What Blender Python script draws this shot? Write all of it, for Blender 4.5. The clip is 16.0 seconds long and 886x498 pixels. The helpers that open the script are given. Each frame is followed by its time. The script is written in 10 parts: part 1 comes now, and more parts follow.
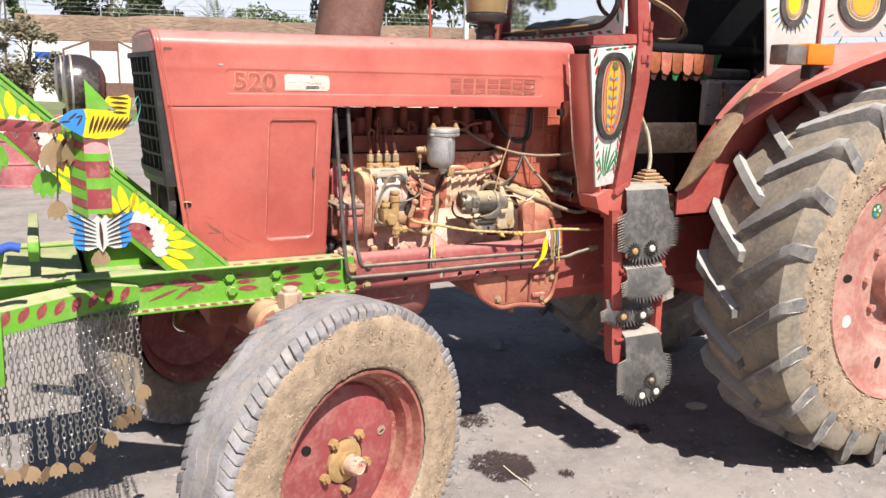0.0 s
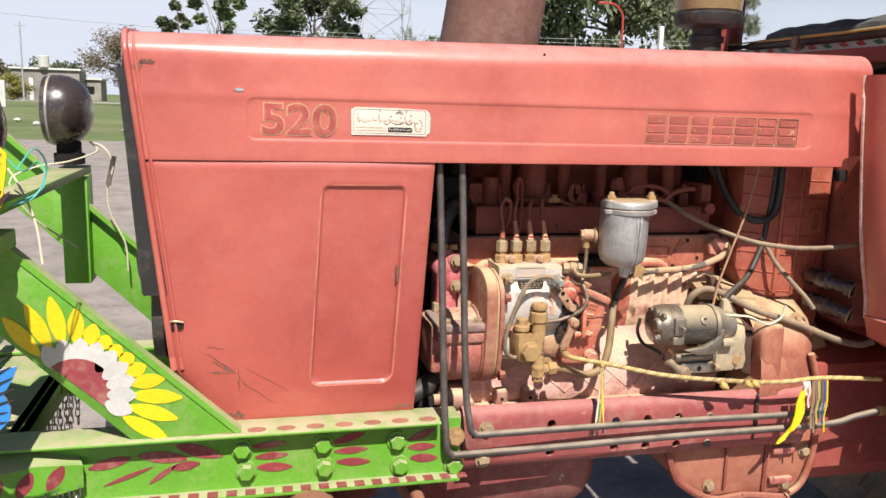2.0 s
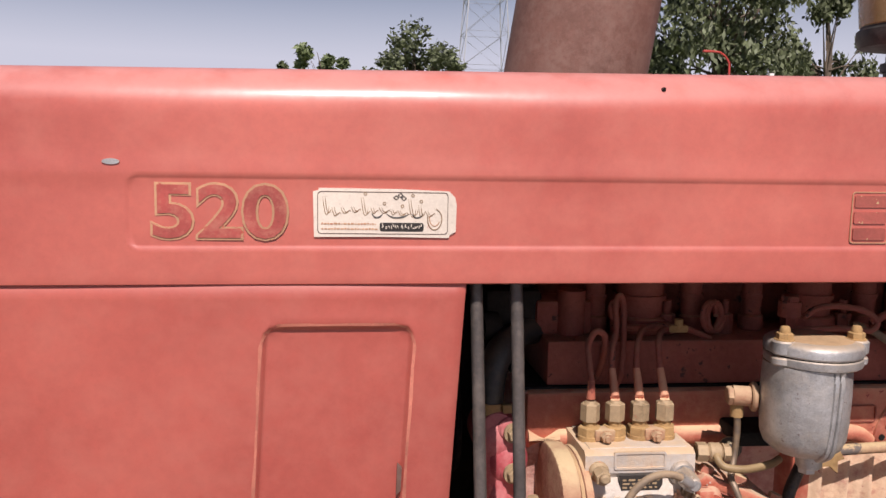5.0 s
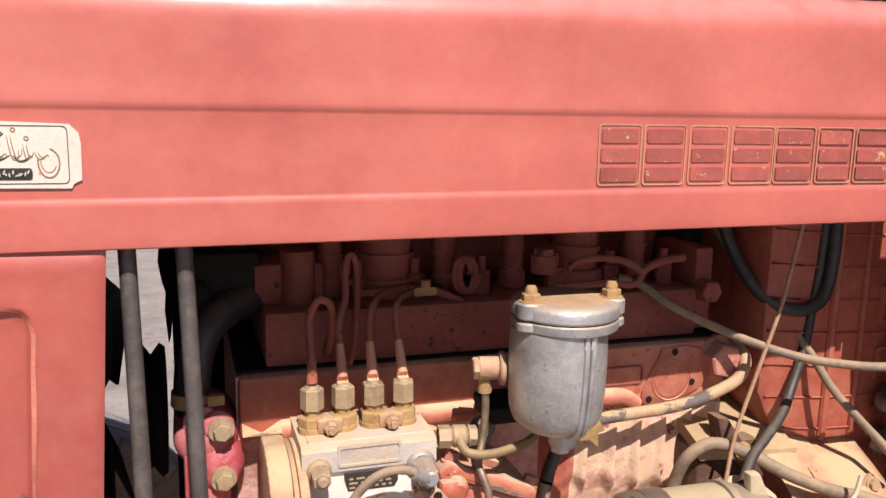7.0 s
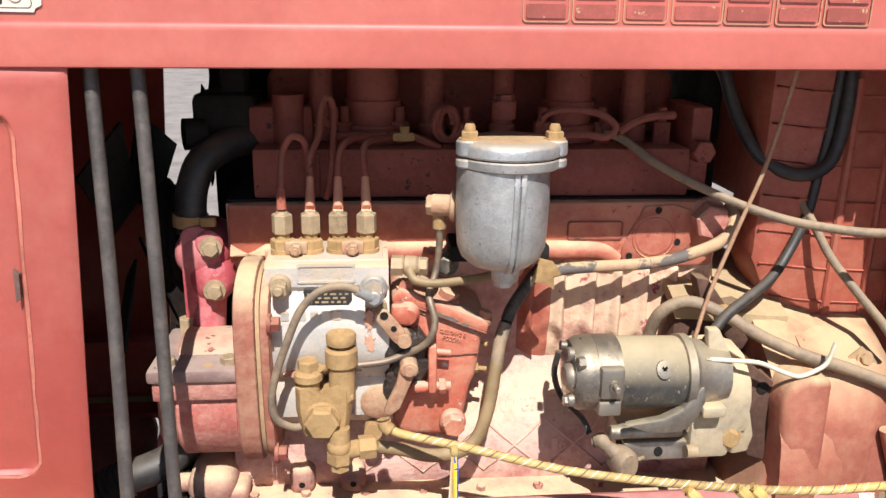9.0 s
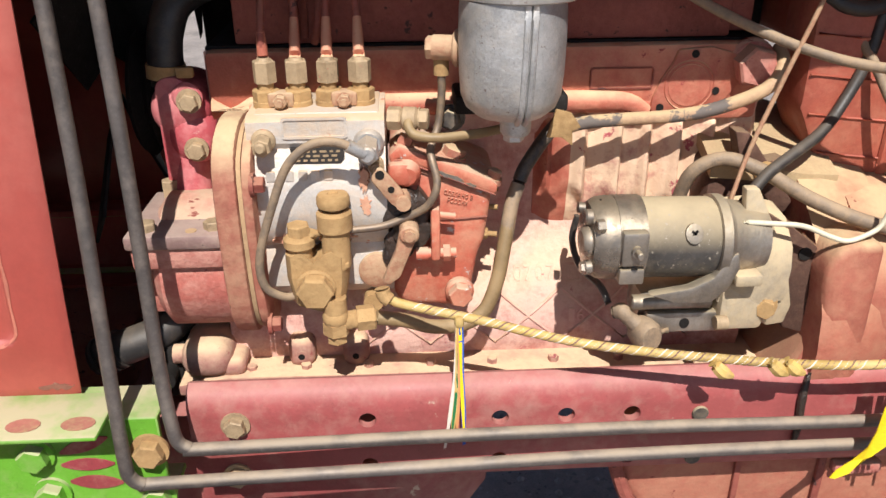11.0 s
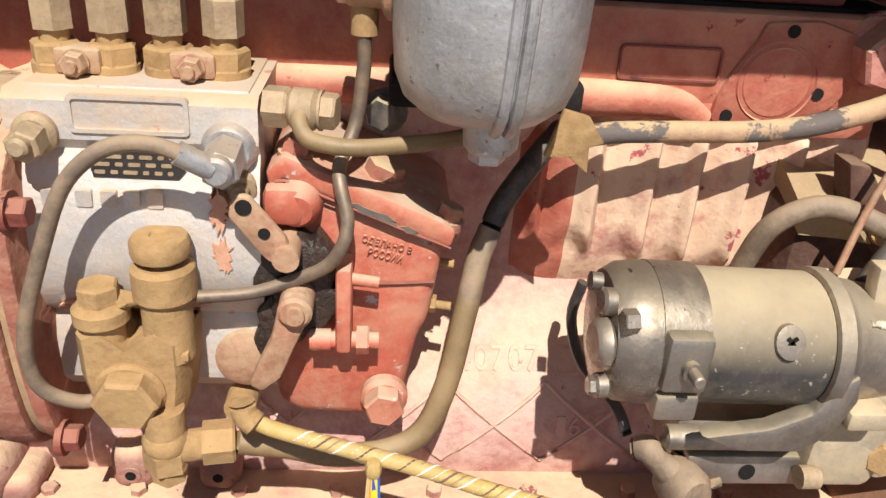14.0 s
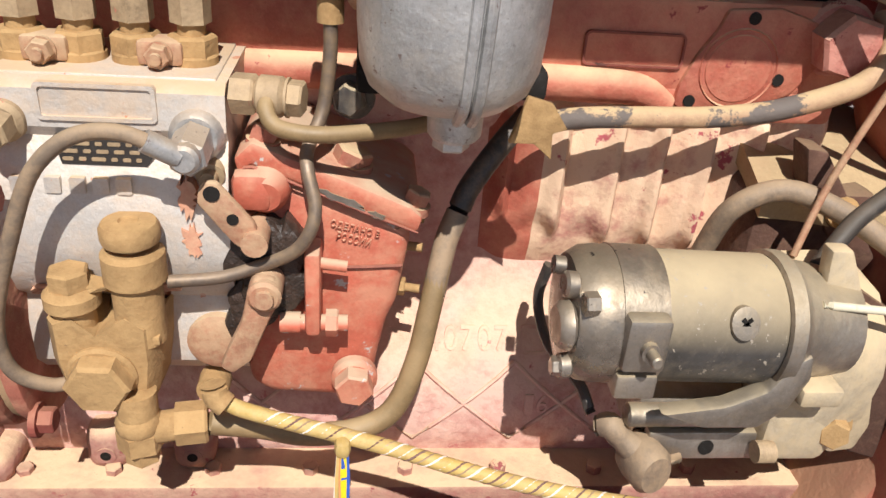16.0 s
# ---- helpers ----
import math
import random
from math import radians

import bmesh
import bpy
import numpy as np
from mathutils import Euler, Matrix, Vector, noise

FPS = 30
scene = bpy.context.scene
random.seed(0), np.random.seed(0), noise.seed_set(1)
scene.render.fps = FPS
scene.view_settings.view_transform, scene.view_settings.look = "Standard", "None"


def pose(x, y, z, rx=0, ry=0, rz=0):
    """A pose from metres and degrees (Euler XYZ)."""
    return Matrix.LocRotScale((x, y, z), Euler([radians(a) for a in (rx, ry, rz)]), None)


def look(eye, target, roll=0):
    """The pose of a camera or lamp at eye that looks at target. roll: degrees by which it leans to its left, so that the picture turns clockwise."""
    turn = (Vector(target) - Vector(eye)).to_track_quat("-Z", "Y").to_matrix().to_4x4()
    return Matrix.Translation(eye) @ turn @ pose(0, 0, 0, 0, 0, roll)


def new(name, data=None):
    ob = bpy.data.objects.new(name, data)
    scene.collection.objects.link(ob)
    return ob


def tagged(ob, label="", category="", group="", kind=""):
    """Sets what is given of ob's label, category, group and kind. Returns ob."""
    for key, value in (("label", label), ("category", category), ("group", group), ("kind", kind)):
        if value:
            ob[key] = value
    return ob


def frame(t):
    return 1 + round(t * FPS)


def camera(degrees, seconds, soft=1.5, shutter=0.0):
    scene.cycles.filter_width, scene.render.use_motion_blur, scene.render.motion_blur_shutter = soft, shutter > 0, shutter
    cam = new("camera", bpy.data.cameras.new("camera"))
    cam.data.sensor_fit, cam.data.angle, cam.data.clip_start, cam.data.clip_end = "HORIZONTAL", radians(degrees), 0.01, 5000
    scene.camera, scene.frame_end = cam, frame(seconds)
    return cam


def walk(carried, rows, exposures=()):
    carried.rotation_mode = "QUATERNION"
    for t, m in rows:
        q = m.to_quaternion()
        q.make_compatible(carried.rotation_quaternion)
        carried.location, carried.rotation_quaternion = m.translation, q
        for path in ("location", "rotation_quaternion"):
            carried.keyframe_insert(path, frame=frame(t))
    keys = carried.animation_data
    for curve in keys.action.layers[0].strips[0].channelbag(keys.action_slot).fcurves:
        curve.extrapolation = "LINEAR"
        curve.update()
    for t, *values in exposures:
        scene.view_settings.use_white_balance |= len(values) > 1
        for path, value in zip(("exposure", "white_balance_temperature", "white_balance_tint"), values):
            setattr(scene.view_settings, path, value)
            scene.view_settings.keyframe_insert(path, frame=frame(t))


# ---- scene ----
cam = camera(58.3, 16.0)
PATH = [
    (0, (0.15, -0.225, 1.53), (1.04, 1.518, 1.121), 1.3),
    (0.5, (0.298, 0.068, 1.549), (1.151, 1.831, 1.142), 1.3),
    (1, (0.48, 0.308, 1.548), (1.182, 2.134, 1.133), 1.4),
    (1.5, (0.633, 0.517, 1.564), (1.167, 2.406, 1.181), 1.5),
    (1.7, (0.666, 0.621, 1.561), (1.16, 2.523, 1.191), 1.3),
    (2, (0.678, 0.829, 1.557), (1.152, 2.738, 1.198), 1.9),
    (2.1, (0.68, 0.896, 1.557), (1.142, 2.81, 1.209), 1.8),
    (2.2, (0.685, 0.958, 1.558), (1.13, 2.878, 1.218), 1.6),
    (2.5, (0.734, 1.101, 1.566), (1.099, 3.038, 1.223), 1.3),
    (3, (0.814, 1.327, 1.572), (1.045, 3.29, 1.266), 1.3),
    (3.2, (0.843, 1.386, 1.576), (1.013, 3.359, 1.29), 1.3),
    (5.3, (0.919, 1.475, 1.586), (1.183, 3.443, 1.35), 1.0),
    (5.5, (0.936, 1.47, 1.59), (1.257, 3.429, 1.344), 1.0),
    (6, (0.971, 1.465, 1.588), (1.432, 3.393, 1.322), 0.9),
    (6.5, (1.018, 1.516, 1.575), (1.594, 3.407, 1.273), 1.0),
    (7, (1.085, 1.634, 1.56), (1.699, 3.507, 1.216), 1.1),
    (7.5, (1.166, 1.722, 1.542), (1.76, 3.592, 1.155), 0.8),
    (8, (1.297, 1.705, 1.551), (1.768, 3.599, 1.113), 1.1),
    (8.5, (1.357, 1.609, 1.539), (1.669, 3.523, 1.047), 1.2),
    (8.7, (1.349, 1.571, 1.519), (1.589, 3.486, 0.998), 1.0),
    (9, (1.307, 1.514, 1.501), (1.486, 3.422, 0.929), 0.8),
    (9.5, (1.276, 1.422, 1.491), (1.41, 3.309, 0.839), 0.5),
    (9.7, (1.276, 1.409, 1.486), (1.403, 3.284, 0.801), 0.3),
    (11.8, (1.38, 1.784, 1.418), (1.451, 3.557, 0.496), -0.3),
    (12, (1.378, 1.822, 1.407), (1.452, 3.593, 0.482), 0.2),
    (12.5, (1.384, 1.852, 1.386), (1.478, 3.635, 0.484), 1.4),
    (13, (1.389, 1.878, 1.376), (1.52, 3.661, 0.48), 2.6),
    (13.5, (1.396, 1.9, 1.366), (1.549, 3.683, 0.473), 3.4),
    (14, (1.396, 1.939, 1.359), (1.559, 3.717, 0.457), 4.0),
    (14.5, (1.384, 1.991, 1.363), (1.593, 3.755, 0.444), 5.2),
    (15, (1.391, 1.992, 1.367), (1.606, 3.751, 0.438), 5.2),
    (15.5, (1.404, 1.971, 1.37), (1.637, 3.72, 0.428), 5.4),
    (16, (1.404, 1.932, 1.369), (1.615, 3.678, 0.416), 4.6),
]
EXPOSURE = [(0.0, 0.76, 6400, 10), (1.5, 0.61, 6400, 10), (3.0, 0.40, 6500, 12), (5.5, 0.16, 6500, 20), (6.2, 0.24, 6500, 20), (7.0, 0.45, 6500, 17), (7.6, 0.52, 6300, 10), (8.5, 0.63, 6000, 8), (9.5, 0.62, 6050, 9), (12.0, 0.43, 6250, 10), (16.0, 0.43, 6250, 10)]
walk(cam, [(t, look(eye, target, roll)) for t, eye, target, roll in PATH], EXPOSURE)

# ---- world, sun, exposure ----
world = bpy.data.worlds.new("sky")
scene.world = world
world.use_nodes = True
_wt = world.node_tree
_sky = _wt.nodes.new("ShaderNodeTexSky")
_sky.sky_type = "NISHITA"
_sky.sun_disc = False
SUN_FROM = Vector((0.0, -0.76, 1.0)).normalized()
_sky.sun_elevation = math.asin(SUN_FROM.z)
_sky.sun_rotation = math.atan2(SUN_FROM.x, SUN_FROM.y)
_sky.dust_density, _sky.air_density, _sky.ozone_density = 0.4, 0.75, 1.0
_wt.nodes["Background"].inputs["Strength"].default_value = 0.05
_haze = _wt.nodes.new("ShaderNodeMix")
_haze.data_type = "RGBA"
_tc = _wt.nodes.new("ShaderNodeTexCoord")
_sep = _wt.nodes.new("ShaderNodeSeparateXYZ")
_rise = _wt.nodes.new("ShaderNodeMapRange")
_rise.inputs["From Min"].default_value, _rise.inputs["From Max"].default_value = 0.11, 0.24
_rise.inputs["To Min"].default_value, _rise.inputs["To Max"].default_value = 0.95, 0.0
_wt.links.new(_tc.outputs["Generated"], _sep.inputs[0])
_wt.links.new(_sep.outputs[2], _rise.inputs["Value"])
_wt.links.new(_rise.outputs[0], _haze.inputs[0])
_haze.inputs[7].default_value = (10.8, 11.3, 12.8, 1.0)
_wt.links.new(_sky.outputs[0], _haze.inputs[6])
_wt.links.new(_haze.outputs[2], _wt.nodes["Background"].inputs["Color"])
sun_data = bpy.data.lights.new("sun", "SUN")
sun_data.energy, sun_data.angle, sun_data.color = 5.0, radians(0.55), (1.0, 0.95, 0.88)
sun = new("sun", sun_data)
sun.matrix_world = look(SUN_FROM * 30, (0, 0, 0))

# ---- materials ----


def surf(name, col, rough=0.5, metal=0.0, vary=0.12, grain=60.0, blotch=4.0, bump=0.15, dust=None, chips=None, coat=0.0, hue=None, topdust=None, speck=0.35, spec=0.5):
    """Painted, cast or worn surface: colour with blotches and grain, an optional dust film (colour, amount, scale),
    chips (colour, amount, scale) and dust that has settled on flat tops (colour, amount, slope where it begins)."""
    m = bpy.data.materials.new(name)
    m.use_nodes = True
    nt = m.node_tree
    n, link = nt.nodes, nt.links.new
    bsdf = n["Principled BSDF"]
    tc = n.new("ShaderNodeTexCoord")
    info = n.new("ShaderNodeObjectInfo")
    shift = n.new("ShaderNodeVectorMath")
    shift.operation = "ADD"
    link(tc.outputs["Object"], shift.inputs[0])
    sc = n.new("ShaderNodeVectorMath")
    sc.operation = "SCALE"
    sc.inputs[0].default_value = (7.3, 3.1, 5.7)
    link(info.outputs["Random"], sc.inputs["Scale"])
    link(sc.outputs[0], shift.inputs[1])
    vec = shift.outputs[0]

    def noise_tex(scale, detail=4.0, rgh=0.6):
        t = n.new("ShaderNodeTexNoise")
        t.inputs["Scale"].default_value, t.inputs["Detail"].default_value, t.inputs["Roughness"].default_value = scale, detail, rgh
        link(vec, t.inputs["Vector"])
        return t.outputs["Fac"]

    def ramp(fac, a, b, lo=0.0, hi=1.0):
        r = n.new("ShaderNodeMapRange")
        r.inputs["From Min"].default_value, r.inputs["From Max"].default_value = a, b
        r.inputs["To Min"].default_value, r.inputs["To Max"].default_value = lo, hi
        link(fac, r.inputs["Value"])
        return r.outputs[0]

    def mix(fac, a, b, kind="MIX"):
        x = n.new("ShaderNodeMix")
        x.data_type, x.blend_type = "RGBA", kind
        for sock, v in ((x.inputs[0], fac), (x.inputs[6], a), (x.inputs[7], b)):
            if hasattr(v, "is_linked"):
                link(v, sock)
            else:
                sock.default_value = v if isinstance(v, (int, float)) else (*v, 1.0)
        return x.outputs[2]

    big, fine = noise_tex(blotch, 5.0), noise_tex(grain, 3.0)
    dark = tuple(c * (1 - 1.6 * vary) for c in col)
    lite = tuple(min(1.0, c * (1 + 1.1 * vary) + 0.02 * vary) for c in (hue or col))
    colour = mix(ramp(big, 0.3, 0.7), dark, lite)
    colour = mix(ramp(fine, 0.35, 0.65, 0.0, 0.6), colour, mix(1.0, colour, (1 - vary, 1 - vary, 1 - vary), "MULTIPLY"))
    if speck:
        tiny = noise_tex(grain * 3.7, 5.0, 0.75)
        colour = mix(ramp(tiny, 0.56, 0.66, 0.0, speck), colour, mix(1.0, colour, (0.45, 0.42, 0.40), "MULTIPLY"))
        colour = mix(ramp(tiny, 0.44, 0.34, 0.0, speck * 0.6), colour, tuple(min(1.0, c * 1.5 + 0.05) for c in col))
    rgh = ramp(fine, 0.2, 0.8, max(0.03, rough - 0.08), min(1.0, rough + 0.1))
    if dust:
        wide = noise_tex(dust[2] * (1.6 if dust[2] >= 6 else 1.0), 9.0, 0.62)
        small = noise_tex(dust[2] * 9.0, 6.0, 0.7)
        both = n.new("ShaderNodeMath")
        both.operation = "MULTIPLY_ADD"
        both.inputs[1].default_value = 0.45
        link(small, both.inputs[0])
        link(ramp(wide, 0.0, 1.0, 0.0, 0.55), both.inputs[2])
        f = ramp(both.outputs[0], 0.53 - 0.20 * dust[1], 0.67 - 0.20 * dust[1])
        f = ramp(f, 0.0, 1.0, 0.25 * dust[1], 0.25 + 0.65 * dust[1])
        colour = mix(f, colour, dust[0])
        rgh = mix(f, rgh, (0.9, 0.9, 0.9))
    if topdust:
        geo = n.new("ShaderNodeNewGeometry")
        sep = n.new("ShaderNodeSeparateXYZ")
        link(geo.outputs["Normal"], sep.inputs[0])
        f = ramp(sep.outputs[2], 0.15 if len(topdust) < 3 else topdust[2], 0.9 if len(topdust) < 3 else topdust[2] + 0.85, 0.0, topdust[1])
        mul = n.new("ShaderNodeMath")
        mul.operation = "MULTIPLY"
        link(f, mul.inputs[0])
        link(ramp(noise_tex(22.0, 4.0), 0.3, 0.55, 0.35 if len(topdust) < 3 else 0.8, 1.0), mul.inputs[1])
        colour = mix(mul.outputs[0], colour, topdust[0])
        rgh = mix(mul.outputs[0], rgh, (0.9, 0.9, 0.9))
    if chips:
        f = ramp(noise_tex(chips[2] * (2.4 if 10 <= chips[2] < 80 else 1.0), 8.0, 0.7), 0.70 - 0.2 * chips[1], 0.72 - 0.2 * chips[1])
        colour = mix(f, colour, chips[0])
    link(colour, bsdf.inputs["Base Color"])
    link(rgh, bsdf.inputs["Roughness"])
    bsdf.inputs["Metallic"].default_value = metal
    bsdf.inputs["Specular IOR Level"].default_value = spec
    bsdf.inputs["Coat Weight"].default_value = coat
    bsdf.inputs["Coat Roughness"].default_value = 0.25
    if bump:
        b = n.new("ShaderNodeBump")
        b.inputs["Strength"].default_value, b.inputs["Distance"].default_value = bump, 0.002
        mid = noise_tex(grain * 0.33, 6.0, 0.65)
        add = n.new("ShaderNodeMath")
        add.operation = "MULTIPLY_ADD"
        add.inputs[1].default_value = 1.6
        link(mid, add.inputs[0])
        link(fine, add.inputs[2])
        link(add.outputs[0], b.inputs["Height"])
        link(b.outputs[0], bsdf.inputs["Normal"])
    return m


TAN = (0.40, 0.27, 0.14)
TANL = (0.50, 0.375, 0.25)
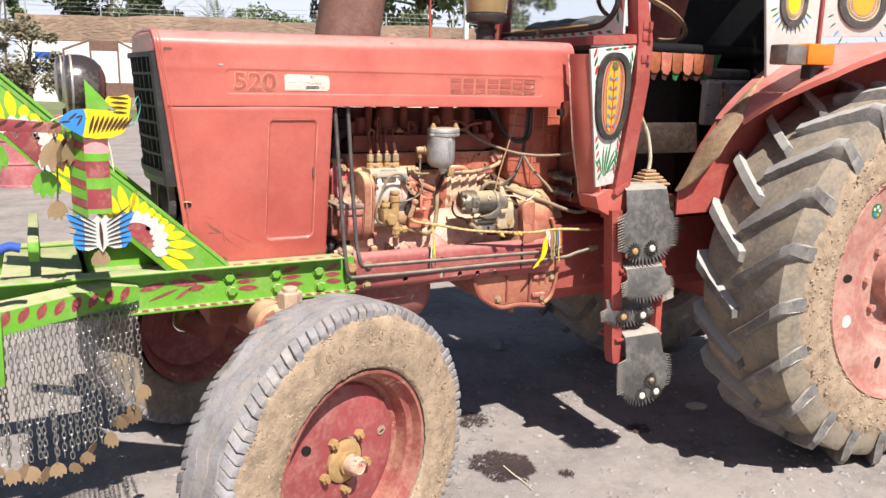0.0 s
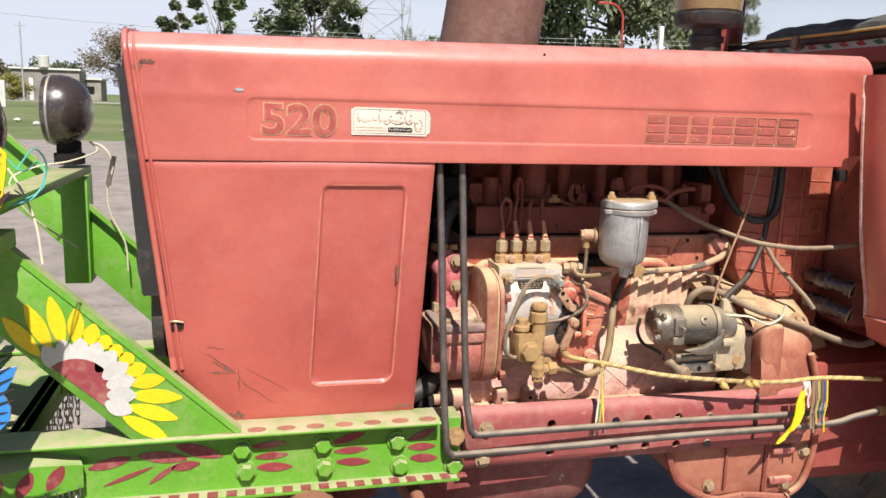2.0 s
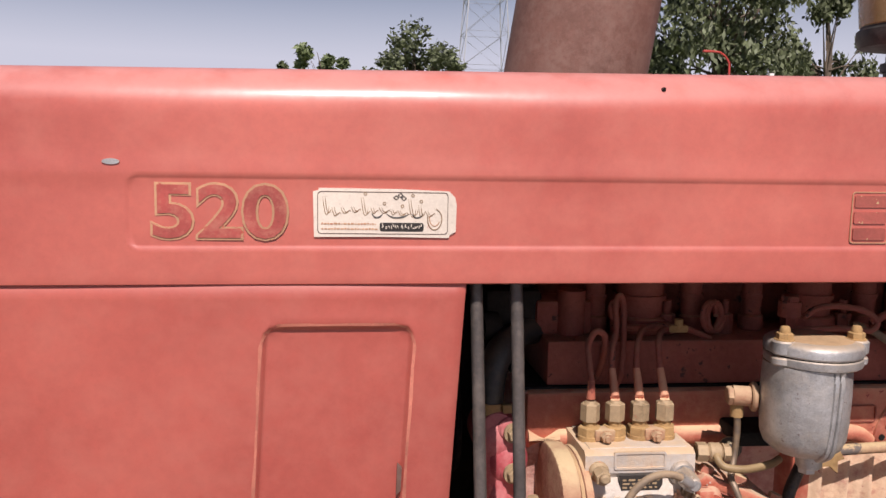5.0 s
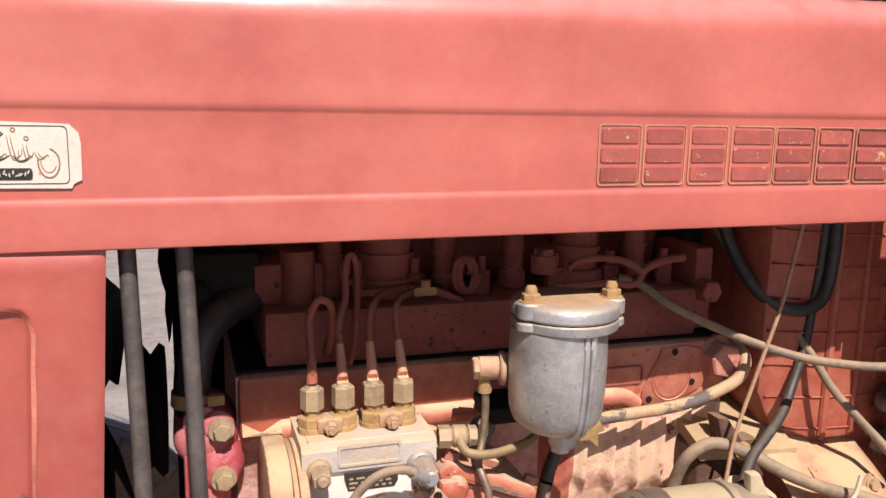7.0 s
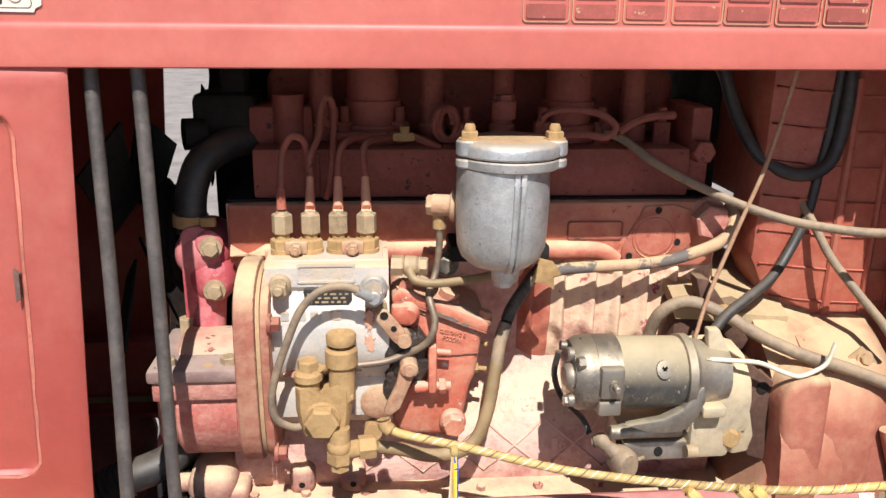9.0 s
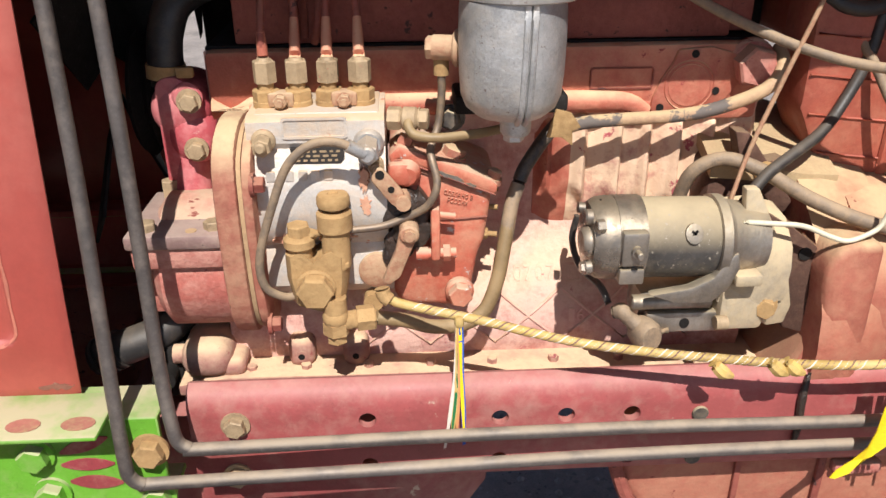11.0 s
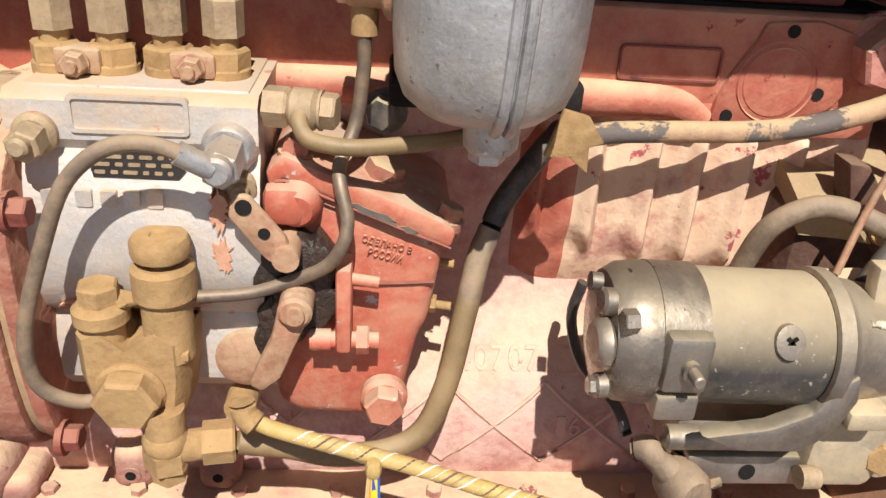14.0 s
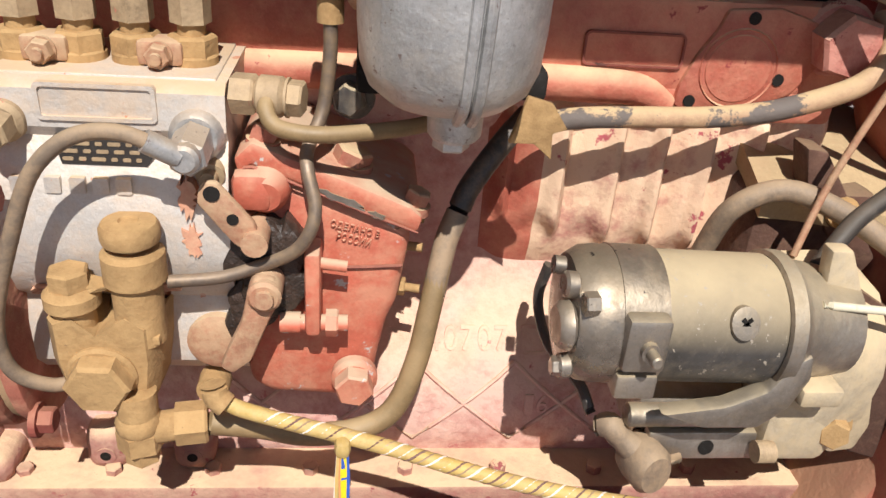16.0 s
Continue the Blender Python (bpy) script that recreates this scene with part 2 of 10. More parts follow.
M = {
    "hood": surf("faded_red_paint", (0.455, 0.082, 0.064), 0.38, vary=0.13, grain=90, blotch=2.6, bump=0.03, hue=(0.50, 0.125, 0.092), coat=0.5, topdust=((0.62, 0.32, 0.29), 0.5), speck=0.10, dust=((0.55, 0.18, 0.13), 0.14, 3.0)),
    "panelred": surf("deep_red_panel_paint", (0.36, 0.052, 0.040), 0.40, vary=0.13, grain=90, blotch=2.0, bump=0.03, hue=(0.43, 0.095, 0.070), coat=0.3, topdust=((0.60, 0.30, 0.27), 0.5), speck=0.12, dust=((0.47, 0.15, 0.11), 0.14, 3.0)),
    "red": surf("chassis_red_paint", (0.34, 0.055, 0.045), 0.5, vary=0.18, dust=((0.42, 0.17, 0.12), 0.22, 6.0), bump=0.15, chips=((0.05, 0.03, 0.02), 0.12, 14)),
    "rail": surf("pink_red_rail_paint", (0.30, 0.056, 0.056), 0.45, vary=0.2, dust=((0.46, 0.30, 0.23), 0.24, 5.0), bump=0.10, topdust=((0.46, 0.26, 0.21), 0.4), chips=((0.50, 0.36, 0.27), 0.16, 14)),
    "cast": surf("dusty_red_casting", (0.36, 0.080, 0.060), 0.7, vary=0.22, grain=160, blotch=7, bump=0.5, dust=((0.62, 0.34, 0.26), 0.45, 9.0), topdust=(TANL, 0.8), chips=((0.20, 0.045, 0.035), 0.40, 16)),
    "casttan": surf("red_casting_under_tan_dust", (0.34, 0.095, 0.062), 0.8, vary=0.22, grain=150, blotch=7, bump=0.5, dust=((0.50, 0.31, 0.185), 0.42, 6.0), topdust=((0.54, 0.40, 0.23), 1.0)),
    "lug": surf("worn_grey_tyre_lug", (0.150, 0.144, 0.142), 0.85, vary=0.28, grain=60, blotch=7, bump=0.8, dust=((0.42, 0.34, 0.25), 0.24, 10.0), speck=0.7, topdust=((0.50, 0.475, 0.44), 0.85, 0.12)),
    # deep red; on the cylinder head it carries the look of shade
    "castd": surf("brown_red_casting", (0.24, 0.055, 0.038), 0.7, vary=0.22, grain=150, blotch=8, bump=0.45, dust=((0.36, 0.12, 0.078), 0.32, 9.0), topdust=((0.42, 0.22, 0.13), 0.55), chips=((0.07, 0.025, 0.02), 0.40, 24)),
    # dusty casting whose pale pink has full sunlight put into the colour
    "castp": surf("pale_pink_dusty_lit_casting", (0.48, 0.18, 0.15), 0.8, vary=0.18, grain=170, blotch=9, bump=0.55, dust=((0.72, 0.50, 0.40), 0.62, 8.0), topdust=((0.62, 0.47, 0.30), 0.8), chips=((0.42, 0.15, 0.135), 0.26, 20)),
    "facered": surf("orange_red_face_under_dust", (0.43, 0.098, 0.060), 0.6, vary=0.2, grain=160, blotch=5, bump=0.4, dust=((0.64, 0.33, 0.20), 0.36, 5.0), topdust=((0.68, 0.46, 0.27), 0.9), chips=((0.28, 0.050, 0.042), 0.26, 20)),
    "levertan": surf("rusty_lever_under_tan_dust", (0.36, 0.15, 0.085), 0.65, vary=0.2, grain=150, blotch=30, bump=0.3, dust=((0.50, 0.36, 0.21), 0.5, 22.0), topdust=((0.52, 0.39, 0.24), 0.7)),
    "tankred": surf("orange_red_tank_paint", (0.37, 0.078, 0.047), 0.5, vary=0.2, grain=110, blotch=6, bump=0.25, dust=((0.50, 0.22, 0.13), 0.28, 6.0), chips=((0.20, 0.05, 0.035), 0.2, 20)),
    "fadedrim": surf("rubbed_pale_red_paint", (0.52, 0.17, 0.115), 0.45, vary=0.2, grain=90, blotch=14, bump=0.03, chips=((0.43, 0.09, 0.07), 0.40, 30)),
    "clutchred": surf("orange_red_housing_with_dust", (0.36, 0.095, 0.060), 0.7, vary=0.2, grain=130, blotch=5, bump=0.4, dust=((0.46, 0.24, 0.14), 0.4, 5.0), topdust=((0.50, 0.36, 0.20), 1.0), chips=((0.24, 0.06, 0.04), 0.2, 16)),
    "stcap": surf("oily_brown_grey_metal", (0.32, 0.28, 0.24), 0.22, metal=0.8, vary=0.35, grain=110, blotch=14, bump=0.15, dust=((0.27, 0.20, 0.13), 0.20, 14.0), topdust=((0.42, 0.33, 0.21), 0.5), chips=((0.06, 0.05, 0.042), 0.30, 30)),
    "wallpink": surf("peeling_pink_cream_wall", (0.44, 0.105, 0.105), 0.8, vary=0.2, grain=170, blotch=9, bump=0.35, dust=((0.80, 0.595, 0.385), 0.80, 9.0), topdust=((0.80, 0.63, 0.42), 0.9), chips=((0.42, 0.095, 0.105), 0.40, 12)),
    "tanpipe": surf("dusty_olive_fuel_pipe", (0.20, 0.13, 0.058), 0.45, vary=0.15, grain=140, blotch=20, bump=0.1, dust=((0.33, 0.215, 0.10), 0.32, 14.0), topdust=((0.44, 0.32, 0.17), 0.55)),
    "orange": surf("orange_red_governor_paint", (0.47, 0.090, 0.050), 0.55, vary=0.18, grain=120, bump=0.3, dust=((0.56, 0.30, 0.18), 0.46, 11.0), topdust=(TANL, 0.9), chips=((0.46, 0.42, 0.38), 0.42, 22)),
    "pinkpaint": surf("bright_pink_red_paint", (0.44, 0.052, 0.068), 0.45, vary=0.2, dust=((0.64, 0.29, 0.27), 0.38, 9.0), chips=((0.60, 0.42, 0.36), 0.2, 30)),
    "alu": surf("dull_aluminium", (0.60, 0.575, 0.545), 0.45, metal=0.4, vary=0.10, grain=180, blotch=14, bump=0.3, dust=((0.66, 0.46, 0.28), 0.46, 7.0), chips=((0.56, 0.25, 0.15), 0.36, 14), topdust=((0.62, 0.45, 0.28), 0.9)),
    "silver": surf("silver_painted_metal", (0.47, 0.465, 0.46), 0.38, metal=0.6, vary=0.22, grain=120, blotch=22, bump=0.35, speck=0.5, dust=((0.55, 0.47, 0.38), 0.22, 10.0), chips=((0.25, 0.20, 0.18), 0.36, 45), topdust=(TANL, 0.75)),
    "khaki": surf("dust_caked_brass", (0.34, 0.20, 0.080), 0.9, metal=0.0, vary=0.16, grain=140, blotch=25, bump=0.45, dust=((0.47, 0.30, 0.130), 0.50, 14.0), chips=((0.24, 0.15, 0.07), 0.22, 40)),
    "steel": surf("dusty_steel_bolt", (0.36, 0.255, 0.150), 0.6, metal=0.2, vary=0.25, grain=150, bump=0.3, dust=((0.50, 0.365, 0.215), 0.5, 40.0), chips=((0.42, 0.17, 0.11), 0.22, 50)),
    "dust": surf("tan_dust_on_metal", (0.45, 0.29, 0.155), 0.95, vary=0.2, grain=120, blotch=8, bump=0.3),
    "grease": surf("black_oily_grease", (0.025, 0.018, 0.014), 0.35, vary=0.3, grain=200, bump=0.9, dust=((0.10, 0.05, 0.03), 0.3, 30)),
    "stgrey": surf("dusty_dark_grey_paint", (0.040, 0.038, 0.038), 0.36, vary=0.25, grain=110, blotch=16, bump=0.25, dust=((0.30, 0.235, 0.16), 0.18, 12.0), topdust=((0.42, 0.33, 0.20), 1.0, 0.0), chips=((0.34, 0.29, 0.23), 0.40, 150)),
    "stalu": surf("dirty_starter_aluminium", (0.33, 0.295, 0.26), 0.30, metal=0.75, vary=0.3, grain=120, blotch=16, bump=0.2, dust=((0.33, 0.25, 0.16), 0.28, 14.0), topdust=((0.48, 0.39, 0.25), 0.75)),
    "rubber": surf("black_rubber_hose", (0.022, 0.021, 0.022), 0.42, vary=0.2, grain=120, bump=0.12, dust=((0.16, 0.12, 0.085), 0.16, 10.0), topdust=((0.20, 0.15, 0.10), 0.35)),
    "hose": surf("dusty_grey_brown_hose", (0.150, 0.112, 0.082), 0.55, vary=0.2, grain=120, bump=0.2, dust=((0.40, 0.27, 0.155), 0.42, 16.0), topdust=((0.42, 0.30, 0.18), 0.55)),
    "pipe": surf("grey_steel_pipe", (0.15, 0.115, 0.095), 0.38, metal=0.5, vary=0.2, grain=110, bump=0.08, dust=(TAN, 0.35, 12.0), topdust=(TANL, 0.4)),
    "rod": surf("bare_dark_steel_rod", (0.105, 0.09, 0.084), 0.42, metal=0.35, vary=0.3, grain=60, bump=0.2, dust=((0.24, 0.19, 0.155), 0.26, 14.0), topdust=((0.44, 0.35, 0.25), 0.8)),
    "black": surf("black_paint", (0.016, 0.015, 0.015), 0.5, vary=0.2, dust=((0.16, 0.14, 0.12), 0.12, 8.0), speck=0.1),
    # near-black: oily metal, and the shade painted into holes, windows and hollows
    "dark": surf("dark_metal_and_hole_shade", (0.018, 0.015, 0.013), 0.8, vary=0.3, grain=60, bump=0.2, spec=0.15),
    "green": surf("bright_green_enamel", (0.125, 0.37, 0.022), 0.40, vary=0.10, grain=40, bump=0.03, dust=((0.38, 0.40, 0.18), 0.2, 6.0), topdust=((0.46, 0.38, 0.25), 0.85)),
    "pinkdust": surf("dusty_pink_paint", (0.40, 0.20, 0.16), 0.7, vary=0.14, dust=(TANL, 0.5, 9.0)),
    "maroon": surf("maroon_paint", (0.27, 0.03, 0.045), 0.4, vary=0.14, dust=(TANL, 0.2, 9.0)),
    "yellow": surf("yellow_enamel", (0.80, 0.58, 0.01), 0.4, vary=0.08, bump=0.02),
    "white": surf("dusty_white_enamel", (0.62, 0.61, 0.58), 0.5, vary=0.12, bump=0.02, dust=((0.47, 0.42, 0.36), 0.42, 8.0)),
    "blue": surf("blue_enamel", (0.035, 0.22, 0.60), 0.4, vary=0.1, bump=0.02),
    "pinkp": surf("pale_pink_enamel", (0.72, 0.30, 0.30), 0.4, vary=0.1, bump=0.02),
    "orangep": surf("orange_enamel", (0.72, 0.24, 0.05), 0.4, vary=0.1, bump=0.02),
    "greend": surf("dark_green_enamel", (0.02, 0.16, 0.05), 0.4, vary=0.1, bump=0.02),
    "redp": surf("bright_red_enamel", (0.45, 0.03, 0.03), 0.4, vary=0.1, bump=0.02),
    "brownp": surf("brown_black_brush_paint", (0.06, 0.022, 0.015), 0.45, vary=0.1, bump=0.02),
    "tyre": surf("worn_dusty_tyre_rubber", (0.17, 0.150, 0.130), 0.88, vary=0.22, grain=70, blotch=6, bump=0.5, dust=((0.38, 0.30, 0.21), 0.55, 7.0), chips=((0.50, 0.37, 0.235), 0.36, 6)),
    "tread": surf("grey_worn_tyre_tread", (0.26, 0.248, 0.262), 0.85, vary=0.24, grain=60, blotch=9, bump=0.9, speck=0.6, dust=((0.44, 0.35, 0.26), 0.26, 9.0), chips=((0.14, 0.135, 0.14), 0.34, 30)),
    "mud": surf("dry_mud_on_tyre", (0.335, 0.245, 0.170), 0.95, vary=0.34, grain=110, blotch=16, bump=1.0, speck=0.9, dust=((0.44, 0.32, 0.21), 0.40, 14.0), chips=((0.19, 0.145, 0.11), 0.30, 30)),
    "rim": surf("dusty_maroon_rim_paint", (0.27, 0.040, 0.046), 0.5, vary=0.16, grain=60, bump=0.12, dust=((0.46, 0.25, 0.20), 0.28, 7.0), chips=((0.45, 0.30, 0.22), 0.10, 12)),
    # rear rims: paler than the front ones, sunlight put into the paint colour
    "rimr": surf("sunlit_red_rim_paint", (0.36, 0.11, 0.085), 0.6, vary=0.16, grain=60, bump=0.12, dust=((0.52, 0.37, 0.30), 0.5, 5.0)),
    "rust": surf("rusty_brown_muffler", (0.16, 0.075, 0.055), 0.75, metal=0.15, vary=0.2, grain=60, blotch=5, bump=0.3, dust=((0.24, 0.16, 0.13), 0.4, 9.0)),
    "glass_amber": surf("amber_plastic_bowl", (0.30, 0.215, 0.10), 0.25, vary=0.2, bump=0.02),
    "amber": surf("orange_lens_plastic", (0.75, 0.20, 0.01), 0.2, vary=0.1, grain=160, bump=0.2),
    "vinyl": surf("black_vinyl", (0.009, 0.009, 0.010), 0.72, vary=0.2, bump=0.1, speck=0.0, spec=0.12),
    "wood": surf("weathered_brown_wood", (0.24, 0.14, 0.07), 0.75, vary=0.25, grain=40, blotch=9, bump=0.4, dust=(TANL, 0.35, 9.0)),
    "rubberleaf": surf("dusty_black_rubber_flap", (0.050, 0.048, 0.048), 0.5, vary=0.2, grain=60, bump=0.25, dust=((0.28, 0.255, 0.23), 0.30, 5.0), topdust=((0.48, 0.43, 0.36), 0.9, 0.3)),
    "tin": surf("tarnished_tin_leaf", (0.42, 0.29, 0.17), 0.5, metal=0.4, vary=0.16, bump=0.1),
    "chain": surf("zinc_chain_steel", (0.32, 0.31, 0.29), 0.42, metal=0.7, vary=0.2, grain=200, bump=0.1),
    "decal": surf("worn_cream_sticker", (0.70, 0.61, 0.51), 0.5, vary=0.08, grain=120, bump=0.03, chips=((0.45, 0.13, 0.09), 0.14, 30)),
    "gold": surf("worn_gold_outline", (0.50, 0.27, 0.15), 0.5, vary=0.2, grain=120, bump=0.02, chips=((0.42, 0.09, 0.06), 0.46, 60)),
    "letter": surf("worn_dark_red_letter", (0.40, 0.062, 0.052), 0.5, vary=0.2, blotch=20, dust=((0.52, 0.22, 0.15), 0.3, 30.0), chips=((0.56, 0.30, 0.18), 0.2, 60)),
    "letterd": surf("peeled_dark_letter", (0.43, 0.095, 0.072), 0.55, vary=0.25, bump=0.02, chips=((0.52, 0.37, 0.19), 0.44, 38), dust=((0.22, 0.065, 0.045), 0.42, 34.0)),
    "print": surf("black_printing", (0.03, 0.025, 0.022), 0.5, vary=0.1, bump=0.0),
    "tape": surf("yellow_striped_rope", (0.52, 0.34, 0.09), 0.6, vary=0.22, grain=100, bump=0.2, dust=((0.56, 0.42, 0.22), 0.35, 16.0)),
    "bluecloth": surf("blue_cloth_strip", (0.03, 0.09, 0.40), 0.8, vary=0.15),
    "creamwire": surf("cream_wire_insulation", (0.66, 0.60, 0.44), 0.5, vary=0.1),
    "scuff": surf("bare_scuffed_metal", (0.22, 0.085, 0.058), 0.6, vary=0.3, grain=150, bump=0.2, chips=((0.30, 0.14, 0.10), 0.3, 60)),
    "leather": surf("orange_brown_leather_flap", (0.34, 0.095, 0.035), 0.6, vary=0.25, grain=60, blotch=20, bump=0.2),
    "oldpaint": surf("old_orange_paint", (0.58, 0.26, 0.16), 0.6, vary=0.2, grain=150, bump=0.2, dust=((0.62, 0.42, 0.27), 0.4, 30)),
    "hosepaint": surf("rubber_hose_with_peeling_paint", (0.40, 0.225, 0.135), 0.6, vary=0.2, grain=140, bump=0.3, dust=((0.52, 0.36, 0.20), 0.55, 16.0), topdust=((0.50, 0.37, 0.20), 0.8), chips=((0.13, 0.105, 0.09), 0.66, 9), speck=0.5),
    "gilt": surf("dull_gold_enamel", (0.52, 0.33, 0.03), 0.45, vary=0.12, bump=0.02),
    "paintwood": surf("orange_brown_enamel", (0.40, 0.17, 0.085), 0.5, vary=0.15, bump=0.02),
    "drum": surf("faded_maroon_drum_paint", (0.42, 0.09, 0.10), 0.5, vary=0.15, grain=20, blotch=3, bump=0.1, dust=((0.52, 0.34, 0.32), 0.35, 4.0)),
    "fadedmaroon": surf("faded_maroon_paint", (0.34, 0.11, 0.09), 0.5, vary=0.2, dust=((0.40, 0.36, 0.16), 0.35, 22.0)),
    "rimmud": surf("maroon_rim_under_tan_mud", (0.29, 0.048, 0.050), 0.6, vary=0.2, grain=60, bump=0.3, dust=((0.44, 0.27, 0.17), 0.42, 9.0), chips=((0.52, 0.36, 0.23), 0.45, 9)),
    "paledust": surf("pale_dust_on_steel", (0.50, 0.33, 0.225), 0.9, vary=0.2, grain=120, blotch=20, bump=0.4, dust=((0.60, 0.46, 0.34), 0.4, 14.0), chips=((0.30, 0.12, 0.09), 0.25, 40)),
    "toolgrey": surf("worn_grey_box_paint", (0.34, 0.325, 0.32), 0.55, vary=0.2, grain=80, blotch=9, bump=0.3, dust=((0.30, 0.24, 0.18), 0.3, 9.0), chips=((0.07, 0.05, 0.045), 0.48, 14)),
    "peel": surf("pale_paint_peeling_off_red", (0.50, 0.32, 0.25), 0.8, vary=0.2, grain=90, bump=0.5, dust=((0.55, 0.40, 0.27), 0.5, 30.0), chips=((0.42, 0.085, 0.085), 0.62, 24)),
    "footdust": surf("mauve_foot_under_tan_dust", (0.33, 0.125, 0.105), 0.8, vary=0.2, grain=170, blotch=9, bump=0.5, dust=((0.52, 0.345, 0.235), 0.50, 9.0), topdust=((0.62, 0.45, 0.27), 0.85), chips=((0.30, 0.085, 0.080), 0.30, 20)),
    "darkhose": surf("oily_dark_hose", (0.042, 0.035, 0.031), 0.4, vary=0.25, grain=140, bump=0.2, dust=((0.22, 0.15, 0.095), 0.34, 20.0)),
    "lampblack": surf("glossy_black_lamp_enamel", (0.030, 0.021, 0.021), 0.20, vary=0.2, grain=60, bump=0.05, dust=((0.30, 0.24, 0.20), 0.20, 9.0), coat=0.5),
    "dashcloth": surf("dark_grey_dusty_cloth", (0.085, 0.083, 0.085), 0.9, vary=0.25, grain=90, blotch=8, bump=0.4, dust=((0.26, 0.24, 0.22), 0.3, 7.0)),
    "nosedust": surf("cast_nose_under_tan_dust", (0.42, 0.345, 0.245), 0.6, metal=0.2, vary=0.22, grain=120, blotch=14, bump=0.3, dust=((0.56, 0.43, 0.255), 0.55, 12.0), topdust=((0.62, 0.48, 0.29), 0.9)),
    "mauve": surf("dusty_mauve_lid_paint", (0.21, 0.115, 0.105), 0.6, vary=0.22, grain=110, blotch=9, bump=0.3, dust=((0.40, 0.30, 0.23), 0.45, 9.0), topdust=((0.36, 0.265, 0.215), 0.6), chips=((0.10, 0.06, 0.055), 0.3, 22)),
    "belldust": surf("thick_tan_dust_on_housing", (0.42, 0.305, 0.165), 0.95, vary=0.14, grain=90, blotch=6, bump=0.25, dust=((0.38, 0.235, 0.13), 0.35, 5.0)),
    # much darker brown than the other castings, tan on its upper faces
    "pocketbrown": surf("very_dark_brown_casting", (0.085, 0.036, 0.022), 0.85, vary=0.25, grain=110, blotch=12, bump=0.6, dust=((0.26, 0.16, 0.09), 0.14, 12.0), topdust=((0.40, 0.285, 0.16), 0.6, 0.5)),
    "frill": surf("orange_cloth_strip", (0.62, 0.27, 0.10), 0.8, vary=0.15),
    "tealwire": surf("teal_wire_insulation", (0.10, 0.42, 0.36), 0.5, vary=0.1),
}


def glass_mat():
    m = bpy.data.materials.new("window_glass")
    m.use_nodes = True
    b = m.node_tree.nodes["Principled BSDF"]
    b.inputs["Base Color"].default_value = (0.9, 0.93, 0.93, 1)
    b.inputs["Roughness"].default_value = 0.05
    b.inputs["Transmission Weight"].default_value = 1.0
    b.inputs["IOR"].default_value = 1.1
    return m


M["glass"] = glass_mat()

# ---- building helpers ----
ORG = {}
SHARP = math.cos(radians(38))


def finish(bm, angle=True):
    bm.normal_update()
    for f in bm.faces:
        f.smooth = True
    if angle:
        for e in bm.edges:
            fs = e.link_faces
            e.smooth = len(fs) == 2 and fs[0].normal.dot(fs[1].normal) > SHARP


def part(name, bm, material, parent=None, label="", recentre=True):
    """Links a bmesh, given in world metres, as one mesh object under a thing or under a part."""
    if isinstance(bm, (list, tuple)):
        bm = merge(*bm)
    finish(bm)
    xs = [v.co for v in bm.verts]
    lo = Vector([min(c[i] for c in xs) for i in range(3)])
    hi = Vector([max(c[i] for c in xs) for i in range(3)])
    c = (lo + hi) / 2
    if parent is None:
        c.z = lo.z
    for v in bm.verts:
        v.co -= c
    me = bpy.data.meshes.new(name)
    bm.to_mesh(me)
    bm.free()
    me.materials.append(M[material] if isinstance(material, str) else material)
    ob = new(name, me)
    ORG[ob] = c
    if parent is not None:
        ob.parent = parent
        ob.location = c - ORG[parent]
    else:
        ob.location = c
    if label:
        ob["label"] = label
    return ob


def thing(name, place, label, category, group="", kind=""):
    ob = new(name)
    ob.location = place
    ORG[ob] = Vector(place)
    return tagged(ob, label, category, group, kind)


def merge(*bms):
    out = bms[0]
    for b in bms[1:]:
        me = bpy.data.meshes.new("tmp")
        b.to_mesh(me)
        b.free()
        out.from_mesh(me)
        bpy.data.meshes.remove(me)
    return out


def moved(bm, m):
    bmesh.ops.transform(bm, matrix=m, verts=bm.verts)
    return bm


def box(x0, x1, y0, y1, z0, z1, bevel=0.0, seg=2):
    bm = bmesh.new()
    bmesh.ops.create_cube(bm, size=1.0)
    for v in bm.verts:
        v.co = Vector(((x0 + x1) / 2 + v.co.x * (x1 - x0), (y0 + y1) / 2 + v.co.y * (y1 - y0), (z0 + z1) / 2 + v.co.z * (z1 - z0)))
    if bevel:
        bmesh.ops.bevel(bm, geom=bm.edges[:], offset=bevel, segments=seg, affect="EDGES", profile=0.5)
    return bm


def frame_of(d):
    d = Vector(d).normalized()
    up = Vector((0, 0, 1)) if abs(d.z) < 0.95 else Vector((0, 1, 0))
    a = d.cross(up).normalized()
    return a, a.cross(d).normalized(), d


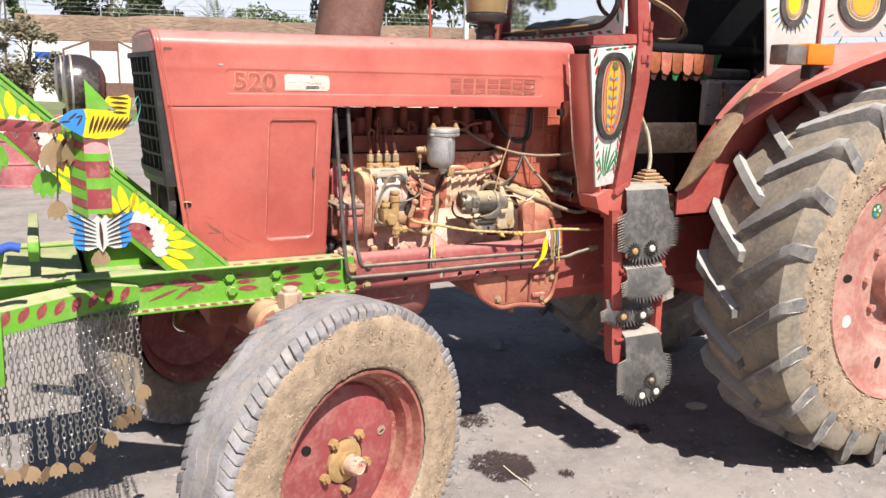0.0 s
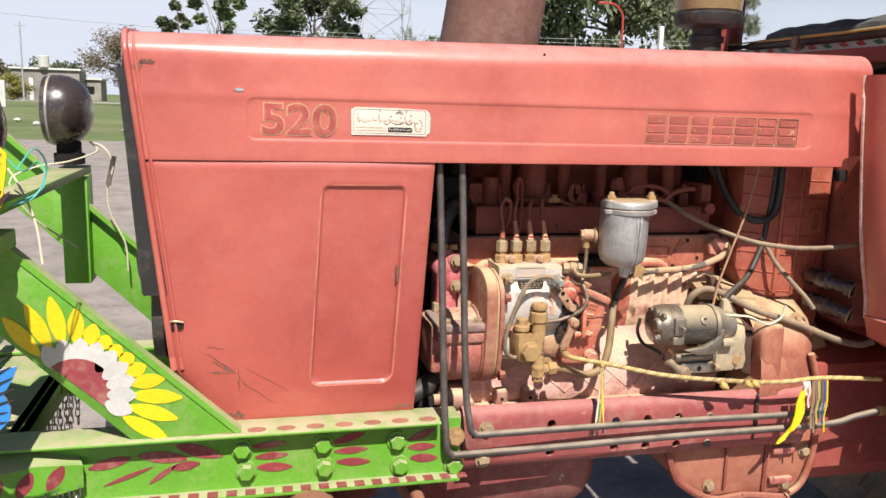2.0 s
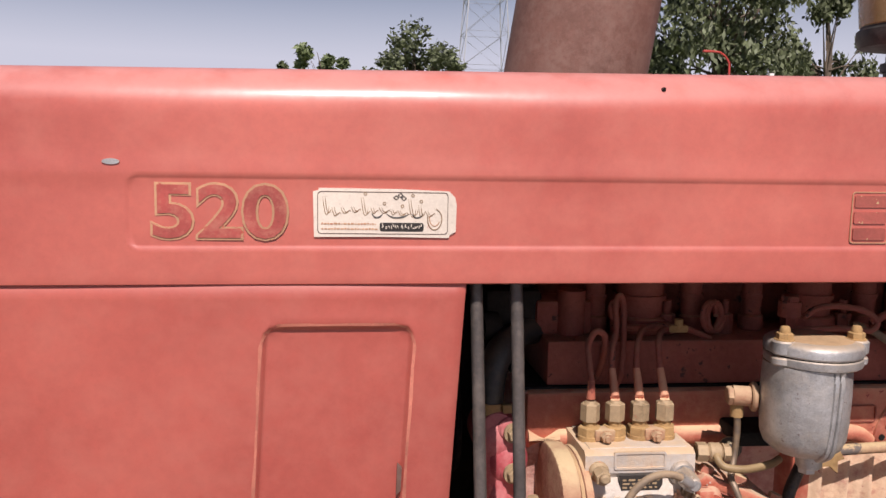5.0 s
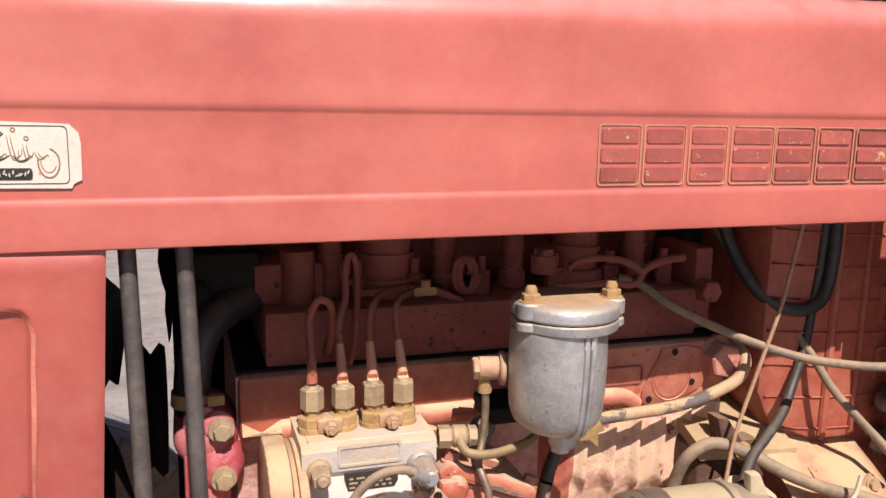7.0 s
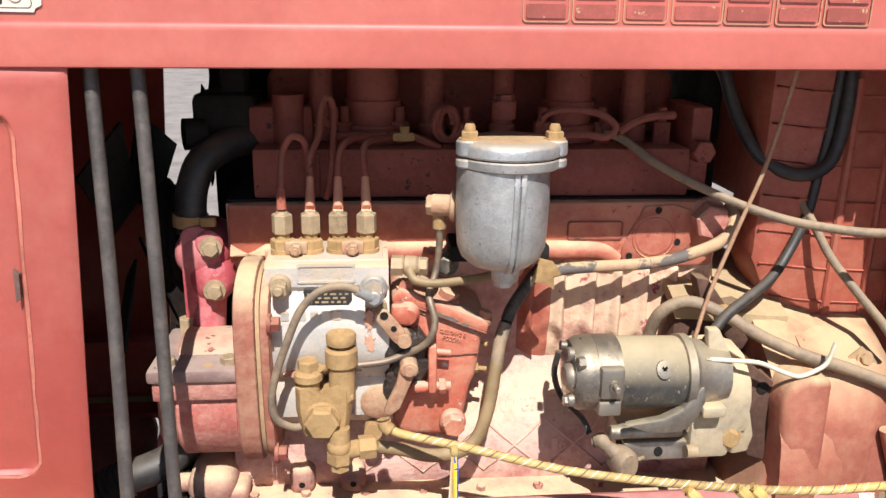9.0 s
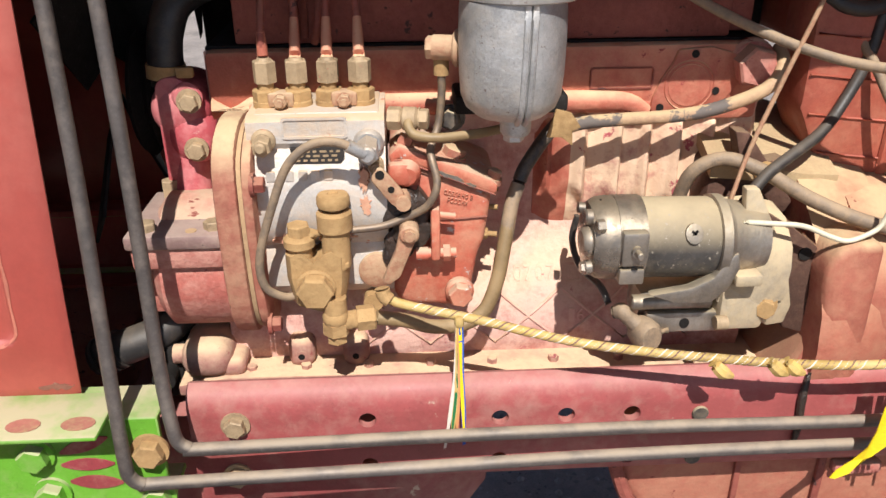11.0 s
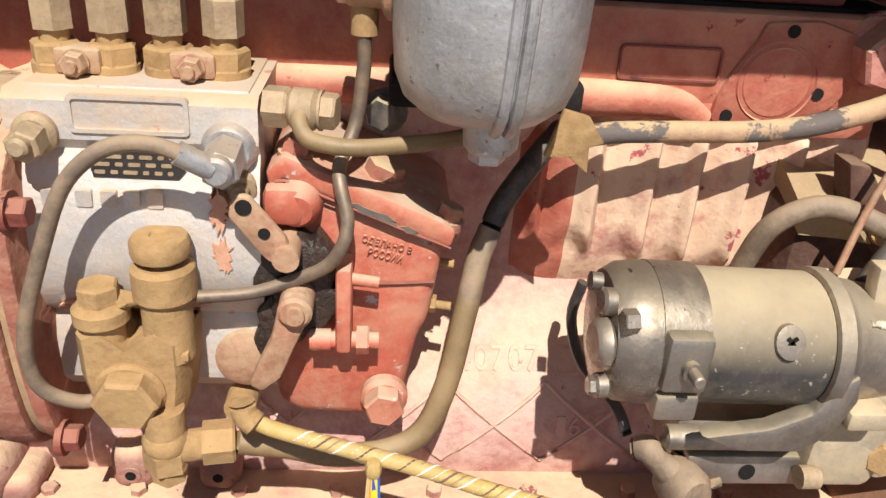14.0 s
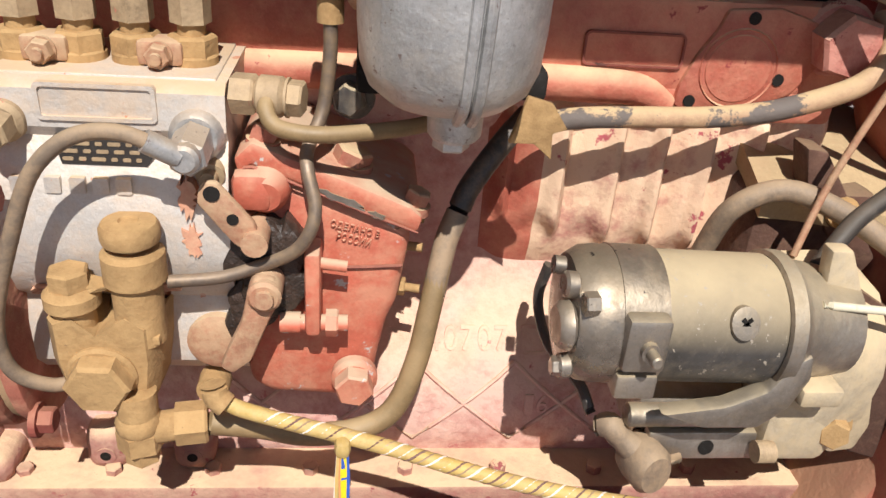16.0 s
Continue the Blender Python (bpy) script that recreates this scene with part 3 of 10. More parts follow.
def lathe(p0, axis, profile, n=32, turn=0.0):
    """Turns the profile [(radius, distance along axis)] round the axis through p0."""
    a, b, d = frame_of(axis)
    p0 = Vector(p0)
    bm = bmesh.new()
    rings = []
    for r, h in profile:
        if r < 1e-5:
            rings.append([bm.verts.new(p0 + d * h)])
        else:
            rings.append([bm.verts.new(p0 + d * h + (a * math.cos(turn + 2 * math.pi * i / n) + b * math.sin(turn + 2 * math.pi * i / n)) * r) for i in range(n)])
    for q, r in zip(rings, rings[1:]):
        for i in range(n):
            j = (i + 1) % n
            if len(q) == 1 and len(r) > 1:
                bm.faces.new((q[0], r[i], r[j]))
            elif len(r) == 1 and len(q) > 1:
                bm.faces.new((q[i], q[j], r[0]))
            elif len(q) > 1:
                bm.faces.new((q[i], q[j], r[j], r[i]))
    bmesh.ops.recalc_face_normals(bm, faces=bm.faces)
    return bm


def cyl(p0, p1, r, r2=None, n=24, bev=0.0):
    p0, p1 = Vector(p0), Vector(p1)
    r2 = r if r2 is None else r2
    h = (p1 - p0).length
    if bev:
        prof = [(0, 0), (r - bev, 0), (r, bev), (r2, h - bev), (r2 - bev, h), (0, h)]
    else:
        prof = [(0, 0), (r, 0), (r2, h), (0, h)]
    return lathe(p0, p1 - p0, prof, n)


def hexa(p0, p1, r, turn=0.0):
    """A hexagon nut or bolt head with a chamfered top."""
    p0, p1 = Vector(p0), Vector(p1)
    h = (p1 - p0).length
    c = min(0.12 * r, 0.3 * h)
    return lathe(p0, p1 - p0, [(0, 0), (r, 0), (r, h - c), (r - c, h), (0, h)], 6, turn)


def bolt(p, d, r, h, washer=True):
    """A hexagon bolt head at p, standing out along d."""
    p, d = Vector(p), Vector(d).normalized()
    bms = [hexa(p, p + d * h, r, 0.3)]
    if washer:
        bms.append(cyl(p - d * 0.002, p + d * 0.0025, r * 1.35, n=16))
    return merge(*bms)


def curve_points(pts, step=4):
    pts = [Vector(p) for p in pts]
    if len(pts) < 3:
        return pts
    out = []
    ext = [pts[0] * 2 - pts[1]] + pts + [pts[-1] * 2 - pts[-2]]
    for i in range(1, len(ext) - 2):
        p0, p1, p2, p3 = ext[i - 1:i + 3]
        for k in range(step):
            t = k / step
            out.append(0.5 * ((2 * p1) + (p2 - p0) * t + (2 * p0 - 5 * p1 + 4 * p2 - p3) * t * t + (3 * p1 - p0 - 3 * p2 + p3) * t ** 3))
    out.append(pts[-1])
    return out


def tube(pts, r, n=10, step=5, smooth=True, wob=0.0):
    """A round tube along the points; r may be a list of radii spread along it."""
    path = curve_points(pts, step) if smooth else [Vector(p) for p in pts]
    bm = bmesh.new()
    rings = []
    a = None
    m = len(path)
    for i, p in enumerate(path):
        d = (path[min(i + 1, m - 1)] - path[max(i - 1, 0)]).normalized()
        if a is None:
            a, b, _ = frame_of(d)
        else:
            a = (a - d * a.dot(d)).normalized()
            b = d.cross(a)
        if isinstance(r, (list, tuple)):
            u = i / (m - 1) * (len(r) - 1)
            k = min(int(u), len(r) - 2)
            rr = r[k] + (r[k + 1] - r[k]) * (u - k)
        else:
            rr = r
        if wob:
            rr *= 1 + wob * noise.noise(p * 60)
        rings.append([bm.verts.new(p + (a * math.cos(2 * math.pi * j / n) + b * math.sin(2 * math.pi * j / n)) * rr) for j in range(n)])
    for q, s in zip(rings, rings[1:]):
        for j in range(n):
            bm.faces.new((q[j], q[(j + 1) % n], s[(j + 1) % n], s[j]))
    bm.faces.new(rings[0])
    bm.faces.new(rings[-1])
    bmesh.ops.recalc_face_normals(bm, faces=bm.faces)
    return bm


def prism(poly, y0, y1, bevel=0.0, plane="xz", seg=2):
    """Extrudes a polygon given in (x, z) between two values of y (or in another plane)."""
    bm = bmesh.new()
    put = {"xz": lambda p, d: (p[0], d, p[1]), "yz": lambda p, d: (d, p[0], p[1]), "xy": lambda p, d: (p[0], p[1], d)}[plane]
    lo = [bm.verts.new(put(p, y0)) for p in poly]
    hi = [bm.verts.new(put(p, y1)) for p in poly]
    k = len(poly)
    bm.faces.new(lo)
    bm.faces.new(hi)
    for i in range(k):
        bm.faces.new((lo[i], lo[(i + 1) % k], hi[(i + 1) % k], hi[i]))
    bmesh.ops.recalc_face_normals(bm, faces=bm.faces)
    if bevel:
        bmesh.ops.bevel(bm, geom=bm.edges[:], offset=bevel, segments=seg, affect="EDGES", profile=0.5)
    return bm


def rrect(x0, x1, z0, z1, r, k=5):
    pts = []
    for cx, cz, a0 in ((x1 - r, z1 - r, 0), (x0 + r, z1 - r, 90), (x0 + r, z0 + r, 180), (x1 - r, z0 + r, 270)):
        for i in range(k + 1):
            a = radians(a0 + 90 * i / k)
            pts.append((cx + r * math.cos(a), cz + r * math.sin(a)))
    return pts


def ellipse(cx, cz, rx, rz, n=32, a0=0.0):
    return [(cx + rx * math.cos(a0 + 2 * math.pi * i / n), cz + rz * math.sin(a0 + 2 * math.pi * i / n)) for i in range(n)]


def rounded(poly, step=4):
    """A closed outline run smoothly through the corners given."""
    p = [Vector((*q, 0)) for q in poly]
    n, out = len(p), []
    for i in range(n):
        a, b, c, d = p[i - 1], p[i], p[(i + 1) % n], p[(i + 2) % n]
        for k in range(step):
            t = k / step
            q = 0.5 * (2 * b + (c - a) * t + (2 * a - 5 * b + 4 * c - d) * t * t + (3 * b - a - 3 * c + d) * t ** 3)
            out.append((q.x, q.y))
    return out


def ring_plate(outer, inner, y0, y1):
    """A plate with a hole: both outlines hold the same number of points, in (x, z)."""
    bm = bmesh.new()
    k = len(outer)
    v = [[bm.verts.new((p[0], y, p[1])) for p in o] for o, y in ((outer, y0), (inner, y0), (inner, y1), (outer, y1))]
    for a in range(4):
        q, r = v[a], v[(a + 1) % 4]
        for i in range(k):
            bm.faces.new((q[i], q[(i + 1) % k], r[(i + 1) % k], r[i]))
    bmesh.ops.recalc_face_normals(bm, faces=bm.faces)
    return bm


def loft(rings, cap=True):
    """Skins closed rings of equal length, each a list of places."""
    bm = bmesh.new()
    vs = [[bm.verts.new(p) for p in r] for r in rings]
    k = len(rings[0])
    for q, s in zip(vs, vs[1:]):
        for i in range(k):
            bm.faces.new((q[i], q[(i + 1) % k], s[(i + 1) % k], s[i]))
    if cap:
        bm.faces.new(vs[0])
        bm.faces.new(vs[-1])
    bmesh.ops.recalc_face_normals(bm, faces=bm.faces)
    return bm


def petal(cx, cz, ang, r0, r1, w, y, th=0.0012, bend=0.0):
    """A pointed petal or leaf, painted thick, lying on the plane y."""
    pts = []
    for i in range(7):
        t = i / 6
        pts.append((r0 + (r1 - r0) * t, w * math.sin(math.pi * min(1, t * 0.93 + 0.04)) ** 0.8, bend * t * t))
    up = [(a, b + c) for a, b, c in pts]
    dn = [(a, -b + c) for a, b, c in reversed(pts)]
    ca, sa = math.cos(ang), math.sin(ang)
    poly = [(cx + a * ca - b * sa, cz + a * sa + b * ca) for a, b in up + dn]
    return prism(poly, y - th, y)


def drilled(bm, cutters):
    """The shape with the cutters taken out of it."""
    obs = []
    for b in (bm, merge(*cutters)):
        me = bpy.data.meshes.new("tmp")
        b.to_mesh(me)
        b.free()
        ob = bpy.data.objects.new("tmp", me)
        scene.collection.objects.link(ob)
        obs.append(ob)
    mod = obs[0].modifiers.new("cut", "BOOLEAN")
    mod.operation, mod.solver, mod.object = "DIFFERENCE", "EXACT", obs[1]
    dg = bpy.context.evaluated_depsgraph_get()
    me = bpy.data.meshes.new_from_object(obs[0].evaluated_get(dg))
    out = bmesh.new()
    out.from_mesh(me)
    bpy.data.meshes.remove(me)
    for ob in obs:
        old = ob.data
        bpy.data.objects.remove(ob)
        bpy.data.meshes.remove(old)
    return out


def sstep(a, b, x):
    t = min(1.0, max(0.0, (x - a) / (b - a)))
    return t * t * (3 - 2 * t)


def relief(cols, rows, xz, depth, back=0.003):
    """A pressed sheet: a grid whose places xz(u, v) -> (x, z) are moved in y by depth(x, z); y grows away from the viewer."""
    bm = bmesh.new()
    g = []
    for v in rows:
        line = []
        for u in cols:
            x, z = xz(u, v)
            line.append(bm.verts.new((x, depth(x, z), z)))
        g.append(line)
    for q, s in zip(g, g[1:]):
        for i in range(len(cols) - 1):
            bm.faces.new((q[i], q[i + 1], s[i + 1], s[i]))
    bmesh.ops.recalc_face_normals(bm, faces=bm.faces)
    if bm.faces[0].normal.y > 0:
        bmesh.ops.reverse_faces(bm, faces=bm.faces)
    ret = bmesh.ops.extrude_face_region(bm, geom=bm.faces[:])
    for e in ret["geom"]:
        if isinstance(e, bmesh.types.BMVert):
            e.co.y += back
    bmesh.ops.recalc_face_normals(bm, faces=bm.faces)
    return bm


def text_mesh(body, size, stretch=1.0, extrude=0.0006, offset=0.0, bold=0.0):
    """Lettering in the built-in font, as a bmesh in the x-z plane that faces -y, its lower left corner at the origin."""
    cu = bpy.data.curves.new("lettering", "FONT")
    cu.body, cu.size, cu.extrude, cu.offset = body, size, extrude, offset + bold
    cu.resolution_u = 4
    ob = bpy.data.objects.new("lettering", cu)
    scene.collection.objects.link(ob)
    dg = bpy.context.evaluated_depsgraph_get()
    me = bpy.data.meshes.new_from_object(ob.evaluated_get(dg))
    bm = bmesh.new()
    bm.from_mesh(me)
    bpy.data.objects.remove(ob)
    bpy.data.curves.remove(cu)
    bpy.data.meshes.remove(me)
    for v in bm.verts:
        v.co = Vector((v.co.x * stretch, -v.co.z, v.co.y))
    return bm


def fit_text(body, x0, x1, z0, z1, y, bold=0.0, extrude=0.0006):
    """The lettering stretched to fill the rectangle."""
    bm = text_mesh(body, 0.1, 1.0, extrude, 0.0, bold)
    lo = Vector([min(v.co[i] for v in bm.verts) for i in range(3)])
    hi = Vector([max(v.co[i] for v in bm.verts) for i in range(3)])
    for v in bm.verts:
        v.co = Vector((x0 + (v.co.x - lo.x) / (hi.x - lo.x) * (x1 - x0), y + v.co.y, z0 + (v.co.z - lo.z) / (hi.z - lo.z) * (z1 - z0)))
    return bm

# ---- ground and distance ----
M["yard"] = surf("grey_dusty_asphalt", (0.235, 0.205, 0.192), 0.95, vary=0.25, grain=95, blotch=2.4, bump=1.0, speck=0.8, dust=((0.38, 0.325, 0.285), 0.5, 2.2), chips=((0.15, 0.115, 0.105), 0.16, 5.0))
M["field"] = surf("rough_grass_field", (0.10, 0.15, 0.035), 0.95, vary=0.3, grain=1.4, blotch=0.05, bump=0.4, dust=((0.26, 0.24, 0.13), 0.4, 0.12))
M["lane"] = surf("pale_dusty_road", (0.34, 0.32, 0.29), 0.95, vary=0.1, grain=3, blotch=0.2)
M["oil"] = surf("oil_soaked_asphalt", (0.060, 0.036, 0.032), 0.7, vary=0.3, grain=60, bump=0.5)
M["stone"] = surf("grey_gravel", (0.30, 0.28, 0.27), 0.9, vary=0.25, grain=60, bump=0.3)
M["paper"] = surf("pale_litter", (0.7, 0.66, 0.58), 0.8, vary=0.1)
M["brick"] = surf("brown_brick_wall", (0.34, 0.225, 0.165), 0.9, vary=0.25, grain=5, blotch=0.5, bump=0.3, dust=((0.42, 0.30, 0.22), 0.4, 1.2))
M["plaster"] = surf("flaking_white_plaster", (0.72, 0.70, 0.66), 0.9, vary=0.1, grain=4, blotch=0.6, bump=0.2, chips=((0.40, 0.34, 0.28), 0.2, 1.3))
M["leaf"] = surf("dusty_green_leaves", (0.115, 0.135, 0.062), 0.6, vary=0.35, grain=2, blotch=0.6, bump=0.0)
M["leafdry"] = surf("dry_dusty_leaves", (0.20, 0.175, 0.11), 0.8, vary=0.3, grain=6, blotch=2, bump=0.0)
M["leafl"] = surf("pale_green_leaves", (0.16, 0.20, 0.085), 0.6, vary=0.35, grain=2, blotch=0.6, bump=0.0)
M["leafy"] = surf("yellow_green_bush_leaves", (0.24, 0.22, 0.03), 0.6, vary=0.3, grain=2, blotch=0.6, bump=0.0)
M["twig"] = surf("grey_brown_bare_twigs", (0.20, 0.155, 0.10), 0.9, vary=0.25, grain=4, bump=0.0)
M["bark"] = surf("grey_brown_bark", (0.15, 0.11, 0.08), 0.9, vary=0.3, grain=12, blotch=2, bump=0.5)
M["galv"] = surf("galvanised_lattice_steel", (0.42, 0.43, 0.45), 0.6, metal=0.3, vary=0.1, bump=0.0)
M["postred"] = surf("red_painted_post", (0.48, 0.05, 0.04), 0.5, vary=0.12)
M["wallgrey"] = surf("grey_block_wall", (0.30, 0.27, 0.24), 0.9, vary=0.2, grain=3, blotch=0.3)

bm = bmesh.new()
bmesh.ops.create_grid(bm, x_segments=24, y_segments=24, size=900.0)
for v in bm.verts:
    v.co.z = -0.02
ground = part("ground", bm, "field")
tagged(ground, "flat rough field of grass and bare earth", "ground", kind="structure")


def sheet(x0, x1, y0, y1, n, m, z, amp):
    bm = bmesh.new()
    g = [[bm.verts.new((x0 + (x1 - x0) * i / n, y0 + (y1 - y0) * j / m, z + amp * noise.noise(Vector((x0 + (x1 - x0) * i / n, y0 + (y1 - y0) * j / m, 0)) * 1.7))) for i in range(n + 1)] for j in range(m + 1)]
    for q, s in zip(g, g[1:]):
        for i in range(n):
            bm.faces.new((q[i], q[i + 1], s[i + 1], s[i]))
    return bm


def place_at(deg, dist, z=0.0, x0=0.9, y0=1.0):
    """A place at that bearing, in degrees to the right of straight ahead, and distance."""
    return Vector((x0 + dist * math.sin(radians(deg)), y0 + dist * math.cos(radians(deg)), z))


yard = part("pavement", sheet(-70, 75, -45, 29, 150, 90, 0.0, 0.004), "yard")
tagged(yard, "worn grey dusty asphalt yard with oil stains", "pavement", kind="structure")
lane = part("road", moved(box(-260, 120, -7, 7, -0.016, 0.004), pose(-40, 135, 0, 0, 0, 4)), "lane")
tagged(lane, "pale dusty road across the field", "road", kind="structure")


# splashes of oil, and specks that paint deeper shade under the machine: flat, of many sizes
def specks(spots, sizes, z):
    bm = bmesh.new()
    i = 0
    for cx, cy, sx, sy, n in spots:
        for _ in range(n):
            x, y = cx + rnd.gauss(0, sx), cy + rnd.gauss(0, sy)
            q = rnd.choice(sizes)
            bm.faces.new([bm.verts.new((x + q * math.cos(a) * rnd.uniform(0.5, 1.5), y + q * math.sin(a) * rnd.uniform(0.5, 1.5), z + 0.0000004 * i)) for a in (0, 0.9, 1.8, 2.7, 3.6, 4.5, 5.4)])
            i += 1
    return bm


rnd = random.Random(17)
# darker asphalt colour, laid only where the machine's shade falls
M["shadespeck"] = surf("asphalt_darkened_as_shade", (0.19, 0.170, 0.160), 0.9, vary=0.3, grain=80, blotch=6, bump=0.8, speck=0.6)
tagged(part("trodden_dirt", specks(((2.15, 3.15, 0.45, 0.22, 1800),), (0.0015, 0.002, 0.003, 0.004, 0.006), 0.0046), "shadespeck"), "dark specks that deepen the shade on the yard under the machine", "dirt", kind="stuff")


def splash(spots, z):
    """Ragged soaked patches: many short fibres that point outwards, crossing each other."""
    bm = bmesh.new()
    i = 0
    for cx, cy, r, n in spots:
        for _ in range(n):
            a, q = rnd.uniform(0, 2 * math.pi), r * rnd.random() ** 0.62
            lobe_r = 1 + 0.35 * noise.noise(Vector((math.cos(a) * 2, math.sin(a) * 2, cx)))
            x, y = cx + q * lobe_r * math.cos(a), cy + q * lobe_r * math.sin(a)
            w, ln = rnd.uniform(0.0012, 0.004), rnd.uniform(0.006, 0.024)
            d = a + rnd.gauss(0, 0.7)
            u, v = Vector((math.cos(d), math.sin(d), 0)) * ln, Vector((-math.sin(d), math.cos(d), 0)) * w
            c = Vector((x, y, z + 0.0000004 * i))
            bm.faces.new([bm.verts.new(c + e) for e in (-u, v * 0.8 - u * 0.3, v * 0.5 + u * 0.4, u, -v * 0.7 + u * 0.3, -v - u * 0.2)])
            i += 1
    return bm


tagged(part("oil_stain", splash(((1.755, 2.325, 0.130, 1000), (1.80, 2.29, 0.07, 260), (1.851, 2.779, 0.085, 240), (2.505, 2.38, 0.05, 200), (1.95, 2.16, 0.03, 50)), 0.0058), "oil"), "dark splashes of oil soaked into the yard", "stain", kind="stuff")
tagged(part("twig", [tube([(1.748, 2.315, 0.008), (1.742, 2.24, 0.012), (1.752, 2.17, 0.007), (1.750, 2.105, 0.006)], [0.003, 0.0026, 0.002, 0.001], 7, 4), tube([(1.744, 2.22, 0.010), (1.775, 2.175, 0.006)], 0.0012, 6, 3)], "creamwire"), "thin dry pale twig lying on an oil stain", "twig")
tagged(part("paper_disc", prism(ellipse(2.938, 2.465, 0.055, 0.045, 18), 0.0052, 0.0085, 0.001, plane="xy"), "creamwire"), "small cream paper disc lying on the yard", "litter")

# gravel on the yard near the machine
rnd = random.Random(5)
bm = bmesh.new()
for i in range(12000):
    x, y, s = rnd.uniform(-0.6, 4.4), 1.0 + 5.0 * rnd.random() ** 1.4, rnd.choice((0.003, 0.003, 0.004, 0.004, 0.005, 0.006, 0.009, 0.014))
    b = [bm.verts.new((x + s * math.cos(a) * rnd.uniform(0.7, 1.2), y + s * math.sin(a) * rnd.uniform(0.7, 1.2), 0.001)) for a in (0.3, 1.6, 2.9, 4.1, 5.3)]
    t = bm.verts.new((x, y, s * rnd.uniform(0.5, 0.9)))
    for k in range(5):
        bm.faces.new((b[k], b[(k + 1) % 5], t))
tagged(part("gravel", bm, "stone"), "scattered grey gravel on the yard", "gravel", kind="stuff")


def rock(x, y, s, seed, mat="stone", name="stone", label="loose grey stone lying on the yard", cat="stone"):
    bm = bmesh.new()
    bmesh.ops.create_icosphere(bm, subdivisions=2, radius=s)
    for v in bm.verts:
        v.co *= 1 + 0.5 * noise.noise(v.co / s * 1.1 + Vector((seed, 0, 0)))
        v.co.z *= 0.6
    moved(bm, Matrix.Translation((x, y, s * 0.4)))
    ob = part(name, bm, mat)
    return tagged(ob, label, cat)


rock(1.98, 3.72, 0.055, 3)
rock(2.5, 3.62, 0.05, 7)
for i in range(14):
    p = place_at(rnd.uniform(-19, -2), rnd.uniform(33, 60))
    rock(p.x, p.y, rnd.uniform(0.12, 0.4), 20 + i, "paper", "rubble", "pale lump of rubble lying on the grass", "rubble")
for x, y in ((0.16, 3.9), (0.05, 5.2), (1.35, 6.0), (-1.8, 9.0)):
    b = prism(ellipse(x, y, 0.06, 0.035, 9, x), 0.004, 0.008, plane="xy")
    tagged(part("paper_scrap", b, "paper"), "pale scrap of paper lying on the yard", "litter")

# ---- the tractor: body ----
NEAR, FAR, MID = 2.300, 2.860, 2.580
tractor = thing("tractor", (2.0, MID, 0.0), "faded red farm tractor with painted decorations and an open engine side", "tractor")


def band(x, z):
    """Distance inside the long sunk strip on the hood's side, with rounded ends."""
    cx, cz, hx, hz, r = 1.260, 1.519, 0.584, 0.038, 0.014
    dx, dz = abs(x - cx) - hx + r, abs(z - cz) - hz + r
    return -(math.hypot(max(dx, 0), max(dz, 0)) + min(max(dx, dz), 0) - r)


def bow(y):
    """How far the grille bows forward at that place across the nose."""
    return 0.034 * (1 - ((y - MID) / 0.28) ** 2)


def hood_front(z):
    return 0.478 + (1.663 - z) * 0.112


def hood_bm():
    rows = [(NEAR + 0.018, 1.4435), (NEAR + 0.004, 1.4435), (NEAR + 0.0005, 1.445)]
    zs = sorted(set([1.448 + 0.0075 * i for i in range(23)] + [1.481, 1.4835, 1.486, 1.552, 1.5545, 1.557]))
    rows += [(NEAR, z) for z in zs if z < 1.615]
    for i in range(9):
        a = radians(90 * i / 8)
        rows.append((NEAR + 0.050 - 0.050 * math.cos(a), 1.618 + 0.046 * math.sin(a)))
    rows += [(NEAR + 0.05 + (FAR - NEAR - 0.1) * i / 6, 1.664 + 0.012 * math.sin(math.pi * i / 6)) for i in range(1, 6)]
    for i in range(9):
        a = radians(90 * i / 8)
        rows.append((FAR - 0.050 + 0.050 * math.sin(a), 1.618 + 0.046 * math.cos(a)))
    rows += [(FAR, 1.53), (FAR, 1.445), (FAR - 0.018, 1.4435)]
    us = sorted(set([i / 150 for i in range(151)] + [0.0012, 0.003] + [(0.672 + 0.0016 * i - 0.4925) / 1.4835 for i in range(14)] + [(1.828 + 0.0016 * i - 0.4925) / 1.4835 for i in range(14)]))
    bm = bmesh.new()
    g = []
    for y, z in rows:
        line = []
        for u in us:
            f = hood_front(z)
            x = f + (1.976 - f) * u
            if z < 1.470:
                x = min(x, 1.926 + 0.012 * sstep(1.458, 1.470, z))
            zz = z + (0.024 * (x - 0.478) / 1.43 if z > 1.6 else 0.006 * (x - 0.478) / 1.43)
            yy = y
            if y < NEAR + 0.003:
                yy += 0.0017 * sstep(0.0, 0.0040, band(x, z)) - 0.0012 * sstep(0.02, 0.0, abs(z - 1.56)) + 0.0022 * noise.noise(Vector((x * 3, z * 5, 2)))
            line.append(bm.verts.new((x, yy, zz)))
        g.append(line)
    for q, s in zip(g, g[1:]):
        for i in range(len(us) - 1):
            bm.faces.new((q[i], q[i + 1], s[i + 1], s[i]))
    bmesh.ops.recalc_face_normals(bm, faces=bm.faces)
    if sum(f.normal.z for f in bm.faces) < 0:
        bmesh.ops.reverse_faces(bm, faces=bm.faces)
    return bm


hood = part("hood", hood_bm(), "hood", tractor, "long faded red sheet metal hood with a sunk strip")
part("rubber_stop", box(1.928, 1.95, NEAR + 0.006, NEAR + 0.03, 1.418, 1.443, 0.003), "dark", hood)
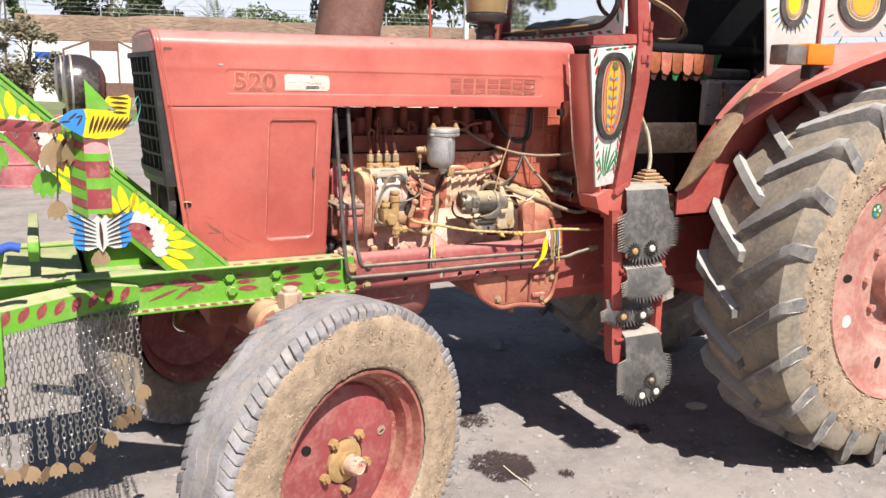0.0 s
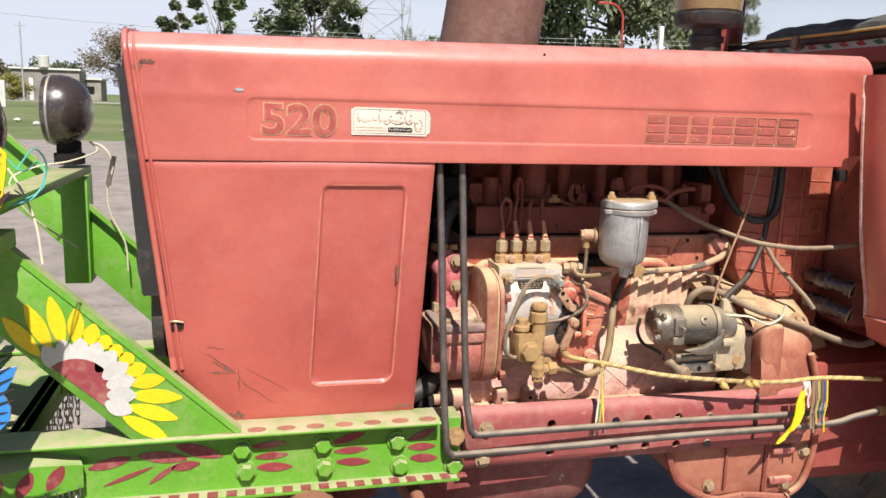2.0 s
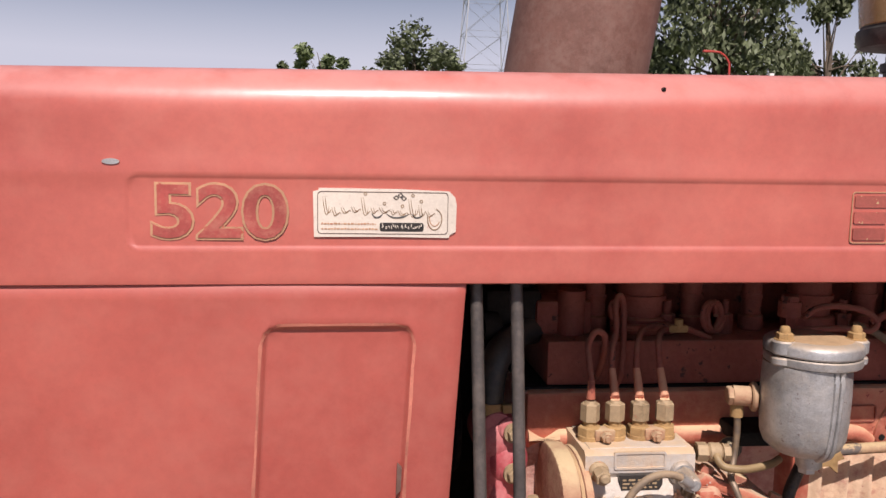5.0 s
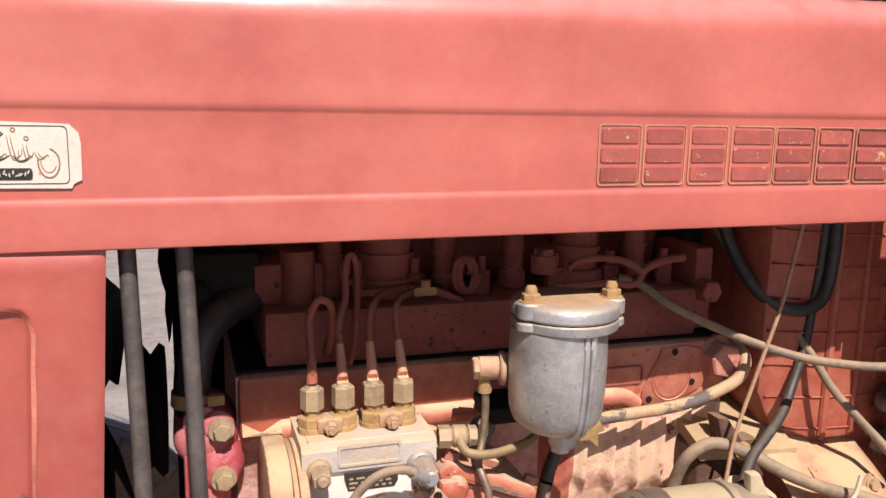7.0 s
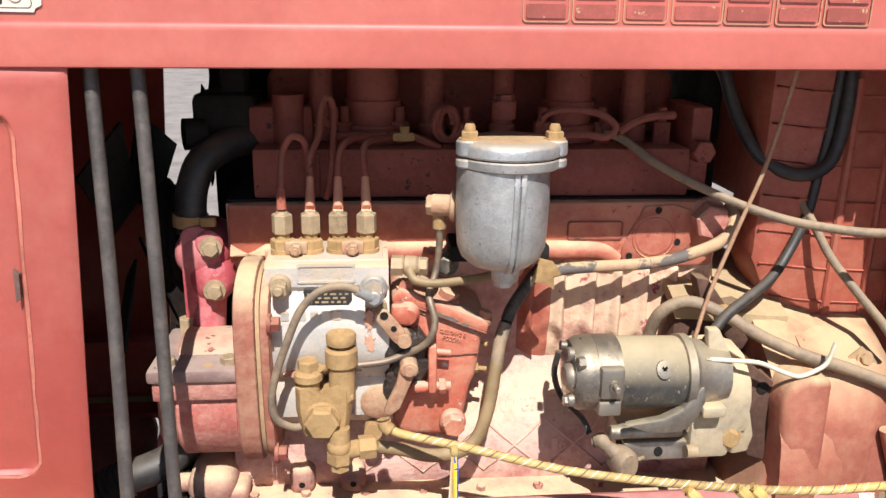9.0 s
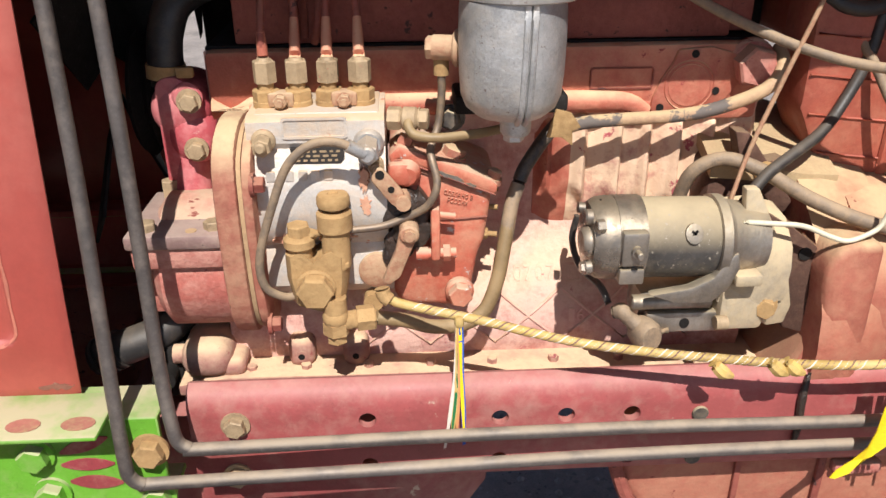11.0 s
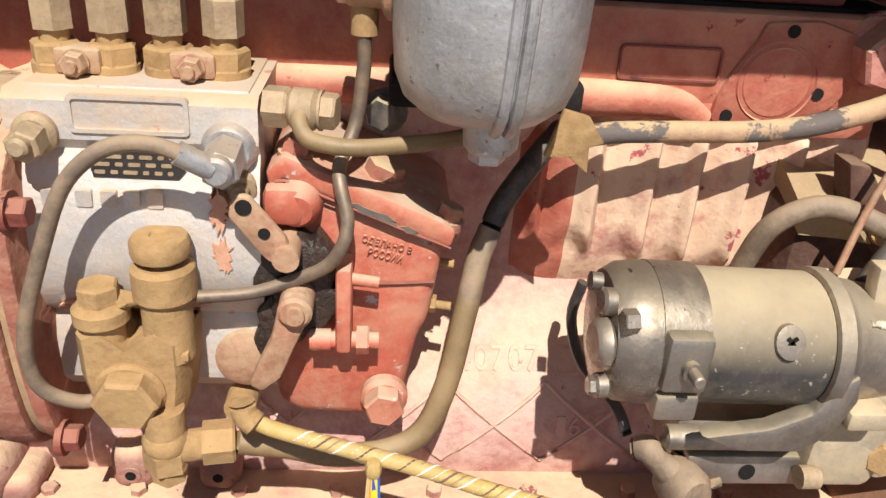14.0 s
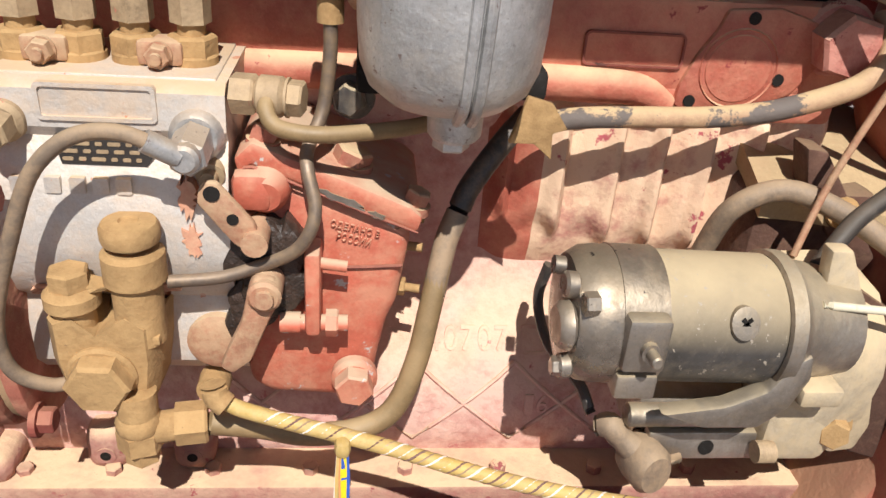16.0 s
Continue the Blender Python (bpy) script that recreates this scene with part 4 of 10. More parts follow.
# dents and marks on the hood
part("rivet", prism(ellipse(0.664, 1.570, 0.0085, 0.0030, 16), NEAR - 0.0025, NEAR + 0.001), "silver", hood, "worn silver rivet mark")
part("drain_hole", prism(ellipse(1.233, 1.6565, 0.0022, 0.0022, 10), NEAR + 0.006, NEAR + 0.020), "dark", hood)
# nose piece: a rolled strip along the hood's front edge


def nose_line(dx, out):
    """The line of the hood's front edge, up the side and over the round shoulder."""
    pts = [(hood_front(z) + dx, NEAR - out, z) for z in (1.06, 1.16, 1.30, 1.44, 1.50, 1.56, 1.600)]
    for k in range(1, 8):
        a = radians(90 * k / 8)
        y, z = NEAR + 0.050 - (0.050 + out) * math.cos(a), 1.618 + (0.046 + out) * math.sin(a)
        pts.append((hood_front(z) + dx, y, z))
    pts += [(hood_front(1.664) + dx, NEAR + 0.05 + 0.46 * k / 3, 1.664 + out + 0.008 * math.sin(math.pi * k / 3)) for k in range(4)]
    return pts


part("nose_edge", tube(nose_line(-0.004, 0.0005), 0.0058, 10, 2), "hood", tractor, "rolled sheet edge along the grille")
part("nose_edge", tube(nose_line(0.010, -0.0012), 0.0030, 8, 2), "hood", tractor, "pressed bead beside the rolled edge")
nose = loft([[(hood_front(1.66) - 0.006 - (0.002 + 0.35 * bow(min(FAR, max(NEAR, y)))) * k, y, z) for y, z in
              [(NEAR + 0.0 + 0.010 * k, 1.604), (NEAR + 0.0 + 0.010 * k, 1.62), (NEAR + 0.012 + 0.012 * k, 1.640), (NEAR + 0.05, 1.662 - 0.006 * k), (NEAR + 0.12, 1.665 - 0.008 * k), (MID, 1.668 - 0.010 * k), (FAR - 0.12, 1.665 - 0.008 * k), (FAR - 0.05, 1.662 - 0.006 * k), (FAR - 0.012, 1.640), (FAR, 1.62), (FAR, 1.604)]] for k in (0, 0.5, 1)])
part("nose_cap", nose, "hood", tractor, "red nose cap above the grille")

# grille


def front_x(z):
    return 0.478 + (1.618 - z) * 0.070


def slab_yz(y0, y1, z0, z1, d0, d1):
    n = 12 if y1 - y0 > 0.1 else 1
    rings = []
    for i in range(n + 1):
        y = y0 + (y1 - y0) * i / n
        rings.append([(front_x(z) - bow(y) + d, y, z) for d, z in ((d0, z0), (d1, z0), (d1, z1), (d0, z1))])
    return loft(rings)


gr = merge(slab_yz(NEAR + 0.004, NEAR + 0.026, 1.20, 1.602, -0.014, 0.03), slab_yz(FAR - 0.026, FAR - 0.004, 1.20, 1.602, -0.014, 0.03), slab_yz(NEAR + 0.026, FAR - 0.026, 1.588, 1.602, -0.014, 0.03), slab_yz(NEAR + 0.026, FAR - 0.026, 1.225, 1.245, -0.014, 0.03))
grille = part("grille", gr, "black", tractor, "black radiator grille of crossed bars")
for i in range(1, 9):
    y = NEAR + 0.026 + 0.508 * i / 9
    part("grille_bar", slab_yz(y - 0.004, y + 0.004, 1.245, 1.588, -0.004, 0.03), "black", grille)
for i in range(1, 7):
    z = 1.245 + 0.343 * i / 7
    part("grille_bar", slab_yz(NEAR + 0.026, FAR - 0.026, z - 0.004, z + 0.004, -0.008, 0.03), "black", grille)
part("radiator_core", slab_yz(NEAR + 0.03, FAR - 0.03, 1.02, 1.57, 0.085, 0.13), "dark", tractor, "dark dusty radiator core")
shield = slab_yz(NEAR + 0.02, FAR - 0.02, 1.200, 1.224, -0.01, 0.03)
part("grille_shelf", shield, "stgrey", tractor)
for k in range(2):
    y = NEAR + 0.14 + 0.26 * k
    part("headlamp_socket", lathe((front_x(1.15) + 0.01, y, 1.145), (-1, 0, 0), [(0.10, 0), (0.10, 0.02), (0.088, 0.022), (0.085, 0.0), (0.05, -0.03), (0, -0.035)], 28), "stgrey", tractor, "empty grey round lamp socket")


def panel_left(z):
    return hood_front(z) - 0.005 if z > 1.06 else 0.539 + (1.06 - z) * 0.80


def panel_right(z):
    return 1.0235 - (1.439 - z) * 0.0575


def inset(x, z):
    xl, xr = 0.811 - (1.401 - z) * 0.055, 0.968 - (1.401 - z) * 0.055
    cx, hx = (xl + xr) / 2, (xr - xl) / 2
    cz, hz, r = 1.2085, 0.1935, 0.014
    dx, dz = abs(x - cx) - hx + r, abs(z - cz) - hz + r
    return -(math.hypot(max(dx, 0), max(dz, 0)) + min(max(dx, dz), 0) - r)


def panel_depth(x, z):
    y = NEAR + 0.003 + 0.0055 * sstep(-0.001, 0.005, inset(x, z)) - 0.0012 * sstep(0.02, 0.002, abs(inset(x, z)))
    e = min(x - panel_left(z), panel_right(z) - x, z - 0.945, 1.446 - z)
    return y + 0.004 * sstep(0.007, 0.0, e) + 0.003 * noise.noise(Vector((x * 3.2, z * 3.2, 7))) + (1.2 - z) * 0.012


def worn_rim():
    """Paint rubbed pale along the pressed edge of the panel's field."""
    bm = bmesh.new()
    loops = []
    rr = random.Random(77)
    base = []
    for (cx, cz, a0), (nx, nz) in zip(((0.9465, 1.380, 0), (0.8325, 1.380, 90), (0.8325, 1.037, 180), (0.9465, 1.037, 270)), ((-1, 0), (0, -1), (1, 0), (0, 1))):
        for i in range(6):
            a = radians(a0 + 18 * i)
            base.append((cx, cz, math.cos(a), math.sin(a)))
        length = 0.114 if nx else 0.343
        k = 5 if nx else 14
        for i in range(1, k):
            base.append((cx + nx * length * i / k, cz + nz * length * i / k, math.cos(radians(a0 + 90)), math.sin(radians(a0 + 90))))
    for r in (0, 1):
        line = []
        for cx, cz, dx, dz in base:
            off = 0.0220 + 0.0030 + rr.uniform(-0.0010, 0.0010) if r == 0 else 0.0220 - 0.0002 + rr.uniform(-0.0003, 0.0003)
            x, z = cx + dx * off, cz + dz * off
            x -= (1.401 - z) * 0.055
            line.append(bm.verts.new((x, panel_depth(x, z) - 0.0007, z)))
        loops.append(line)
    k = len(base)
    for i in range(k):
        j = (i + 1) % k
        bm.faces.new((loops[0][i], loops[0][j], loops[1][j], loops[1][i]))
    bm.normal_update()
    if sum(f.normal.y for f in bm.faces) > 0:
        bmesh.ops.reverse_faces(bm, faces=bm.faces)
    return bm


def side_panel_bm():
    zs = sorted(set([0.945 + 0.501 * i / 60 for i in range(61)] + [1.0155, 1.018, 1.0205, 1.3965, 1.399, 1.4015]))

    def xz(u, z):
        xl, xr = panel_left(z), panel_right(z)
        il, ir = 0.811 - (1.401 - z) * 0.055, 0.968 - (1.401 - z) * 0.055
        if u < 1:
            return xl + (il - 0.004 - xl) * u, z
        if u < 2:
            return il - 0.004 + 0.010 * (u - 1), z
        if u < 3:
            return il + 0.006 + (ir - il - 0.012) * (u - 2), z
        if u < 4:
            return ir - 0.006 + 0.010 * (u - 3), z
        return ir + 0.004 + (xr - ir - 0.004) * (u - 4), z

    us = [i / 26 for i in range(26)] + [1 + i / 6 for i in range(6)] + [2 + i / 16 for i in range(16)] + [3 + i / 6 for i in range(6)] + [4 + i / 8 for i in range(9)]

    return relief(us, zs, xz, panel_depth, 0.002)


side_panel = part("side_panel", side_panel_bm(), "panelred", tractor, "red engine side panel with a sunk field and scraped corner")
part("worn_rim", worn_rim(), "fadedrim", side_panel, "paint rubbed pale along the pressed edge")
part("latch_hole", prism(rrect(0.536, 0.560, 1.136, 1.149, 0.006), NEAR - 0.0005, NEAR + 0.012), "dark", side_panel)
part("latch_lip", tube([(0.533, NEAR, 1.150), (0.545, NEAR - 0.003, 1.153), (0.560, NEAR - 0.002, 1.150)], 0.0025, 6), "tin", side_panel)
part("panel_clip", prism([(0.951, 1.215), (0.956, 1.22), (0.957, 1.245), (0.952, 1.25)], NEAR - 0.002, NEAR + 0.004), "rust", side_panel)


def scrape(pts, parent, mat="scuff", name="scrape"):
    poly = []
    for i, (x, z) in enumerate(pts):
        poly.append((x + 0.003 * noise.noise(Vector((i * 1.7, x * 30, 0))), z + 0.003 * noise.noise(Vector((i * 2.3, z * 30, 4)))))
    part(name, prism(poly, NEAR + 0.0005, NEAR + 0.006), mat, parent, "bare scraped patch")


def rag(cx, cz, w, h, seed, k=16):
    r = random.Random(seed)
    return [(cx + w * math.cos(2 * math.pi * i / k) * r.uniform(0.45, 1.1), cz + h * math.sin(2 * math.pi * i / k) * r.uniform(0.45, 1.1)) for i in range(k)]


def scratch(x0, z0, x1, z1, w, seed):
    """A long thin ragged scratch."""
    r = random.Random(seed)
    k = 9
    a, b = Vector((x0, z0)), Vector((x1, z1))
    nrm = Vector((-(b - a).y, (b - a).x)).normalized()
    up, dn = [], []
    for i in range(k):
        t = i / (k - 1)
        q = a + (b - a) * t + nrm * r.uniform(-0.0012, 0.0012)
        h = w * math.sin(math.pi * (0.08 + 0.84 * t)) * r.uniform(0.3, 1.2)
        up.append(tuple(q + nrm * h))
        dn.append(tuple(q - nrm * h))
    poly = up + dn[::-1]
    bm = prism(poly, 0.0, 0.004)
    for v in bm.verts:
        v.co.y += panel_depth(v.co.x, v.co.z) - 0.0006
    part("scrape", bm, "scuff", side_panel, "thin scratch through the paint")


for k, (x0, z0, x1, z1, w) in enumerate(((0.598, 1.088, 0.650, 1.049, 0.0022), (0.606, 1.074, 0.640, 1.050, 0.0016), (0.622, 1.062, 0.652, 1.046, 0.0030), (0.600, 1.050, 0.640, 1.047, 0.0028), (0.655, 1.060, 0.657, 1.010, 0.0016),
                                         (0.657, 1.040, 0.675, 1.012, 0.0010), (0.632, 0.964, 0.668, 0.962, 0.0050), (0.652, 0.972, 0.664, 0.955, 0.0040), (0.955, 0.962, 0.992, 0.963, 0.0045), (0.660, 1.030, 0.720, 0.985, 0.0008), (0.670, 1.055, 0.745, 1.010, 0.0007), (0.60, 1.10, 0.63, 1.094, 0.0009))):
    scratch(x0, z0, x1, z1, w, 200 + k)
scrape(rag(0.497, 1.604, 0.010, 0.012, 41), hood)
scrape(rag(0.512, 1.612, 0.014, 0.006, 42), hood)
scrape([(0.505, 1.448), (0.515, 1.4515), (0.56, 1.4495), (0.59, 1.447), (0.505, 1.4455)], hood)

far_panel = relief([i / 6 for i in range(7)], [0.945 + 0.494 * i / 6 for i in range(7)], lambda u, z: (panel_left(z) + (panel_right(z) - 0.045 - panel_left(z)) * u, z), lambda x, z: FAR - 0.004)
part("far_side_panel", far_panel, "hood", tractor, "red engine side panel on the far side")
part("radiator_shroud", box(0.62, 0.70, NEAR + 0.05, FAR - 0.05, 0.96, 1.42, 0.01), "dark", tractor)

# stickers and lettering on the hood's strip
YB = NEAR + 0.0008
number = part("model_number", fit_text("520", 0.700, 0.838, 1.491, 1.551, YB, bold=0.0045), "gold", hood, "worn number with gold outline")
part("model_number_face", fit_text("520", 0.7025, 0.8355, 1.4935, 1.5485, YB - 0.0008, bold=0.0018), "letter", number, "dark red worn digits")
sticker = part("sticker", prism([(0.8630, 1.4958), (0.93, 1.4964), (1.003, 1.4956), (1.0045, 1.4990), (1.0105, 1.5020), (1.0110, 1.530), (1.0095, 1.5380), (1.0030, 1.5445), (0.95, 1.5462), (0.8685, 1.5465), (0.8668, 1.5440), (0.8620, 1.5430)], YB - 0.0005, YB + 0.001), "decal", hood, "worn cream dealer sticker")
rnd = random.Random(11)
part("print_bar", ring_plate(rrect(0.8665, 1.0020, 1.4992, 1.5432, 0.004), rrect(0.8671, 1.0014, 1.4998, 1.5426, 0.0036), YB - 0.0009, YB), "brownp", sticker)
# flowing script that cannot be read: outlined bent strokes
x = 0.872
while x < 0.986:
    w, h = rnd.uniform(0.004, 0.009), rnd.choice((0.006, 0.009, 0.012, 0.018))
    z = 1.5195 + rnd.uniform(-0.002, 0.003)
    for off in (0.0, 0.0024):
        stroke = [(x + off, YB - 0.0006, z + h), (x + off + w * 0.15, YB - 0.0006, z + h * 0.5), (x + off + w * 0.45, YB - 0.0006, z + off * 0.5), (x + off + w * 0.9, YB - 0.0006, z + 0.001 + off), (x + off + w, YB - 0.0006, z + h * rnd.uniform(0.2, 0.5))]
        part("print_bar", tube(stroke, [0.0002, 0.0004, 0.0005, 0.0004, 0.0002], 6, 3), "wood", sticker)
    if rnd.random() < 0.55:
        part("print_bar", ring_plate(ellipse(x + w * 0.6, z + h + 0.004, 0.0019, 0.0019, 8), ellipse(x + w * 0.6, z + h + 0.004, 0.0011, 0.0011, 8), YB - 0.0010, YB), "wood", sticker)
    x += w + 0.0030
for x0, x1 in ((0.922, 0.934), (0.937, 0.962), (0.964, 0.976)):
    part("print_bar", tube([(x0, YB - 0.0006, 1.5205), (x0 * 0.7 + x1 * 0.3, YB - 0.0006, 1.5168), (x0 * 0.3 + x1 * 0.7, YB - 0.0006, 1.5172), (x1, YB - 0.0006, 1.5208)], [0.0004, 0.0009, 0.0009, 0.0003], 6, 4), "print", sticker)
for x0, z0 in ((0.9475, 1.5375), (0.9520, 1.5400), (0.9555, 1.5368)):
    part("print_bar", ring_plate(ellipse(x0, z0, 0.0030, 0.0026, 4), ellipse(x0, z0, 0.0021, 0.0018, 4), YB - 0.0012, YB), "print", sticker)
part("print_bar", tube([(0.988 + 0.0075 * math.cos(a), YB - 0.0006, 1.515 + 0.011 * math.sin(a)) for a in [0.6 * i - 3.4 for i in range(9)]], 0.0006, 6, 2), "wood", sticker)
part("print_bar", tube([(0.988 + 0.0055 * math.cos(a), YB - 0.0006, 1.516 + 0.008 * math.sin(a)) for a in [0.6 * i - 3.4 for i in range(6)]], 0.0005, 6, 2), "gold", sticker)
part("print_bar", prism(rrect(0.9305, 0.9765, 1.5022, 1.5112, 0.002, 2), YB - 0.0009, YB), "print", sticker)
for z in (1.5035, 1.5088):
    x = 0.8705
    while x < 0.926:
        w = rnd.uniform(0.0012, 0.0035)
        part("print_bar", prism(rrect(x, x + w, z, z + rnd.uniform(0.0014, 0.0022), 0.0004, 1), YB - 0.0009, YB), "gold", sticker)
        x += w + 0.0008
x = 0.9325
while x < 0.974:
    w, z = rnd.uniform(0.0010, 0.0026), 1.5068 + rnd.uniform(-0.0014, 0.0014)
    part("print_bar", petal(x, z - 0.001, radians(rnd.uniform(20, 150)), 0, rnd.uniform(0.002, 0.0045), 0.0005, YB - 0.0009), "decal", sticker)
    x += w
# maker's lettering as seven worn blocks with outlines
xs = [1.4545, 1.503, 1.5535, 1.602, 1.655, 1.708, 1.758]
ws = [0.046, 0.047, 0.045, 0.052, 0.050, 0.047, 0.050]
for i, (x, w) in enumerate(zip(xs, ws)):
    o = part("letter_block", ring_plate(rrect(x, x + w, 1.4925, 1.5505, 0.004, 3), rrect(x + 0.0012, x + w - 0.0012, 1.4937, 1.5493, 0.003, 3), YB - 0.0004, YB + 0.001), "gold", hood, "worn block of lettering with gold outline")
    for k in range(3):
        z = 1.4965 + 0.0182 * k
        part("letter_bar", prism(rrect(x + 0.0035, x + w - 0.0035, z, z + 0.0132, 0.002, 2), YB - 0.0005, YB + 0.001), "letterd", o)

# muffler and pre-cleaner above the hood
muffler = part("muffler", lathe((1.270, 2.945, 1.45), (0.15, 0, 1), [(0.05, 0), (0.05, 0.1), (0.128, 0.13), (0.131, 0.16), (0.131, 0.74), (0.120, 0.78), (0.04, 0.80), (0.04, 1.2)], 40), "rust", tractor, "large rusty brown exhaust muffler")
cleaner = part("air_pre_cleaner", lathe((1.866, 2.786, 1.64), (0, 0, 1), [(0.040, 0), (0.040, 0.10), (0.046, 0.10), (0.046, 0.115), (0.038, 0.117), (0.038, 0.135), (0.082, 0.142), (0.088, 0.155), (0.088, 0.170), (0.082, 0.175), (0.082, 0.178)], 36), "black", tractor, "air pre-cleaner with black base")
part("bowl", lathe((1.866, 2.786, 1.64), (0, 0, 1), [(0.080, 0.176), (0.084, 0.18), (0.092, 0.27), (0.092, 0.28), (0.02, 0.29), (0, 0.29)], 36), "glass_amber", cleaner, "amber plastic dust bowl")
part("lid", lathe((1.866, 2.786, 1.64), (0, 0, 1), [(0.095, 0.282), (0.096, 0.30), (0.05, 0.33), (0, 0.335)], 36), "black", cleaner)

# ---- chassis ----
RY = 2.312
HOLES = [(x, z) for x, zs in ((1.296, (0.898, 0.835)), (1.444, (0.895, 0.836)), (1.519, (0.895, 0.834)), (1.594, (0.894, 0.831))) for z in zs]
rail_l = part("side_rail", drilled(prism([(RY + 0.030, 0.938), (RY + 0.021, 0.942), (RY + 0.012, 0.939), (RY + 0.005, 0.932), (RY + 0.001, 0.921), (RY, 0.908), (RY, 0.826), (RY + 0.004, 0.814), (RY + 0.014, 0.806), (RY + 0.055, 0.806), (RY + 0.055, 0.814), (RY + 0.016, 0.816), (RY + 0.010, 0.826), (RY + 0.010, 0.906), (RY + 0.016, 0.928), (RY + 0.026, 0.930)], 1.10, 1.92, plane="yz"), [cyl((x, RY - 0.02, z), (x, RY + 0.03, z), 0.0098, n=24) for x, z in HOLES]), "rail", tractor, "pink-red pressed frame rail with round holes")
for x, z in ((1.672, 0.891), (1.671, 0.828)):
    part("rail_plug", merge(cyl((x, RY - 0.003, z), (x, RY + 0.01, z), 0.0095, n=18, bev=0.001)), "stgrey", rail_l)
for x, z in ((1.151, 0.899), (1.146, 0.829)):
    part("frame_bolt", bolt((x, RY, z), (0, -1, 0), 0.012, 0.012), "steel", rail_l)
part("far_side_rail", prism([(FAR, 0.95), (FAR, 0.83), (FAR - 0.075, 0.822), (FAR - 0.075, 0.832), (FAR - 0.010, 0.838), (FAR - 0.010, 0.955), (FAR - 0.085, 0.958), (FAR - 0.085, 0.968)], 0.5, 1.95, plane="yz"), "red", tractor)

# sump, clutch housing, gearbox
part("oil_sump", loft([[(x, 2.58 + (y - 2.58) * k, 0.845 + (z - 0.845) * k) for y, z in [(2.36, 0.845), (2.36, 0.74), (2.375, 0.69), (2.41, 0.658), (2.46, 0.645), (2.70, 0.645), (2.75, 0.658), (2.785, 0.69), (2.80, 0.74), (2.80, 0.845)]] for x, k in ((0.985, 0.55), (1.0, 0.80), (1.03, 0.94), (1.07, 1.0), (1.36, 1.0), (1.41, 0.95), (1.44, 0.82), (1.455, 0.55))]), "rail", tractor, "red rounded oil sump")
bell = part("clutch_housing", loft([
    [(x, MID + w * math.sin(a), zc + h * math.cos(a)) for a in [2 * math.pi * i / 28 for i in range(28)]] for x, w, h, zc in
    ((1.792, 0.27, 0.20, 0.965), (1.82, 0.27, 0.20, 0.965), (1.88, 0.255, 0.19, 0.965), (1.935, 0.215, 0.17, 0.95), (1.95, 0.19, 0.15, 0.94), (2.05, 0.18, 0.15, 0.93))]), "clutchred", tractor, "dusty red clutch housing casting")
part("gearbox", loft([[(x, y, z) for y, z in [(2.36, 0.98), (2.345, 0.85), (2.36, 0.72), (2.42, 0.66), (2.74, 0.66), (2.80, 0.72), (2.82, 0.85), (2.80, 0.98), (2.66, 1.03), (2.50, 1.03)]] for x in (1.93, 1.96, 2.35, 2.9, 3.4)]), "red", tractor, "dark red gearbox casing")
part("clutch_foot", prism([(1.58, 0.84), (1.60, 0.77), (1.628, 0.725), (1.68, 0.690), (1.71, 0.680), (1.78, 0.682), (1.925, 0.668), (1.955, 0.72), (1.972, 0.80), (1.965, 0.93), (1.93, 1.03), (1.89, 1.07), (1.80, 0.99), (1.76, 0.87)], 2.335, 2.62, 0.012), "clutchred", tractor, "red cast foot of the clutch housing with rusty flange")
for x, z in ((1.83, 0.93), (1.70, 0.712), (1.945, 0.78), (1.945, 0.87), (1.90, 0.70)):
    part("housing_bolt", bolt((x, 2.335, z), (0, -1, 0), 0.011, 0.012), "steel", tractor)
for i in range(3):
    part("flange_rib", box(1.855, 1.915, 2.322, 2.336, 0.705 + 0.075 * i, 0.722 + 0.075 * i, 0.004), "cast", tractor)
part("housing_flange", tube([(1.905, 2.328, 0.672), (1.945, 2.328, 0.705), (1.966, 2.328, 0.79), (1.962, 2.328, 0.92), (1.930, 2.328, 1.02)], 0.008, 10, 4), "clutchred", bell, "dusty bolted flange of the housing")
part("housing_seam", box(1.838, 1.848, 2.329, 2.336, 0.69, 0.96, 0.002), "castd", bell)
part("housing_seam", box(1.735, 1.743, 2.329, 2.336, 0.70, 0.86, 0.002), "castd", bell)
part("housing_lip", tube([(1.575, 2.334, 0.85), (1.60, 2.332, 0.765), (1.63, 2.332, 0.722), (1.71, 2.332, 0.678), (1.80, 2.332, 0.680), (1.915, 2.332, 0.664)], 0.009, 8, 4), "castd", bell)
part("drain_plug", cyl((1.78, 2.36, 0.682), (1.78, 2.36, 0.645), 0.010, n=12), "khaki", bell)
part("rear_axle", cyl((3.22, 1.72, 0.785), (3.22, 3.44, 0.785), 0.085, n=28), "red", tractor)
part("rear_housing", box(2.9, 3.5, 2.30, 2.86, 0.55, 1.06, 0.06, 3), "red", tractor)

